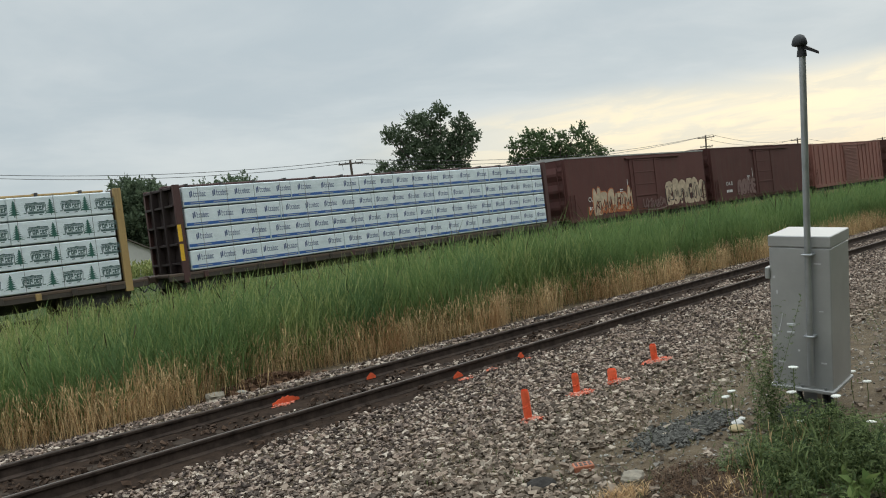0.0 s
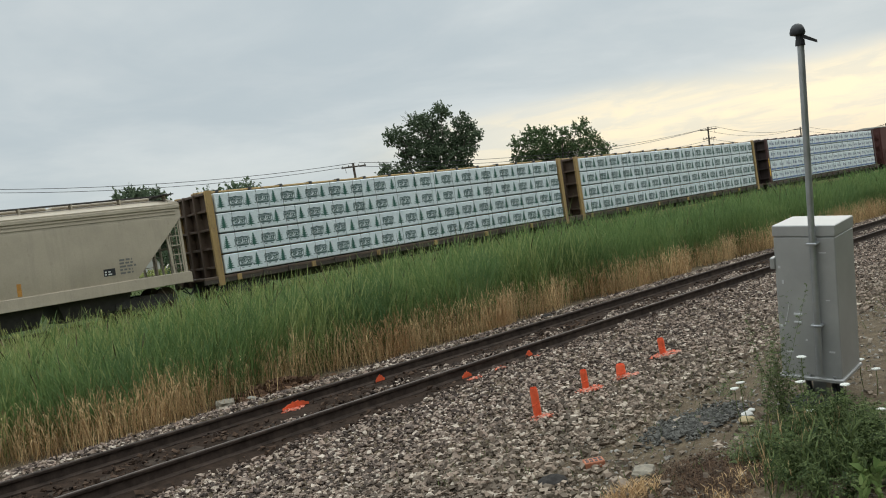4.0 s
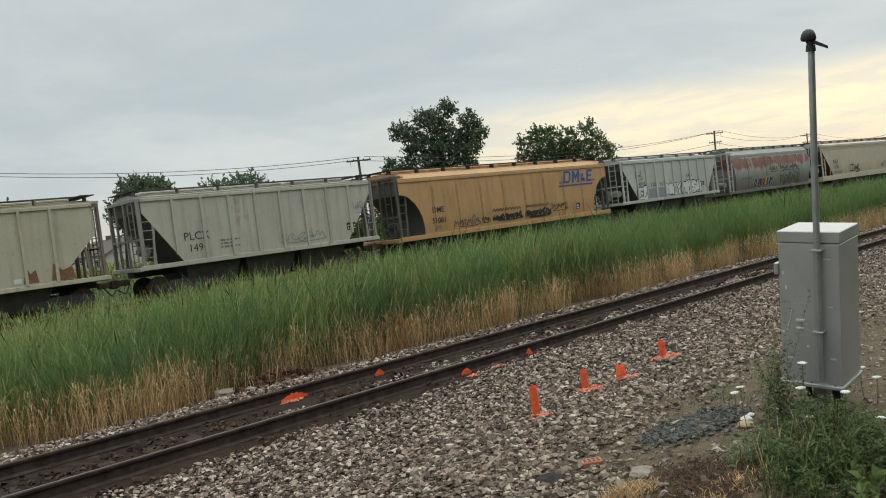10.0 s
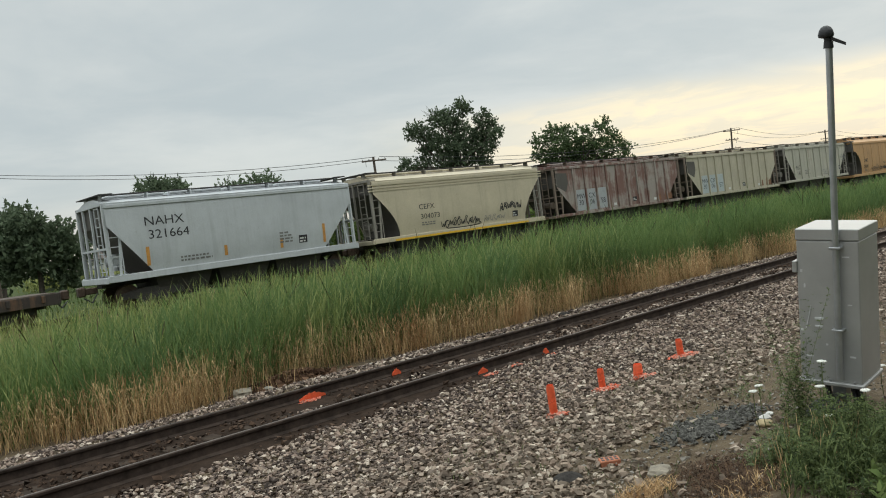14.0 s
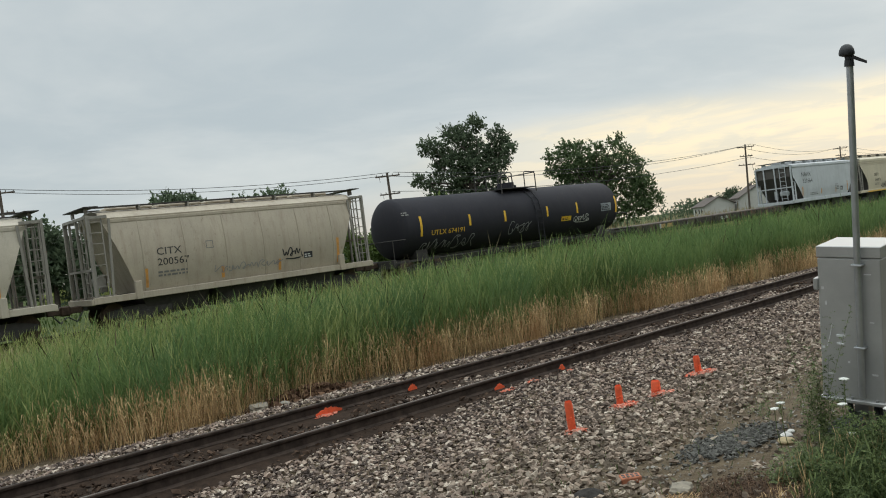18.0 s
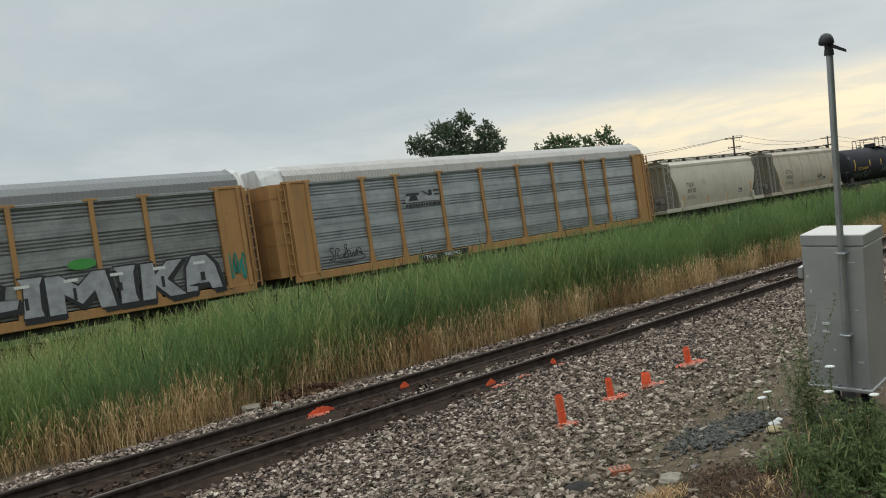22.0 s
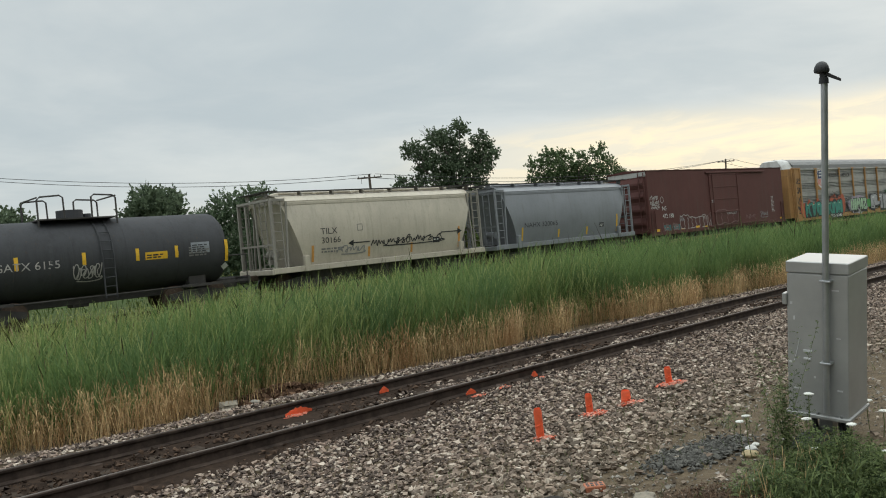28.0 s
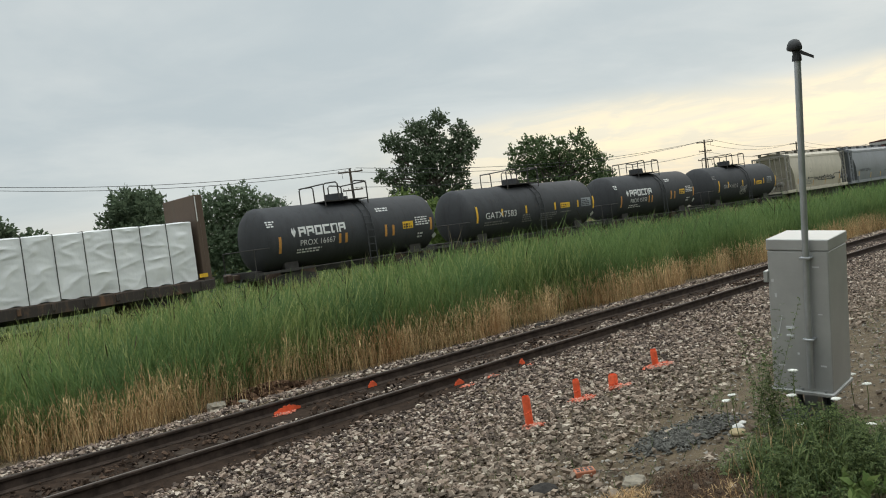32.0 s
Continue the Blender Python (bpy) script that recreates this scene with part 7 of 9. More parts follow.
# ---- lumber cars ----
WRAP = Shade("white_lumber_wrap")
n1 = WRAP.noise(2.2, 5, 0.7)
n2 = WRAP.noise(2.6, 4, 0.6, stretch=(0.7, 1, 2.2))
n3 = WRAP.noise(1.7, 4, 0.8, stretch=(1.6, 1, 1))
crease = WRAP.ramp(WRAP.math("ABSOLUTE", WRAP.math("SUBTRACT", n3, 0.5), 0.0), 0.0, 0.03)
grey = WRAP.mix(WRAP.ramp(n1, 0.3, 0.75), (0.62, 0.68, 0.70), (0.77, 0.82, 0.835))
grey = WRAP.mix(WRAP.ramp(n2, 0.55, 0.8, 0, 0.3), grey, (0.42, 0.46, 0.48))
WRAP = WRAP.done(grey, 0.34, bump=WRAP.math("ADD", WRAP.math("MULTIPLY", n2, 0.8), WRAP.math("MULTIPLY", crease, 0.05)), strength=0.6, depth=0.05)
GREEN_PRINT = plain("green_wrap_print", (0.030, 0.115, 0.088), 0.5)
DARK_PRINT = plain("dark_wrap_print", (0.075, 0.125, 0.12), 0.5)
NAVY_PRINT = plain("navy_wrap_print", (0.085, 0.11, 0.21), 0.5)
BLUE_PRINT = plain("blue_wrap_band", (0.035, 0.11, 0.33), 0.45)
MAROON = paint("dark_maroon_car_paint", (0.075, 0.030, 0.027), 0.6, 0.35)
MAROON_DEEP = paint("deep_maroon_bulkhead_paint", (0.030, 0.017, 0.016), 0.75, 0.45)
YELLOW_CAR = paint("dirty_yellow_car_paint", (0.40, 0.26, 0.10), 0.65, 0.75, 0.3, (0.12, 0.08, 0.05))
DECK_GRIME = paint("sooty_brown_deck_paint", (0.055, 0.042, 0.032), 0.75, 0.4)
BROWN_END = paint("rusty_brown_bulkhead_paint", (0.095, 0.06, 0.04), 0.7, 0.5)


def print_mesh(name, polys, mat):
    """Flat print that several packages share."""
    me = bpy.data.meshes.new(name)
    vs, fs = [], []
    for q in polys:
        fs.append(tuple(range(len(vs), len(vs) + len(q))))
        vs += [(x, 0.0, z) for x, z in q]
    me.from_pydata(vs, [], fs)
    me.materials.append(mat)
    return me


def tree_print(h):
    """A pointed conifer of six drooping tiers."""
    out = [rect(-0.025 * h, 0.025 * h, 0.0, 0.16 * h)]
    for i in range(6):
        a, w = 0.10 + 0.145 * i, 0.42 - 0.062 * i
        out.append([(-w * h, (a - 0.02) * h), (-w * 0.55 * h, (a + 0.035) * h), (0.0, (a + 0.01) * h), (w * 0.55 * h, (a + 0.035) * h), (w * h, (a - 0.02) * h), (w * 0.28 * h, (a + 0.15) * h), (0.0, (a + 0.21) * h), (-w * 0.28 * h, (a + 0.15) * h)])
    return out


def label_print(w, h):
    """A framed badge: a barred top, a row of heavy blocks with light cores, and a tapering foot with side tabs."""
    out = [rect(0.04 * w, 0.96 * w, 0.86 * h, 0.93 * h), [(0.38 * w, 0.93 * h), (0.62 * w, 0.93 * h), (0.50 * w, 1.0 * h)], rect(0.0, w, 0.76 * h, 0.80 * h), rect(0.06 * w, 0.94 * w, 0.815 * h, 0.845 * h)]
    out += [[(0.0, 0.76 * h), (0.03 * w, 0.76 * h), (0.07 * w, 0.24 * h), (0.04 * w, 0.24 * h)], [(w, 0.76 * h), (0.97 * w, 0.76 * h), (0.93 * w, 0.24 * h), (0.96 * w, 0.24 * h)]]
    for i in range(6):
        x0, x1 = (0.06 + 0.148 * i) * w, (0.06 + 0.148 * i + 0.132) * w
        t = 0.046 * w
        z0, z1 = (0.34 + 0.02 * math.sin(i * 2.0)) * h, (0.70 + 0.02 * math.sin(i * 1.3)) * h
        cells = (rect(x0, x0 + t, z0, z1), rect(x0 + t, x1, z1 - 0.11 * h, z1), rect(x0 + t, x1, z0, z0 + 0.11 * h), rect(x1 - t, x1, z0 + 0.11 * h, z1 - 0.11 * h), rect(x0 + t, x1 - t, 0.5 * h, 0.57 * h))
        skip = ((2, 3), (4,), (2,), (0, 3), (3,), (2, 3))[i]
        out += [q for k, q in enumerate(cells) if k not in skip]
    out += [rect(0.05 * w, 0.95 * w, 0.285 * h, 0.32 * h), rect(0.04 * w, 0.96 * w, 0.725 * h, 0.745 * h)]
    out += [[(0.10 * w, 0.27 * h), (0.14 * w, 0.12 * h), (0.86 * w, 0.12 * h), (0.90 * w, 0.27 * h)], rect(-0.07 * w, 0.06 * w, 0.16 * h, 0.23 * h), rect(0.94 * w, 1.07 * w, 0.16 * h, 0.23 * h), rect(0.22 * w, 0.36 * w, 0.0, 0.07 * h), rect(0.62 * w, 0.78 * w, 0.0, 0.07 * h)]
    return out


def word_print(h):
    """A small square badge and six rounded blocks for a printed word."""
    out = [rect(0.0, 0.05, 0.0, 0.28 * h), rect(0.065, 0.12, 0.05 * h, 0.34 * h)]
    k = 0.17
    for j in range(6):
        hh = (0.30 if j in (0, 3) else 0.22) * h
        out += [rect(k, k + 0.02, 0.02 * h, hh), rect(k + 0.02, k + 0.065, 0.02 * h, 0.06 * h), rect(k + 0.02, k + 0.065, 0.18 * h, 0.22 * h)]
        if j in (2, 3, 4):
            out.append(rect(k + 0.045, k + 0.065, 0.06 * h, 0.18 * h))
        k += 0.09
    return out


TIER = 0.775
TREE_PRINT = print_mesh("printed_tree", tree_print(0.72 * TIER), GREEN_PRINT)
LABEL_PRINT = print_mesh("printed_label", label_print(0.70, 0.60 * TIER), DARK_PRINT)
WORD_PRINT = print_mesh("printed_word", word_print(TIER), NAVY_PRINT)
DASH_PRINT = print_mesh("band_print", [rect(0.0, 0.6, 0.0, 0.035)], PATCH)


def put(name, mesh, parent, x, y, z):
    ob = new(name, mesh)
    ob.parent = parent
    ob.matrix_basis = pose(x, y, z)
    return ob


def lumber_car(label, middle, half, post, prints, seed):
    """A centre-beam flat car with four tiers of wrapped lumber and two bulkheads."""
    rnd = random.Random(seed)
    car = start_car("lumber_car", label, "freight car", middle)
    deck, top = 1.0, 4.35
    M().box(-half - 0.9, half + 0.9, -1.42, 1.42, deck - 0.14, deck - 0.02, 0.02).part("deck", BROWN_END, car)
    for s in (-1, 1):
        m = M()
        m.box(-half - 0.9, half + 0.9, s * 1.36 - 0.05, s * 1.36 + 0.05, deck - 0.30, deck - 0.02, 0.015)
        m.part("side_sill", DECK_GRIME, car)
        for i in range(18):
            x = -half + (i + 0.5) * 2 * half / 18
            M().box(x - 0.09, x + 0.09, s * 1.44 - 0.05, s * 1.44 + 0.05, deck - 0.28, deck - 0.04, 0.012).part("stake_pocket", post if i % 3 == 0 else DECK_GRIME, car)
    m = M()
    m.loft([[(-half * 0.7, -0.4, 0.35), (half * 0.7, -0.4, 0.35), (half * 0.7, 0.4, 0.35), (-half * 0.7, 0.4, 0.35)], [(-half, -0.6, 0.75), (half, -0.6, 0.75), (half, 0.6, 0.75), (-half, 0.6, 0.75)]])
    m.part("fish_belly_sill", UNDER, car)
    M().box(-half - 0.1, half + 0.1, -0.12, 0.12, deck, top + 0.12, 0.01).part("centre_beam", post, car)
    M().box(-half - 0.1, half + 0.1, -0.30, 0.30, top + 0.04, top + 0.11, 0.02).part("beam_top_chord", post, car)
    for i in range(14):
        x = -half + (i + 0.5) * 2 * half / 14
        M().box(x - 0.05, x + 0.05, -0.42, 0.42, top + 0.03, top + 0.15, 0.015).part("chord_bracket", UNDER, car)
    for s in (-1, 1):                       # bulkheads with a ribbed outer face
        x0, x1 = sorted((s * (half + 0.06), s * (half + 0.16)))
        bh = M().box(x0, x1, -1.42, 1.42, deck - 0.1, top + 0.02, 0.01).part("bulkhead", MAROON_DEEP if prints != "tree" else BROWN_END, car, "tall ribbed steel bulkhead")
        for y in (-1.36, 1.36):
            xa, xb = sorted((s * (half + 0.04), s * (half + 0.31)))
            M().box(xa, xb, y - 0.075, y + 0.075, deck - 0.4, top + 0.05, 0.012).part("bulkhead_post", post, bh)
        for y in (-0.5, 0.45):
            xa, xb = sorted((s * (half + 0.16), s * (half + 0.42)))
            M().box(xa, xb, y - 0.05, y + 0.05, deck, top, 0.01).part("bulkhead_rib", MAROON_DEEP if prints != "tree" else BROWN_END, bh)
        for z in (1.35, 2.1, 2.85, 3.6, 4.28):
            xa, xb = sorted((s * (half + 0.16), s * (half + 0.36)))
            M().box(xa, xb, -1.3, 1.3, z - 0.045, z + 0.045, 0.01).part("bulkhead_rib", MAROON_DEEP if prints != "tree" else BROWN_END, bh)
        if s < 0 and prints != "tree":
            drape("reflector_strip", [rect(-half - 0.34, -half - 0.18, 1.45, 2.1), rect(-half - 0.34, -half - 0.18, 2.2, 2.85)], YELLOW_MARK, car, lambda z: -1.44, 0.004)
    tier_h = (top - deck - 0.05) / 4
    for tier in range(4):
        z0 = deck + 0.03 + tier * tier_h
        z1 = z0 + tier_h - 0.05
        cuts = [-half + 0.05]
        while cuts[-1] < half - 3.0:
            cuts.append(cuts[-1] + rnd.choice((2.45, 3.66, 4.9, 4.27)))
        cuts[-1] = half - 0.05
        for x0, x1 in zip(cuts, cuts[1:]):
            for s in (-1, 1):
                y0, y1 = (-1.40 + rnd.uniform(0, 0.02), -0.15) if s < 0 else (0.15, 1.38)
                pk = M().box(x0 + 0.006, x1 - 0.006, y0, y1, z0, z1 + rnd.uniform(-0.012, 0.006), 0.03).part("lumber_package", WRAP, car, "lumber bundle in printed white wrap")
                if s > 0:
                    continue
                face = FLAT(-y0)
                h = z1 - z0
                if prints == "tree":
                    n = max(1, int(round((x1 - x0) / 1.22)))
                    for i in range(n):
                        c = x0 + (x1 - x0) * (i + 0.5) / n
                        put("printed_tree", TREE_PRINT, pk, c - 0.36, y0 - 0.004, z0 + 0.14 * h)
                        put("printed_label", LABEL_PRINT, pk, c - 0.02, y0 - 0.004, z0 + 0.17 * h)
                else:
                    drape("blue_band", [rect(x0 + 0.03, x1 - 0.03, z0 + 0.10 * h, z0 + 0.25 * h)], BLUE_PRINT, pk, face, 0.004)
                    n = max(1, int(round((x1 - x0) / 1.06)))
                    for i in range(n):
                        c = x0 + (x1 - x0) * (i + 0.3) / n
                        put("printed_word", WORD_PRINT, pk, c, y0 - 0.004, z0 + 0.46 * h)
                        put("band_print", DASH_PRINT, pk, c, y0 - 0.007, z0 + 0.155 * h)
    for i in range(int(half / 0.62)):       # tie-down cables
        x = -half + 0.7 + i * 1.24
        M().box(x - 0.005, x + 0.005, -1.415, -1.405, deck - 0.1, top - 0.02).part("tie_down_cable", GREY_PRINT, car)
    running_gear(car, half + 0.75, half - 0.9, 0.72)
    return car


lumber_car("centre-beam car stacked with blue-banded white lumber bundles", 25.66, 10.75, MAROON, "band", 71)
lumber_car("yellow centre-beam car stacked with tree-printed lumber bundles", 1.62, 10.68, YELLOW_CAR, "tree", 72)
lumber_car("yellow centre-beam car carrying tree-printed wrapped lumber", -21.7, 10.72, YELLOW_CAR, "tree", 73)

# ---- boxcars ----
BOX_RED = paint("oxide_red_boxcar_paint", (0.112, 0.043, 0.038), 0.65, 0.4)
CHALK_WHITE = plain("chalky_white_spray", (0.40, 0.38, 0.36), 0.7, 0, 0.25, 5)
BOX_DARK = paint("dark_oxide_boxcar_paint", (0.086, 0.031, 0.027), 0.65, 0.4)
BOX_BRICK = paint("brick_red_boxcar_paint", (0.22, 0.08, 0.06), 0.6, 0.3)
ROOF_ZINC = paint("weathered_zinc_roof", (0.42, 0.41, 0.39), 0.5, 0.5, 0.2, (0.2, 0.1, 0.06))


for m in (BOX_RED, BOX_DARK):
    m.node_tree.nodes["Principled BSDF"].inputs["Specular IOR Level"].default_value = 0.22


def boxcar(label, middle, half, top, mat, seed, door=(-1.7, 2.3), ribs=0, base=0.85, roof=None, panels=True):
    car = start_car("boxcar", label, "freight car", middle)
    w = 1.5
    M().box(-half, half, -w, w, base + 0.1, top - 0.12, 0.02).part("body", mat, car)
    ring = [(-w - 0.02, top - 0.14), (-w - 0.03, top - 0.07), (0, top + 0.05), (w + 0.03, top - 0.07), (w + 0.02, top - 0.14)]
    M().loft([[(x, y, z) for y, z in ring] for x in (-half - 0.04, half + 0.04)]).part("roof", roof or mat, car)
    n = int(half * 2 / 1.25)
    for i in range(n + 1):
        x = -half + 2 * half * i / n
        M().loft([[(x - 0.04, y, z + 0.015), (x + 0.04, y, z + 0.015), (x + 0.04, y, z + 0.024), (x - 0.04, y, z + 0.024)] for y, z in ((-w, top - 0.075), (0, top + 0.05), (w, top - 0.075))]).part("roof_rib", roof or mat, car)
    for s in (-1, 1):
        M().box(-half, half, s * w - 0.05, s * w + 0.05, base - 0.1, base + 0.14, 0.01).part("side_sill", mat, car)
        for i in range(4 if top > 4.8 else 3):   # corrugated ends
            z = base + 0.35 + i * (top - base - 0.8) / (4 if top > 4.8 else 3)
            hgt = (top - base - 0.8) / (4 if top > 4.8 else 3)
            m = M()
            xs = s * half
            m.loft([[(xs, -1.3, z + 0.08), (xs + s * 0.10, -1.2, z + hgt * 0.4), (xs + s * 0.10, -1.2, z + hgt * 0.55), (xs, -1.3, z + hgt * 0.9)], [(xs, 1.3, z + 0.08), (xs + s * 0.10, 1.2, z + hgt * 0.4), (xs + s * 0.10, 1.2, z + hgt * 0.55), (xs, 1.3, z + hgt * 0.9)]])
            m.part("end_corrugation", mat, car)
    # door with its rails, bars and panels
    d0, d1 = door
    dr = M().box(d0, d1, -w - 0.07, -w - 0.015, base + 0.2, top - 0.38, 0.012).part("door", mat, car)
    for z in (base + 0.12, top - 0.32):
        M().box(d0 - 0.4, d1 + (d1 - d0) * 0.9, -w - 0.12, -w + 0.02, z - 0.05, z + 0.05, 0.01).part("door_track", mat, car)
    if ribs:
        for i in range(22):
            z = base + 0.35 + i * (top - base - 0.9) / 22
            M().box(d0 + 0.06, d1 - 0.06, -w - 0.13, -w - 0.09, z, z + 0.06, 0.01).part("door_corrugation", mat, dr)
    else:
        for i in range(4):
            z = base + 0.3 + i * (top - base - 0.7) / 4
            M().box(d0 + 0.08, d1 - 0.08, -w - 0.09, -w - 0.06, z + (top - base - 0.7) / 4 - 0.1, z + (top - base - 0.7) / 4 - 0.04, 0.01).part("door_rib", mat, dr)
        for x in (d0 + 0.35, d1 - 0.35):
            M().cyl((x, -w - 0.095, base + 0.1), (x, -w - 0.095, top - 0.4), 0.022, 6).part("lock_bar", mat, dr)
        M().box(d0 + 0.3, d1 - 0.3, -w - 0.115, -w - 0.065, base + 1.0, base + 1.1, 0.01).part("door_handle", mat, dr)
    if ribs:
        k = ribs
        for side_x in (-1, 1):
            for i in range(k):
                a, b = (d0, -half) if side_x < 0 else (d1, half)
                x = a + (b - a) * (i + 0.6) / k
                M().box(x - 0.06, x + 0.06, -w - 0.06, -w + 0.01, base + 0.12, top - 0.2, 0.02).part("side_post", mat, car)
    elif panels:
        for i in range(7):
            for a, b in ((d0, -half), (d1 + 0.0, half)):
                x = a + (b - a) * (i + 0.5) / 7
                M().box(x - 0.02, x + 0.02, -w - 0.012, -w + 0.01, base + 0.15, top - 0.18).part("panel_seam", mat, car)
    for s in (-1, 1):
        xa = s * (half - 0.55)
        ladder(car, min(xa, xa + s * 0.4), max(xa, xa + s * 0.4), -w - 0.05, base, base + 1.5, mat, 4)
        ladder(car, -1.35, -0.95, s * (half + 0.12), base, top - 0.2, mat, 9, name="end_ladder", axis="y")
        M().tube([(s * (half - 0.15), -w + 0.02, base - 0.05), (s * (half - 0.15), -w + 0.02, 0.45), (s * (half - 0.55), -w + 0.02, 0.45), (s * (half - 0.55), -w + 0.02, base - 0.05)], 0.02).part("stirrup_step", mat, car)
    # Frame block widened and kept black to carry the shade below the sill.
    M().box(-half + 3.4, half - 3.4, -1.1, 1.1, 0.40, base, 0.03).part("underframe", UNDER, car)
    running_gear(car, half + 0.1, half - 1.9, 0.8)
    return car, FLAT(w), random.Random(seed)


for mid, half, top, mat, lab, seed in ((97.6, 7.9, 4.65, BOX_DARK, "dark oxide-red boxcar ahead in the train", 80), (79.85, 7.9, 4.6, BOX_BRICK, "brick-red boxcar with ribbed sides and corrugated door", 81),
                                       (62.6, 7.65, 4.72, BOX_DARK, "dark oxide-red boxcar with pale graffiti", 82), (46.1, 7.75, 4.62, BOX_RED, "dark red boxcar with cream and rust graffiti", 83)):
    car, side, rnd = boxcar(lab, mid, half, top, mat, seed, (-1.4, 1.7), 7 if seed == 81 else 0, roof=ROOF_ZINC if seed == 83 else None, panels=False)
    if seed in (82, 83):
        lettering("OA R" if seed == 83 else "OA R", -5.9, 1.85, 0.3, WHITE_PAINT, car, side)
        bars(-5.9, 1.35, 1.2, 0.35, 1, WHITE_PAINT, car, side, rnd)
        bars(-2.6, 1.8, 0.5, 0.7, 5, WHITE_PAINT, car, side, rnd)
        drape("white_stripe", [rect(-1.75, -1.7, 2.2, 3.0)], WHITE_PAINT, car, side)
    if seed == 83:
        mural(-5.4, 0.95, 4.9, 1.55, 7, CREAM_SPRAY, RUSTY_SPRAY, car, side, 84, None, tall=0.3)
        mural(2.5, 0.98, 5.1, 1.75, 6, CREAM_SPRAY, BOX_DARK, car, side, 85, None, tall=0.12)
        scrawl(2.3, 1.2, 5.4, 1.3, 9, TAG_BLACK, car, side, 185, 0.05, 0.034)
        scrawl(-6.0, 0.95, 6.0, 0.6, 10, RUSTY_SPRAY, car, side, 86, 0.11)
        scrawl(-5.3, 1.15, 4.6, 1.2, 9, BOX_DARK, car, side, 186, 0.06, 0.034)
        scrawl(-5.0, 1.0, 4.4, 0.7, 8, RUSTY_SPRAY, car, side, 187, 0.07, 0.038)
        scrawl(-0.4, 1.0, 2.6, 0.8, 7, CHALK, car, side, 87, 0.08, 0.13)
    if seed == 82:
        mural(-4.3, 1.0, 2.9, 1.3, 4, CHALK, BOX_DARK, car, side, 88, None)
car, side, rnd = boxcar("tall maroon boxcar with white numbers and faint chalky graffiti", -290.58, 8.99, 5.0, BOX_RED, 89, (-1.7, 2.35), 0, roof=BOX_DARK, panels=False)
M().box(-9.01, -8.97, -1.45, 1.45, 4.55, 4.9, 0.01).part("end_cap", ROOF_ZINC, car, "pale weathered end of the roof")
lettering("NS", -7.55, 2.32, 0.28, WHITE_PAINT, car, side)
lettering("472 188", -7.55, 1.82, 0.28, WHITE_PAINT, car, side)
for k in range(3):
    scrawl(-8.88 + 0.06 * k, 3.02 - 0.30 * k, 0.95, 0.3, 5, CHALK_WHITE, car, side, 90 + k, 0.040)
drape("spray_ring", stroke([(-7.5 + 0.17 * math.cos(a), 3.0 + 0.2 * math.sin(a)) for a in (k * 0.4 for k in range(17))], 0.04), CHALK_WHITE, car, side, 0.012)
TEAL_PATCH = plain("teal_stencil_patch", (0.035, 0.13, 0.13), 0.6, 0, 0.2, 5)
for x in (-7.5, -6.45):
    drape("teal_patch", [rect(x, x + 0.8, 0.92, 1.36)], TEAL_PATCH, car, side, 0.008)
    bars(x + 0.08, 1.0, 0.62, 0.3, 2, TAG_GREY, car, side, rnd, lift=0.012)
    scrawl(x - 0.1, 1.1, 0.7, 0.55, 2, CHALK, car, side, int(-x * 10), 0.06, 0.016)
outline_piece(-5.6, 0.92, 3.3, 1.05, 7, CHALK_WHITE, car, side, 95, 0.045)
scrawl(-5.6, 1.5, 0.45, 0.35, 3, TAG_GREY, car, side, 96, 0.035)
scrawl(-2.6, 0.95, 1.6, 1.5, 3, CHALK, car, side, 97, 0.10)
scrawl(-2.2, 0.95, 1.1, 1.2, 2, CHALK_WHITE, car, side, 197, 0.04)
outline_piece(-1.2, 1.0, 3.0, 1.1, 4, CHALK, car, side, 193, 0.06, 0.10)
scrawl(3.0, 1.2, 1.5, 0.5, 4, CHALK, car, side, 98, 0.04)
scrawl(5.1, 1.3, 1.2, 0.5, 4, TAG_GREY, car, side, 94, 0.04)
bars(-2.75, 1.55, 0.7, 0.2, 3, CHALK_WHITE, car, side, rnd)
bars(-1.6, 2.6, 0.4, 0.2, 3, CHALK_WHITE, car, FLAT(1.58), rnd)
bars(0.3, 1.7, 1.5, 0.16, 2, CHALK_WHITE, car, FLAT(1.58), rnd)
bars(7.0, 1.6, 0.45, 1.2, 12, CHALK_WHITE, car, side, rnd)
drape("yellow_patch", [rect(-8.35, -8.0, 0.98, 1.15), rect(8.2, 8.5, 0.95, 1.12), rect(-2.6, -2.3, 0.92, 1.05), rect(-3.75, -3.3, 0.98, 1.12), rect(-5.6, -5.2, 0.92, 1.02)], YELLOW_MARK, car, side, 0.016)

# ---- auto racks ----
RACK_GOLD = paint("rack_yellow_paint", (0.40, 0.205, 0.070), 0.65, 0.6)


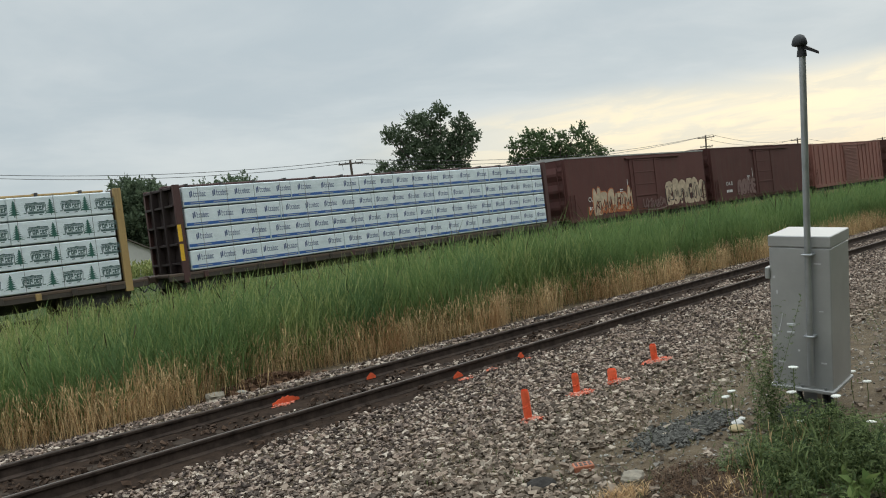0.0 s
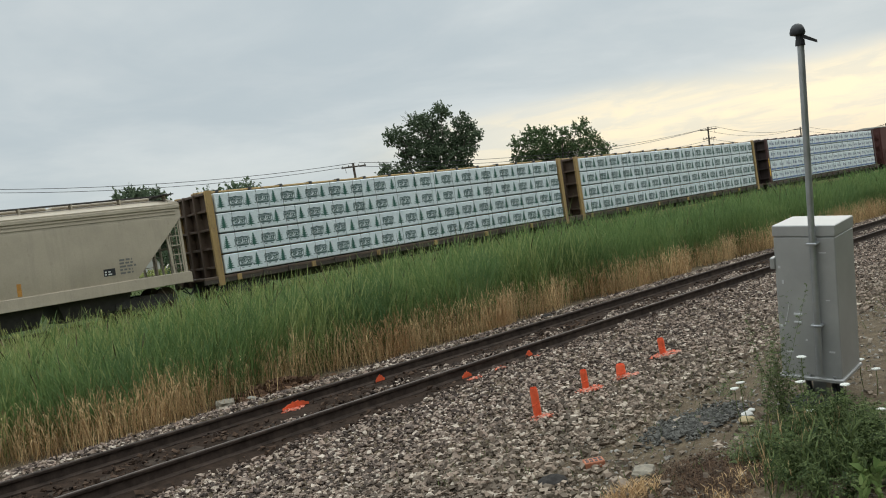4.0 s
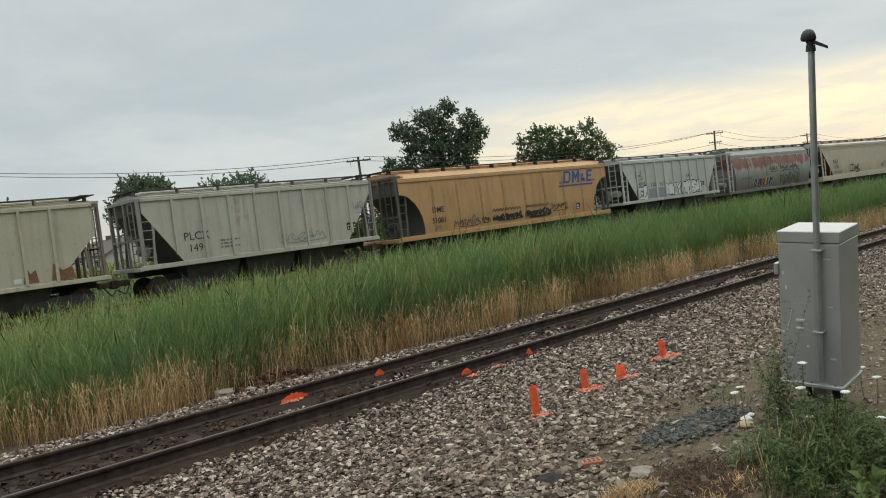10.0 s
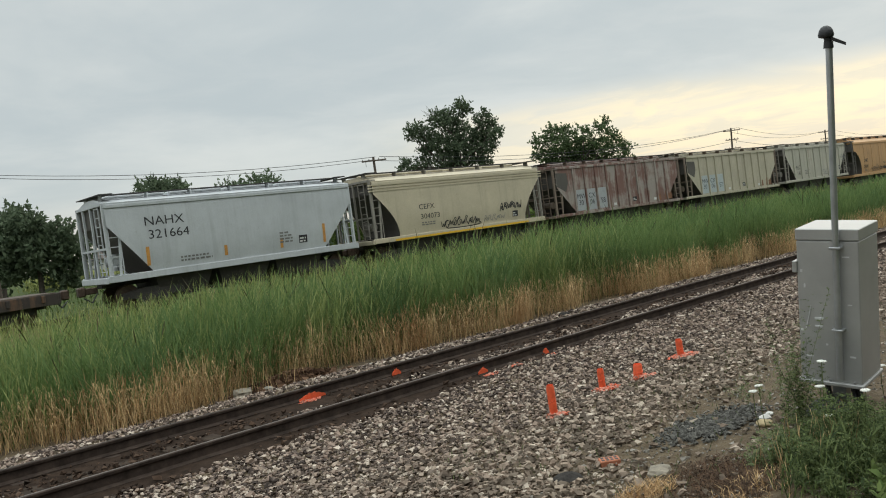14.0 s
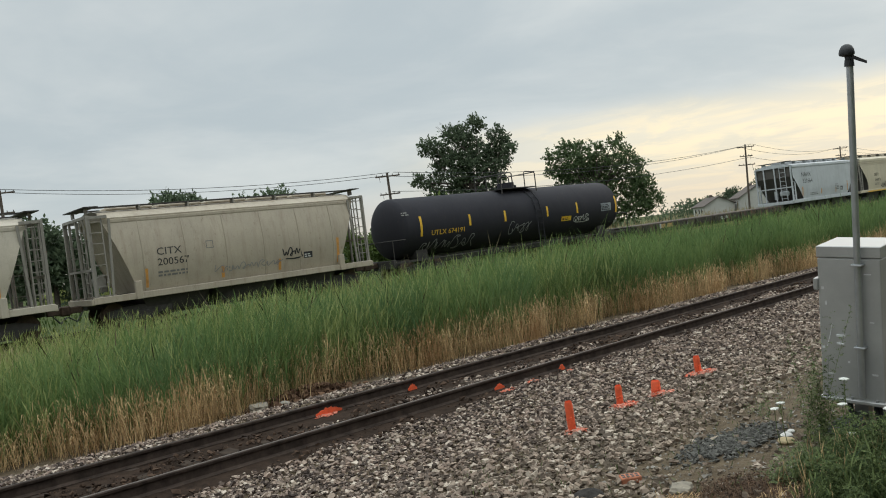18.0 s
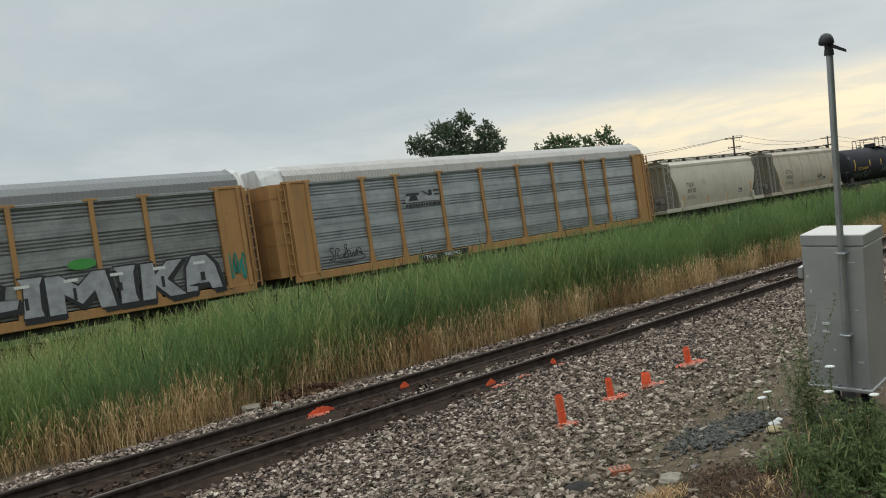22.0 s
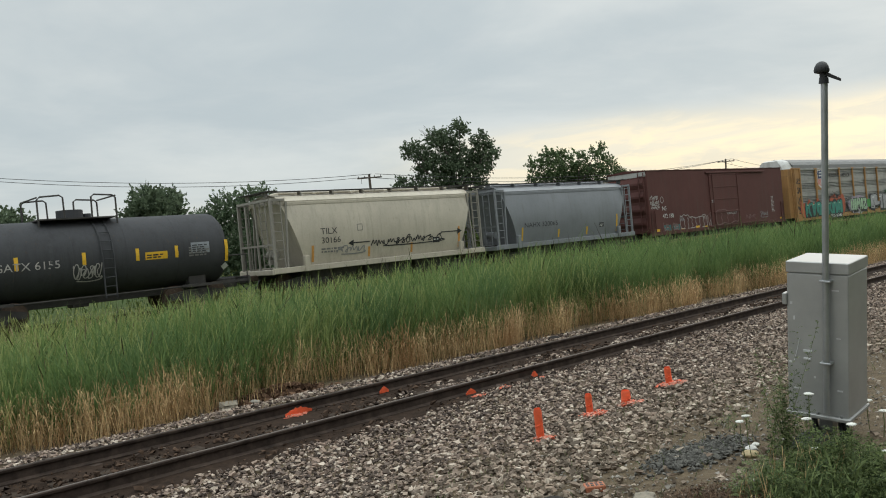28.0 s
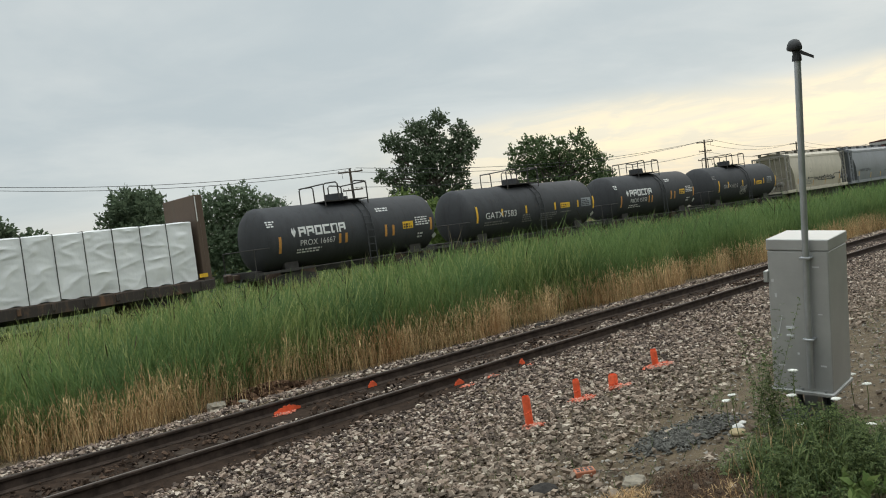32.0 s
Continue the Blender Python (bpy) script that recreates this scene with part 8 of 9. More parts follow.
def rack_sheet(name, dark, light, dirt, amount, metal):
    """Corrugated galvanised sheet, dulled in long level streaks."""
    g = Shade(name)
    g1, g2, g3 = g.noise(1.4, 5, 0.7), g.noise(9, 4, 0.7, stretch=(1.5, 1, 0.5)), g.noise(2.0, 4, 0.7, stretch=(0.06, 1, 5.0))
    c = g.mix(g.ramp(g1, 0.3, 0.7), dark, light)
    c = g.mix(g.ramp(g3, 0.48, 0.66, 0, amount), c, dirt)
    c = g.mix(g.ramp(g.info.outputs["Random"], 0.0, 1.0, 0.0, 0.38), c, dirt)
    c = g.mix(g.ramp(g.noise(0.8, 3, 0.6, stretch=(0.5, 1, 1.6)), 0.5, 0.62, 0, 0.35), c, light)
    return g.done(g.mix(g.ramp(g2, 0.3, 0.8, 0, 0.3), c, dirt), 0.36, metal, g2, 0.1, 0.01)


GALV_BRIGHT = rack_sheet("bright_galvanised_sheet", (0.36, 0.385, 0.40), (0.60, 0.62, 0.63), (0.15, 0.155, 0.155), 0.6, 0.45)
GALV_DULL = rack_sheet("dull_galvanised_sheet", (0.25, 0.258, 0.255), (0.43, 0.437, 0.425), (0.10, 0.096, 0.088), 0.6, 0.35)
RACK_ROOF = paint("pale_grey_rack_roof", (0.43, 0.40, 0.365), 0.6, 0.4)
HOOD_WHITE = paint("stained_white_hood", (0.62, 0.61, 0.58), 0.6, 0.5)
RACK_ROOF_DARK = paint("grey_rack_roof", (0.175, 0.175, 0.17), 0.5, 0.25)
SLOT = plain("unlit_rack_interior", (0.03, 0.032, 0.034), 0.7)
RACK_POSTS = (-8.7, -6.8, -4.1, -1.35, 1.35, 4.1, 6.8, 8.7)


def corrugated(x0, x1, z0, z1, y, pitch=0.13, depth=0.062):
    """One rack side panel with groups of level ridges between flat bands."""
    m = M()
    prof = [(0.0, 0.0), (0.38, 0.0), (0.48, 1.0), (0.60, 1.0), (1.0, 0.0)]
    pts, z = [], z0
    k = 0
    while z < z1 - 1e-4:
        flat_row = (k % 8) > 3
        for u, d in prof[:-1]:
            zz = min(z1, z + pitch * u)
            pts.append((zz, y - (0 if flat_row else d * depth)))
        z += pitch
        k += 1
    pts.append((z1, y))
    m.loft([[(x, yy, zz) for zz, yy in pts] for x in (x0, x1)], caps=False, closed=False)
    return m


HALO_ORANGE = plain("orange_red_spray", (0.40, 0.085, 0.038), 0.6, 0, 0.4, 2)
CHALK_LILAC = plain("pale_lilac_spray", (0.34, 0.28, 0.33), 0.7, 0, 0.3, 3)


def auto_rack(label, middle, roof_mat, seed, shield):
    car = start_car("auto_rack", label, "freight car", middle)
    half, deck, eave, top, w = 12.75, 0.95, 4.74, 5.66, 1.5
    rnd = random.Random(seed)
    sheet = GALV_DULL if shield else GALV_BRIGHT
    for s in (-1, 1):
        M().box(-half, half, s * 1.46 - 0.06, s * 1.46 + 0.06, deck - 0.35, deck, 0.015).part("side_sill", RACK_GOLD, car)
    M().box(-half, half, -1.4, 1.4, deck - 0.12, deck - 0.02).part("deck", UNDER, car)
    # Wide, deep black block stands in for the shaded space under the rack.
    M().box(-half + 4.4, half - 4.4, -1.2, 1.2, 0.34, deck - 0.12, 0.03).part("underframe", UNDER, car)
    # Near-black block stands in for the unlit interior.
    M().box(-half + 0.6, half - 0.6, -1.35, 1.35, deck, eave, 0.02).part("inner_shell", SLOT, car, "dark interior behind the slotted sides")
    edges = (-11.55, *RACK_POSTS, 11.55)
    for s in (-1, 1):
        for a, b in zip(edges, edges[1:]):
            p = corrugated(a + 0.07, b - 0.07, deck + 0.05, eave - 0.05, 1.44)
            if s < 0:
                p.part("side_panel", sheet, car)
            else:
                q2 = M()
                q2.v, q2.f = [(x, -y, z) for x, y, z in p.v], p.f
                q2.part("side_panel", sheet, car)
        for x in RACK_POSTS:
            m = M()
            y0, y1 = sorted((s * 1.40, s * 1.53))
            m.loft([[(x - 0.16, y0, deck - 0.05), (x + 0.16, y0, deck - 0.05), (x + 0.16, y1, deck - 0.05), (x - 0.16, y1, deck - 0.05)],
                    [(x - 0.085, y0, deck + 0.5), (x + 0.085, y0, deck + 0.5), (x + 0.085, y1, deck + 0.5), (x - 0.085, y1, deck + 0.5)],
                    [(x - 0.085, y0, eave), (x + 0.085, y0, eave), (x + 0.085, y1, eave), (x - 0.085, y1, eave)]])
            m.box(x - 0.26, x + 0.26, y0, y1 + 0.02 * (s > 0), eave - 0.02, eave + 0.08, 0.01)
            m.part("side_post", RACK_GOLD, car)
        for e in (-1, 1):                    # solid panels by the ends
            xa, xb = sorted((e * 11.5, e * 12.62))
            ya, yb = sorted((s * 1.38, s * 1.50))
            pn = M().box(xa, xb, ya, yb, deck - 0.02, eave + 0.04, 0.015).part("end_side_panel", RACK_GOLD, car)
            for x in (e * 11.6, e * 12.5):
                ya2, yb2 = sorted((s * 1.44, s * 1.56))
                M().box(x - 0.09, x + 0.09, ya2, yb2, deck - 0.1, eave + 0.06, 0.012).part("end_post", RACK_GOLD, pn)
            M().box(xa - 0.15, xb + 0.1, ya - 0.03, yb + 0.03, eave + 0.02, eave + 0.13, 0.01).part("end_cap_rail", RACK_GOLD, pn)
        M().box(-11.6, 11.6, s * 1.47 - 0.04, s * 1.47 + 0.04, eave - 0.06, eave + 0.05, 0.01).part("top_rail", GALV_DULL, car)
    for e in (-1, 1):                        # clamshell end doors
        m = M()
        lg = 0.35 if e < 0 else 0.0
        pts = [(12.55, -1.46), (12.95 + lg, -1.30), (13.15 + lg, -0.7), (13.2 + lg, 0.0), (13.15 + lg, 0.7), (12.95 + lg, 1.30), (12.55, 1.46)]
        m.loft([[(e * x, y, z) for x, y in pts] for z in (deck - 0.05, 1.9, 2.9, 3.9, eave + 0.05)], caps=True)
        dr = m.part("end_door", RACK_GOLD, car, "curved yellow end door")
        for z in (1.3, 2.3, 3.2, 4.2):
            h = M()
            h.loft([[(e * (x + 0.02), y * 1.01, zz) for x, y in pts] for zz in (z, z + 0.09)], caps=False)
            h.part("door_band", RACK_GOLD, dr)
        for y in (-0.05, 0.05):
            M().box(min(e * (13.17 + lg), e * (13.24 + lg)), max(e * (13.17 + lg), e * (13.24 + lg)), y - 0.03, y + 0.03, deck, eave, 0.005).part("door_edge", STEEL, dr)
        ladder(car, min(e * 12.7, e * 12.98), max(e * 12.7, e * 12.98), -1.50, deck - 0.2, eave, RACK_GOLD, 9, 0.03)
        g = M()                              # pale gable hood over the doors
        g.loft([[(e * 12.55, y, z) for y, z in ((-1.45, eave + 0.05), (-1.2, eave + 0.62), (-0.7, top), (0.7, top), (1.2, eave + 0.62), (1.45, eave + 0.05))],
                [(e * (13.1 + lg), y, z) for y, z in ((-1.05, eave + 0.05), (-0.95, eave + 0.35), (-0.6, top - 0.12), (0.6, top - 0.12), (0.95, eave + 0.35), (1.05, eave + 0.05))]])
        g.part("roof_hood", HOOD_WHITE, car, "pale weathered hood above the doors")
    n = 150                                  # roof with fine cross ribs
    rings = []
    arc = [(-1.47, eave + 0.03), (-1.43, eave + 0.36), (-1.2, eave + 0.62), (-0.7, top - 0.08), (0, top + 0.02), (0.7, top - 0.08), (1.2, eave + 0.62), (1.43, eave + 0.36), (1.47, eave + 0.03)]
    for i in range(n * 2 + 1):
        x = -12.6 + 25.2 * i / (2 * n)
        d = 0.018 if i % 2 else 0.0
        rings.append([(x, y * (1 + d * 0.3), z + d) for y, z in arc])
    M().loft(rings, closed=False, caps=False).part("roof", roof_mat, car)
    running_gear(car, half + 0.3, 9.6, 0.72)
    side = FLAT(1.485)
    if shield:
        pnl = M().box(-8.62, -6.88, -1.50, -1.42, 3.02, eave - 0.05, 0.008).part("emblem_panel", RACK_GOLD, car)
        sh = [(-8.32, 4.55), (-8.15, 4.62), (-7.95, 4.55), (-7.74, 4.66), (-7.53, 4.55), (-7.33, 4.62), (-7.16, 4.55), (-7.08, 4.35), (-7.16, 4.15), (-7.08, 3.7), (-7.2, 3.42), (-7.45, 3.28), (-7.74, 3.18), (-8.03, 3.28), (-8.28, 3.42), (-8.4, 3.7), (-8.32, 4.15), (-8.4, 4.35)]
        s2 = FLAT(1.502)
        drape("emblem_border", [grow(sh, 0.06)], WHITE_PAINT, car, s2, 0.004)
        drape("emblem_field", [[(-8.36, 3.92), (-7.12, 3.92), (-7.08, 3.7), (-7.2, 3.42), (-7.45, 3.28), (-7.74, 3.18), (-8.03, 3.28), (-8.28, 3.42), (-8.4, 3.7)]], WHITE_PAINT, car, s2, 0.008)
        drape("emblem_head", [[(-8.36, 3.94), (-7.12, 3.94), (-7.16, 4.15), (-7.08, 4.35), (-7.16, 4.55), (-7.33, 4.62), (-7.53, 4.55), (-7.74, 4.66), (-7.95, 4.55), (-8.15, 4.62), (-8.32, 4.55), (-8.4, 4.35), (-8.32, 4.15)]], NAVY, car, s2, 0.008)
        drape("emblem_stripes", [[(-8.34 + 0.2 * i, 3.9), (-8.24 + 0.2 * i, 3.9), (-8.24 + 0.2 * i, 3.42 - 0.06 * (3 - abs(i - 3))), (-8.34 + 0.2 * i, 3.42 - 0.06 * (3 - abs(i - 3)))] for i in range(7)], RED_PAINT, car, s2, 0.012)
        drape("emblem_bars", [rect(-8.1, -7.4, 4.36, 4.48), rect(-8.15, -7.35, 4.12, 4.24)], WHITE_PAINT, car, s2, 0.012)
        lettering("BUILDING", -6.3, 4.02, 0.30, TAG_BLACK, car, FLAT(1.51), 0.01, 1.1, bold=0.010)
        lettering("AMERICA", -3.95, 4.02, 0.30, TAG_BLACK, car, FLAT(1.51), 0.01, 1.08, bold=0.010)
        f = FLAT(1.54)
        drape("number_ground", [rect(-6.75, -4.3, 0.58, 0.92)], TAG_BLACK, car, FLAT(1.56), 0.02)
        mural(-11.15, 0.88, 7.0, 1.15, 7, TEAL_SPRAY, TAG_BLACK, car, f, 101, None, 0.005, MINT_SPRAY)
        drape("spray_halo", [[(x, 2.05 + 0.16 * math.sin(x * 4.1) + 0.12 * math.sin(x * 7.7) + 0.35 * smooth(-8.5, -5.5, x)) for x in np.arange(-11.9, -3.5, 0.15)] + [(-3.45, 1.6), (-3.7, 1.0), (-4.2, 0.82), (-11.6, 0.82), (-12.0, 1.3)]], HALO_ORANGE, car, f, 0.0015)
        drape("spray_base", [[(x, 1.72 + 0.12 * math.sin(x * 5.3) + 0.35 * smooth(-8.5, -6.0, x)) for x in np.arange(-11.3, -4.2, 0.15)] + [(-4.1, 1.2), (-4.4, 0.85), (-11.2, 0.80)]], TAG_BLACK, car, f, 0.005)
        drape("spray_cloud", [[(-0.75 + 2.25 * math.cos(a) * (1 + 0.06 * math.sin(7 * a)), 1.5 + 0.80 * math.sin(a) * (1 + 0.10 * math.cos(9 * a))) for a in (k * 0.196 for k in range(32))]], CHALK_LILAC, car, f, 0.002)
        mural(-2.4, 1.05, 3.4, 1.0, 5, MINT_SPRAY, TAG_BLACK, car, f, 102, None, 0.004, drop=TAG_BLACK, shapes=(("N", 1), ("O", 0.8), ("M", 1.2), ("O", 0.8), ("Z", 1)))
        for cloud in ([(1.55 + 0.45 * math.cos(a), 1.55 + 0.5 * math.sin(a) * (1 + 0.3 * math.cos(2 * a))) for a in (k * 0.52 for k in range(12))], [(6.2 + 0.5 * math.cos(a), 2.55 + 0.2 * math.sin(a)) for a in (k * 0.52 for k in range(12))]):
            drape("spray_cloud", [cloud], GREEN_SPRAY, car, f, 0.003)
        mural(1.9, 0.95, 9.4, 1.32, 6, SILVER_SPRAY, TAG_BLACK, car, f, 103, None, 0.004, WHITE_PAINT, drop=TAG_BLACK, shapes=(("L", 1.5), ("I", 0.6), ("M", 1.7), ("I", 0.6), ("K", 1.2), ("A", 1.1)))
        scrawl(-7.6, 2.35, 3.2, 0.5, 8, TAG_BLACK, car, f, 104, 0.05)
        for k in range(3):
            scrawl(-3.5, 1.9 - 0.4 * k, 0.95, 0.32, 4, TAG_BLACK, car, f, 108 + k, 0.035)
        for k in range(4):
            scrawl(-12.35, 1.3 + 0.75 * k, 0.75, 0.6, 2, TAG_BLACK, car, FLAT(1.51), 105 + k, 0.07)
        scrawl(11.7, 1.2, 0.7, 1.2, 4, TEAL_SPRAY, car, FLAT(1.51), 106, 0.06)
        lettering("TTGX 853880", -6.6, 0.65, 0.22, WHITE_PAINT, car, FLAT(1.56), 0.026, 1.2, bold=0.004)
    else:
        s2 = FLAT(1.49)
        drape("white_emblem_panel", [rect(-6.4, -4.25, 3.42, 3.72)], SILVER_SPRAY, car, s2, 0.004)
        drape("emblem_horse_bars", [rect(-6.3, -5.5, 3.76, 3.86), [(-6.2, 3.5), (-5.6, 3.5), (-5.7, 3.74), (-6.05, 3.74)], [(-5.5, 3.92), (-5.2, 3.92), (-4.9, 3.72), (-4.9, 3.95), (-4.72, 3.95), (-4.72, 3.68), (-4.95, 3.68), (-5.3, 3.9)], rect(-4.6, -4.25, 3.68, 3.75), rect(-4.6, -4.25, 3.88, 3.95)], TAG_BLACK, car, s2, 0.008)
        bars(-6.4, 3.22, 2.2, 0.2, 1, TAG_BLACK, car, s2, rnd)
        scrawl(-11.1, 1.25, 1.9, 0.75, 5, TAG_BLACK, car, FLAT(1.53), 107, 0.04)
        drape("number_plate", [rect(-6.1, -2.9, 0.63, 0.92)], TAG_BLACK, car, FLAT(1.522), 0.002)
        lettering("TTGX", -5.9, 0.68, 0.19, WHITE_PAINT, car, FLAT(1.525), 0.004, 1.3)
        lettering("980743", -4.5, 0.68, 0.19, WHITE_PAINT, car, FLAT(1.525), 0.004, 1.3)
    return car


auto_rack("auto rack with galvanised slatted sides and a white roof", -239.6, RACK_ROOF, 110, False)
auto_rack("auto rack with a shield emblem and colourful graffiti along its foot", -266.9, RACK_ROOF_DARK, 111, True)

# ---- tank cars ----
TANK_BLACK = paint("matt_black_tank_paint", (0.030, 0.0295, 0.036), 0.75, 0.25, grime=(0.055, 0.05, 0.045))


TANK_BLACK.node_tree.nodes["Principled BSDF"].inputs["Specular IOR Level"].default_value = 0.15


def tank_car(label, middle, half, r, zc, marks, seed, deck_at=0.0, deck=1.2):
    """A black tank car; half is half the length of its shell."""
    car = start_car("tank_car", label, "tank car", middle)
    rnd = random.Random(seed)
    n = 36
    m = M()
    rings = []
    cap = 0.55
    xs = [(-half + cap * (1 - math.cos(a)), r * math.sin(a)) for a in (0.12, 0.4, 0.75, 1.1, 1.35, 1.5708)]
    prof = [(x, q) for x, q in xs] + [(-x, q) for x, q in reversed(xs)]
    for x, q in prof:
        rings.append([(x, q * math.cos(2 * math.pi * i / n), zc + q * math.sin(2 * math.pi * i / n)) for i in range(n)])
    m.loft(rings).part("tank_shell", TANK_BLACK, car, "matt black steel shell", smooth=30)
    for x in (-half * 0.55, -half * 0.18, half * 0.18, half * 0.55):
        rg = M()
        rg.loft([[(x + d, (r + 0.006) * math.cos(2 * math.pi * i / n), zc + (r + 0.006) * math.sin(2 * math.pi * i / n)) for i in range(n)] for d in (-0.02, 0.02)], caps=False)
        rg.part("weld_seam", TANK_BLACK, car)

    def side(z):
        return -math.sqrt(max(0.0001, r * r - (z - zc) ** 2))

    for s in (-1, 1):
        x = s * (half - 1.5)
        M().box(x - 0.35, x + 0.35, -0.95, 0.95, 0.78, zc - r * 0.72, 0.02).part("saddle", UNDER, car)
        for y in (-1.3, 1.3):
            M().box(min(s * (half - 2.3), s * (half + 0.55)), max(s * (half - 2.3), s * (half + 0.55)), y - 0.05, y + 0.05, 0.82, 0.92).part("end_sill_side", UNDER, car)
        M().box(s * (half + 0.5) - 0.06, s * (half + 0.5) + 0.06, -1.4, 1.4, 0.72, 1.02, 0.015).part("end_sill", UNDER, car)
        M().box(min(s * (half - 2.4), s * (half + 0.5)), max(s * (half - 2.4), s * (half + 0.5)), -0.35, 0.35, 0.6, 0.98, 0.02).part("stub_sill", UNDER, car)
        gr = M()
        for y in (-1.35, 1.35):
            gr.tube([(s * (half + 0.45), y, 1.0), (s * (half + 0.45), y, 1.9), (s * (half - 0.3), y, 1.9)], 0.022)
        gr.tube([(s * (half + 0.45), -1.35, 1.9), (s * (half + 0.45), 1.35, 1.9)], 0.022)
        gr.part("end_handrail", UNDER, car)
    M().tube([(-half + 2.2, -1.32, 0.86), (half - 2.2, -1.32, 0.86)], 0.03).part("side_handrail", UNDER, car)
    M().tube([(-half + 2.2, 1.32, 0.86), (half - 2.2, 1.32, 0.86)], 0.03).part("side_handrail", UNDER, car)
    # manway, platform and its railing
    ztop = zc + r
    M().cyl((deck_at, 0, ztop - 0.06), (deck_at, 0, ztop + 0.36), 0.46, 16).part("manway", TANK_BLACK, car)
    M().cyl((deck_at + 0.62, 0, ztop - 0.06), (deck_at + 0.62, 0, ztop + 0.22), 0.14, 10).part("safety_valve", TANK_BLACK, car)
    M().box(deck_at - deck, deck_at + deck, -1.0, 1.0, ztop - 0.02, ztop + 0.03).part("top_platform", UNDER, car)
    for y in (-1.0, 1.0):
        for k in (-1, 1):
            M().pipe([(deck_at + k * deck, y, ztop - 0.25), (deck_at + k * deck, y, ztop + 0.70), (deck_at + k * deck * 0.92, y, ztop + 0.80), (deck_at + k * deck * 0.44, y, ztop + 0.84), (deck_at + k * deck * 0.36, y, ztop + 0.76), (deck_at + k * deck * 0.35, y, ztop + 0.02)], 0.032).part("platform_railing", STEEL, car)
    for k in (-1, 1):
        M().pipe([(deck_at + k * deck, -1.0, ztop + 0.78), (deck_at + k * deck, 1.0, ztop + 0.78)], 0.030).part("platform_railing", STEEL, car)
    for k in (-1, 1):                        # a ladder down each flank, from the platform to the sill
        lad = M()
        lx = deck_at + 0.72
        ring = [(k * (-math.sqrt(max(0.0, r * r - (z - zc) ** 2)) - 0.10) if z > zc else -k * (r + 0.10), z) for z in (ztop - 0.10, zc + r * 0.8, zc + r * 0.5, zc, 0.75)]
        for dx in (-0.20, 0.20):
            lad.pipe([(lx + dx, y, z) for y, z in ring], 0.026)
        for i in range(8):
            z = 0.85 + i * (ztop - 1.1) / 8
            y = -math.sqrt(max(0.0, r * r - (z - zc) ** 2)) - 0.10 if z > zc else -(r + 0.10)
            lad.cyl((lx - 0.20, k * y, z), (lx + 0.20, k * y, z), 0.016, 6)
        lad.part("side_ladder", TANK_BLACK, car)
    M().loft([[(deck_at - 1.15 + d, (r + 0.012) * math.cos(2 * math.pi * i / n), zc + (r + 0.012) * math.sin(2 * math.pi * i / n)) for i in range(n)] for d in (-0.06, 0.06)], caps=False).part("shell_band", TANK_BLACK, car)
    M().box(deck_at - 0.3, deck_at + 0.3, -0.3, 0.3, 0.5, zc - r + 0.1, 0.03).part("bottom_outlet", UNDER, car)
    running_gear(car, half + 0.5, half - 1.55, 0.88)
    drape("reflector_strip", [rect(x, x + 0.13, z0, z1) for x, z0, z1 in marks["strips"]], YELLOW_MARK if not marks.get("orange") else ORANGE_MARK, car, side, 0.006)
    for x, z, w, h, rows in marks["print"]:
        bars(x, z, w, h, rows, GREY_PRINT if not marks.get("bright") else WHITE_PAINT, car, side, rnd)
    if "panel" in marks:
        x, z, w, h = marks["panel"]
        drape("placard_panel", [rect(x, x + w, z, z + h)], YELLOW_MARK, car, side, 0.006)
        bars(x + 0.05, z + 0.05, w - 0.1, h - 0.1, 2, BLACK_PAINT, car, side, rnd, lift=0.01)
    if "grey" in marks:
        x, z, w, h = marks["grey"]
        drape("grey_panel", [rect(x, x + w, z, z + h)], GREY_PATCH, car, side, 0.006)
        bars(x + 0.04, z + 0.05, w - 0.08, h - 0.1, 4, TANK_BLACK, car, side, rnd, lift=0.01)
    # white diamond placard by the trailing truck
    x = half - 0.45
    drape("diamond_placard", [[(x, 1.35), (x + 0.16, 1.5), (x, 1.65), (x - 0.16, 1.5)]], WHITE_PAINT, car, side, 0.05)
    return car, side, rnd


def company_word(car, side, x, z, h):
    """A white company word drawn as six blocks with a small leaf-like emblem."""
    w = h * 0.95
    polys = [[(x - 0.55 * h, z + h * 0.2), (x - 0.42 * h, z), (x - 0.3 * h, z + h * 0.2), (x - 0.15 * h, z + 0.55 * h), (x - 0.3 * h, z + h), (x - 0.42 * h, z + 0.6 * h), (x - 0.55 * h, z + h), (x - 0.7 * h, z + 0.55 * h)]]
    for i in range(6):
        a = x + i * w * 1.06 + 0.08
        t = h * 0.22
        strokes = (rect(a, a + t, z, z + h), rect(a + t, a + w - t * 0.4, z + h - t, z + h), rect(a + t, a + w - t * 0.4, z + h * 0.4, z + h * 0.4 + t), rect(a + t, a + w - t * 0.4, z, z + t), rect(a + w - t - t * 0.4, a + w - t * 0.4, z + t, z + h - t))
        polys += [q for k, q in enumerate(strokes) if k not in ((3,), (3,), (2,), (2, 4), (2,), (3,))[i]]
    drape("company_word", polys, WHITE_PAINT, car, side, 0.008, "white block emblem of the leasing company")


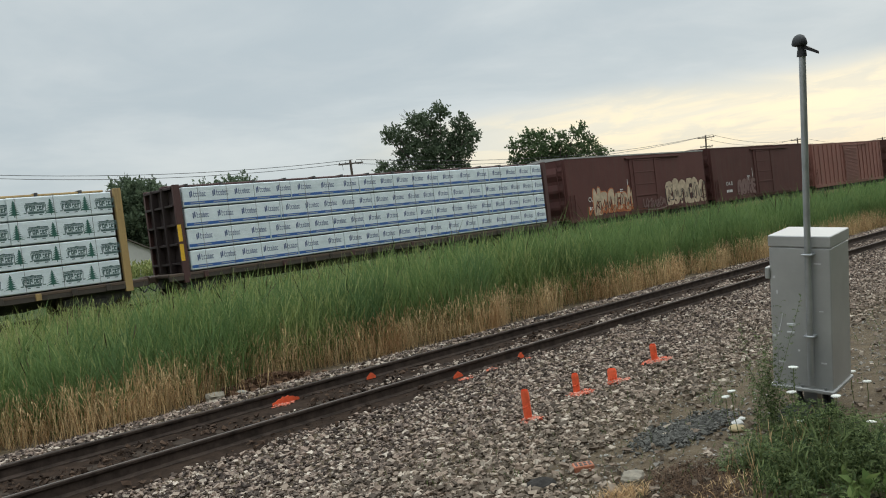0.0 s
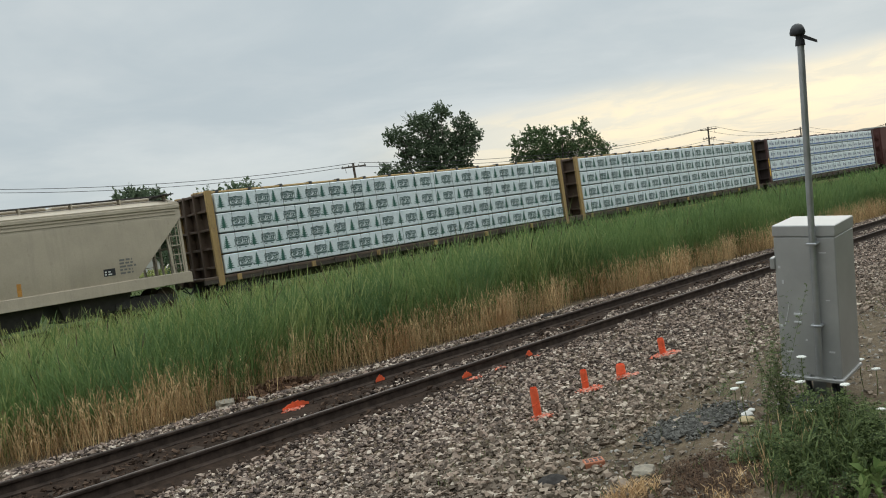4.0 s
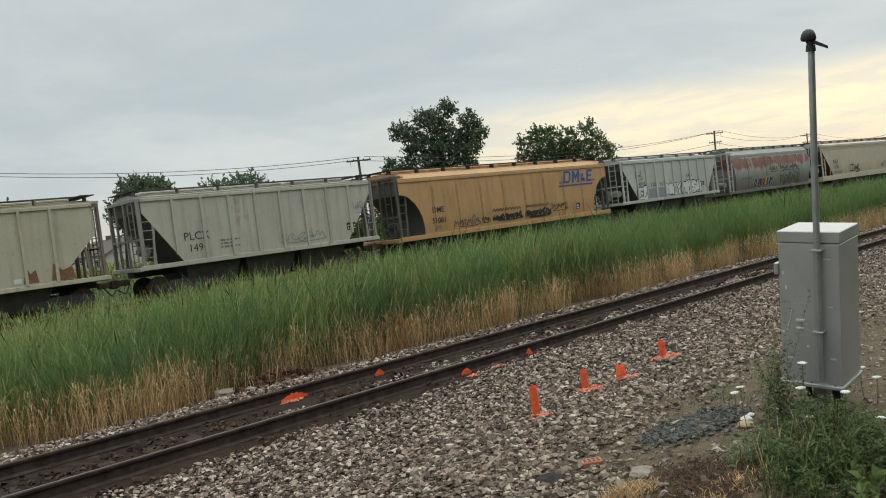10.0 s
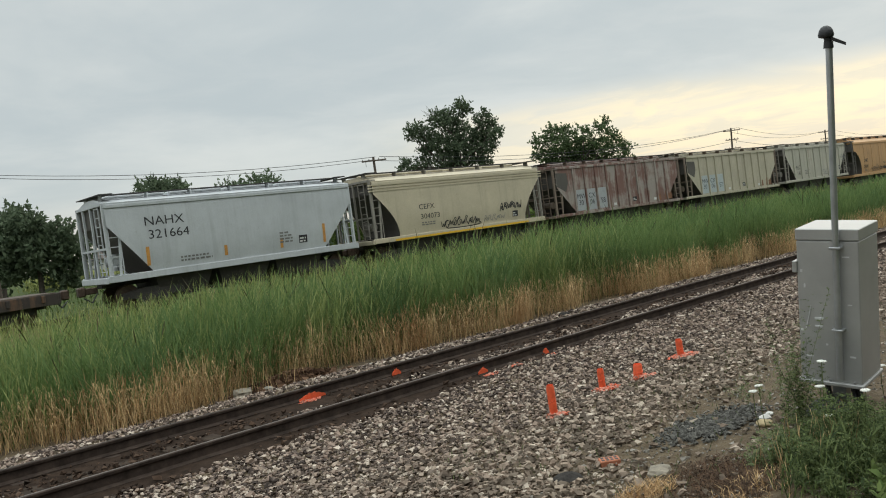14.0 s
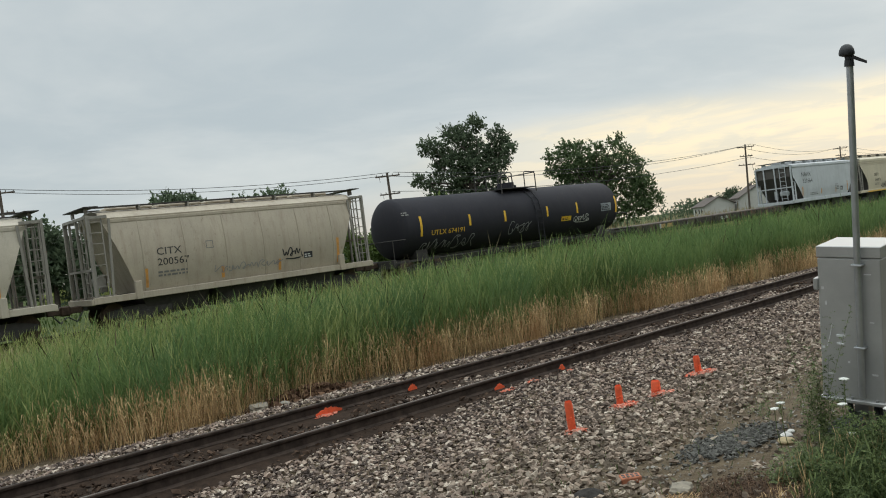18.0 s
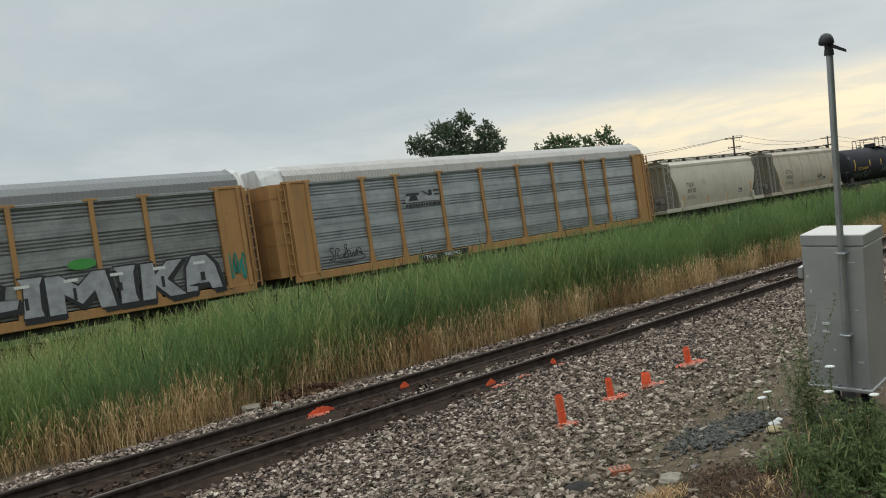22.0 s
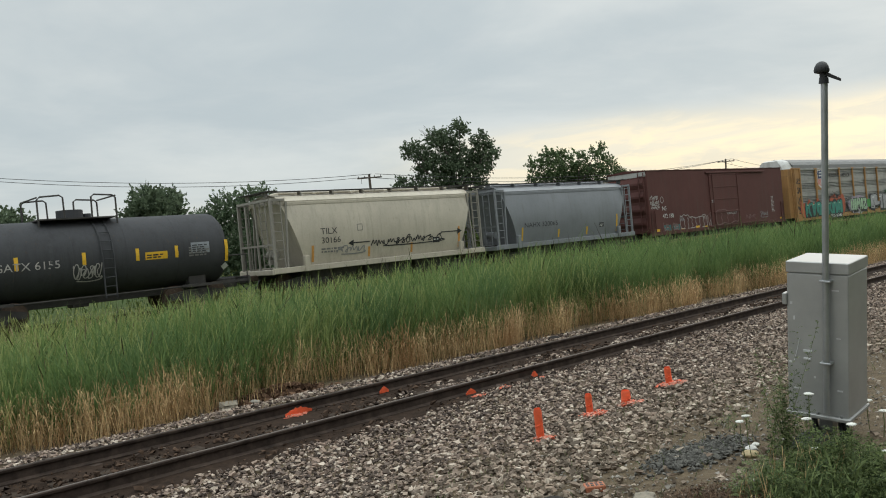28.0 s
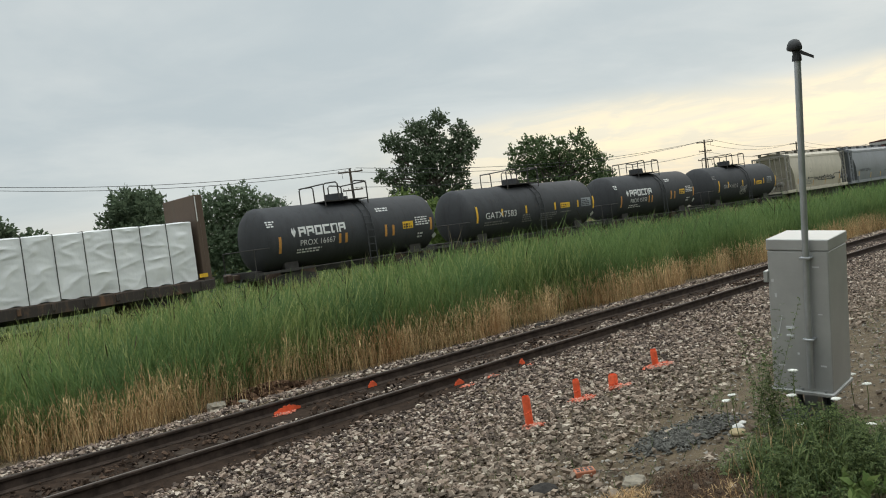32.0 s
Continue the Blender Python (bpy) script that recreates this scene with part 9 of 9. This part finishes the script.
car, side, rnd = tank_car("long matt black tank car with yellow strips and scrawled paint", -189.42, 8.25, 1.46, 2.45, dict(
    strips=[(-7.05, 1.95, 2.9), (-3.95, 2.2, 2.75), (-1.5, 2.2, 2.75), (1.7, 2.2, 2.75), (4.15, 2.2, 2.8), (7.6, 2.0, 2.95)], print=[(-8.0, 3.0, 0.5, 0.2, 2)], grey=(6.3, 2.15, 0.9, 0.45), panel=(2.9, 1.85, 0.8, 0.25)), 120, 0.3, 1.3)
lettering("UTLX 674191", -6.4, 1.95, 0.24, YELLOW_MARK, car, side, stretch=1.15)
scrawl(-7.0, 1.2, 3.6, 0.65, 7, TAG_GREY, car, side, 121, 0.04, 0.02)
scrawl(-1.2, 1.5, 1.7, 0.8, 4, TAG_GREY, car, side, 122, 0.04, 0.02)
scrawl(3.9, 1.75, 1.3, 0.4, 5, WHITE_PAINT, car, side, 123, 0.03, 0.02)
# Paler black: haze is put into the base colour, with grime streaks.
TANK_BLACK = paint("hazed_grimy_tank_paint", (0.064, 0.065, 0.069), 0.75, 0.45, grime=(0.026, 0.024, 0.023))
TANK_BLACK.node_tree.nodes["Principled BSDF"].inputs["Specular IOR Level"].default_value = 0.15
car, side, rnd = tank_car("black tank car with yellow strips and a pale sprayed figure", -333.32, 5.25, 1.42, 2.28, dict(
    strips=[(-4.2, 1.75, 2.55), (-2.85, 2.0, 2.45), (-0.65, 2.0, 2.45), (1.25, 2.0, 2.45), (2.75, 2.0, 2.45), (4.8, 1.7, 2.55)], print=[(-4.9, 2.7, 0.5, 0.3, 3), (3.3, 2.0, 0.9, 0.4, 4)], panel=(1.6, 2.0, 0.85, 0.28), grey=(3.4, 2.1, 0.75, 0.42)), 124, -0.5, 1.35)
lettering("GATX 6155", -3.5, 1.98, 0.28, CHALK_WHITE, car, side, stretch=1.1)
for k in range(2):
    scrawl(-1.0, 1.5, 1.0, 0.6, 4, CHALK_WHITE, car, side, 125 + 50 * k, 0.035, 0.02)
for mid, half, num, seed in ((-345.45, 4.9, "15158", 126), (-370.2, 5.05, "16667", 128)):
    car, side, rnd = tank_car("black tank car with a white company word and yellow panel", mid, half, 1.42, 2.25, dict(
        strips=[(-4.3, 1.6, 2.3), (-1.20, 1.72, 2.15), (-0.85, 1.72, 2.15), (1.45, 1.75, 2.3), (1.9, 1.75, 2.25), (4.3, 1.8, 2.4)], orange=True, bright=True,
        print=[(-4.75, 2.75, 0.45, 0.3, 3), (-3.4, 1.52, 1.5, 0.22, 2), (1.2, 2.95, 0.8, 0.22, 2), (3.35, 2.1, 0.95, 0.45, 4), (3.5, 1.5, 0.4, 0.3, 2)], panel=(2.55, 2.0, 0.65, 0.34)), seed, -0.2, 1.2)
    company_word(car, side, -3.35, 2.22, 0.42)
    lettering("PROX " + num, -3.25, 1.82, 0.255, WHITE_PAINT, car, side, stretch=0.98)
car, side, rnd = tank_car("black tank car with yellow strips and white stencils", -357.82, 5.6, 1.42, 2.27, dict(
    strips=[(-4.8, 1.8, 2.65), (-2.9, 2.0, 2.4), (-0.95, 2.0, 2.42), (1.55, 2.0, 2.42), (3.65, 2.0, 2.4), (5.15, 1.8, 2.55)], bright=False,
    print=[(-4.2, 1.6, 2.0, 0.25, 2), (-1.2, 1.55, 0.9, 0.45, 4), (0.3, 1.5, 1.5, 0.45, 4), (2.1, 1.8, 0.9, 0.12, 1)], panel=(2.1, 2.05, 0.85, 0.3), grey=(4.05, 2.0, 0.9, 0.5)), 127, -0.4, 1.3)
lettering("GATX", -4.15, 1.95, 0.34, WHITE_PAINT, car, side, stretch=1.1)
lettering("7583", -2.7, 1.95, 0.34, WHITE_PAINT, car, side, stretch=1.1)

# ---- flat cars ----
FLAT_BROWN = paint("rusty_brown_flat_car_paint", (0.036, 0.027, 0.022), 0.75, 0.5, 0.55, (0.15, 0.075, 0.038))
PLANK = plain("grey_brown_deck_plank", (0.085, 0.062, 0.046), 0.85, 0, 0.35, 4, 0.4)


def flat_car(label, middle, half, deck=1.02, planks=True):
    car = start_car("flat_car", label, "flat car", middle)
    for s in (-1, 1):
        M().box(-half, half, s * 1.42 - 0.06, s * 1.42 + 0.06, deck - 0.42, deck - 0.03, 0.015).part("side_sill", FLAT_BROWN, car)
        M().box(s * half - 0.07, s * half + 0.07, -1.45, 1.45, deck - 0.4, deck - 0.02, 0.015).part("end_sill", FLAT_BROWN, car)
        n = int(half * 2 / 1.1)
        for i in range(n):
            x = -half + 0.5 + i * (2 * half - 1.0) / (n - 1)
            M().box(x - 0.06, x + 0.06, s * 1.49 - 0.05, s * 1.49 + 0.05, deck - 0.3, deck - 0.06, 0.01).part("stake_pocket", FLAT_BROWN, car)
    n = int(half * 2 / 0.24)
    pm = M().box(-0.115, 0.115, -1.45, 1.45, -0.07, 0.0, 0.008).mesh("deck_plank", PLANK)
    for i in range(n):
        p = new("deck_plank", pm)
        p.parent = car
        p.matrix_basis = pose(-half + 0.12 + i * 0.24, 0, deck)
    m = M()
    m.loft([[(-half * 0.55, -0.4, 0.38), (half * 0.55, -0.4, 0.38), (half * 0.55, 0.4, 0.38), (-half * 0.55, 0.4, 0.38)], [(-half * 0.85, -0.6, 0.8), (half * 0.85, -0.6, 0.8), (half * 0.85, 0.6, 0.8), (-half * 0.85, 0.6, 0.8)]])
    m.part("fish_belly_sill", UNDER, car)
    running_gear(car, half, half - 1.9, 0.75)
    return car


car = flat_car("empty rusty brown flat car with a plank deck", -171.0, 8.8)
rnd = random.Random(130)
drape("yellow_patch", [rect(-6.6, -5.4, 0.68, 0.92)], YELLOW_CAR, car, FLAT(1.48), 0.004)
drape("pale_patch", [rect(-6.75, -6.6, 0.66, 0.94), rect(-3.9, -3.7, 0.7, 0.85)], PATCH, car, FLAT(1.48), 0.004)
lettering("GTW", 0.2, 0.66, 0.22, WHITE_PAINT, car, FLAT(1.48), 0.006, 1.3)

car = flat_car("bulkhead flat car loaded with white tarpaulin-wrapped bundles", -387.6, 9.9, 1.0)
TARP = Shade("white_tarpaulin")
t1, t2 = TARP.noise(0.8, 4, 0.6), TARP.noise(1.5, 3, 0.5, stretch=(1.5, 1, 0.9))
TARP = TARP.done(TARP.mix(TARP.ramp(t1, 0.3, 0.7), (0.64, 0.645, 0.64), (0.76, 0.76, 0.75)), 0.6, bump=t2, strength=0.3, depth=0.06)
for s in (-1, 1):
    x0, x1 = sorted((s * 9.55, s * 9.72))
    bh = M().box(x0, x1, -1.42, 1.42, 1.0, 4.35, 0.02).part("bulkhead", BROWN_END, car, "tall rusty steel bulkhead")
    for y in (-1.3, -0.45, 0.45, 1.3):
        xa, xb = sorted((s * 9.72, s * 9.92))
        M().box(xa, xb, y - 0.07, y + 0.07, 0.9, 4.35, 0.012).part("bulkhead_rib", BROWN_END, bh)
    drape("white_stripe", [rect(s * 9.6 - 0.02, s * 9.6 + 0.02, 3.3, 4.3)], WHITE_PAINT, car, FLAT(1.42), 0.004)
rnd = random.Random(131)
x = 9.35
while x > -9.0:
    w = 1.03
    m = M()
    top_z, ph = 3.3 + rnd.uniform(-0.02, 0.02), rnd.uniform(0, 6)
    rings = []
    for i in range(15):                      # a soft cover drawn in at the straps, with slanting folds
        u = i / 14
        k = 4 * u * (1 - u)
        ring = []
        for j in range(45):
            v = j / 44
            gx, gz = x - w + w * u, 2.3 * v
            crease = 1 - abs(noise.noise((gx * 0.75 - gz * 0.9, gz * 2.1 + gx * 0.35, 5))) * 2.2
            fine_crease = 1 - abs(noise.noise((gx * 1.5 - gz * 1.2, gz * 4.2 + gx * 0.8, 8))) * 2.2
            fold = (0.25 + 0.75 * k) * (0.05 * noise.noise((gx * 0.8, gz * 1.1, 2)) + 0.040 * max(0.0, crease) ** 3 + 0.016 * max(0.0, fine_crease) ** 3 * (0.5 + v * 0.5))
            ring.append((x - w + 0.004 + (w - 0.008) * u, -1.33 - 0.03 * k * math.sin(math.pi * v) - fold, 1.02 + 0.03 * math.sin(9 * u + ph) * (1 - v) + (top_z - 1.02) * v))
        ring += [(ring[0][0], -1.27, top_z + 0.03 + 0.02 * k), (ring[0][0], 1.27, top_z + 0.03 + 0.02 * k), (ring[0][0], 1.34, top_z - 0.05), (ring[0][0], 1.34, 1.02)]
        rings.append(ring)
    m.loft(rings)
    bd = m.part("wrapped_bundle", TARP, car, "bundle under creased white tarpaulin", smooth=40)
    M().box(x - w - 0.014, x - w + 0.014, -1.352, -1.328, 0.95, 3.34).part("strap", STEEL, bd)
    M().box(x - w - 0.014, x - w + 0.014, -1.34, 1.34, 3.335, 3.352).part("strap", STEEL, bd)
    x -= w
drape("yellow_patch", [rect(9.35, 9.7, 1.1, 1.25)], YELLOW_MARK, car, FLAT(1.48), 0.004)


# ---- what moves ----
TRAVEL = [(0.0, 0.10), (1.0, 12.09), (2.0, 24.39), (4.5, 54.64), (5.0, 60.71), (6.0, 72.91), (7.0, 85.20), (8.0, 97.51), (9.0, 109.81), (10.0, 122.05), (11.0, 134.51), (12.0, 146.80), (13.0, 159.00), (15.5, 189.92), (16.0, 196.14), (17.0, 208.63), (18.0, 221.20), (19.0, 233.58), (20.0, 245.88), (21.0, 258.13), (22.0, 270.58), (23.0, 282.81), (24.0, 295.19), (25.0, 307.46), (27.5, 338.25), (28.0, 344.36), (29.0, 356.56), (30.0, 368.67), (31.0, 381.21), (32.0, 393.60)]


def motions():
    turn = -math.degrees(math.atan(SLANT))
    for ob, middle in CARS:
        walk(ob, [(t, pose(s + middle, line_y(s + middle), far_z(s + middle), 0, -math.degrees(math.atan(GRADE)), turn)) for t, s in TRAVEL])


motions()
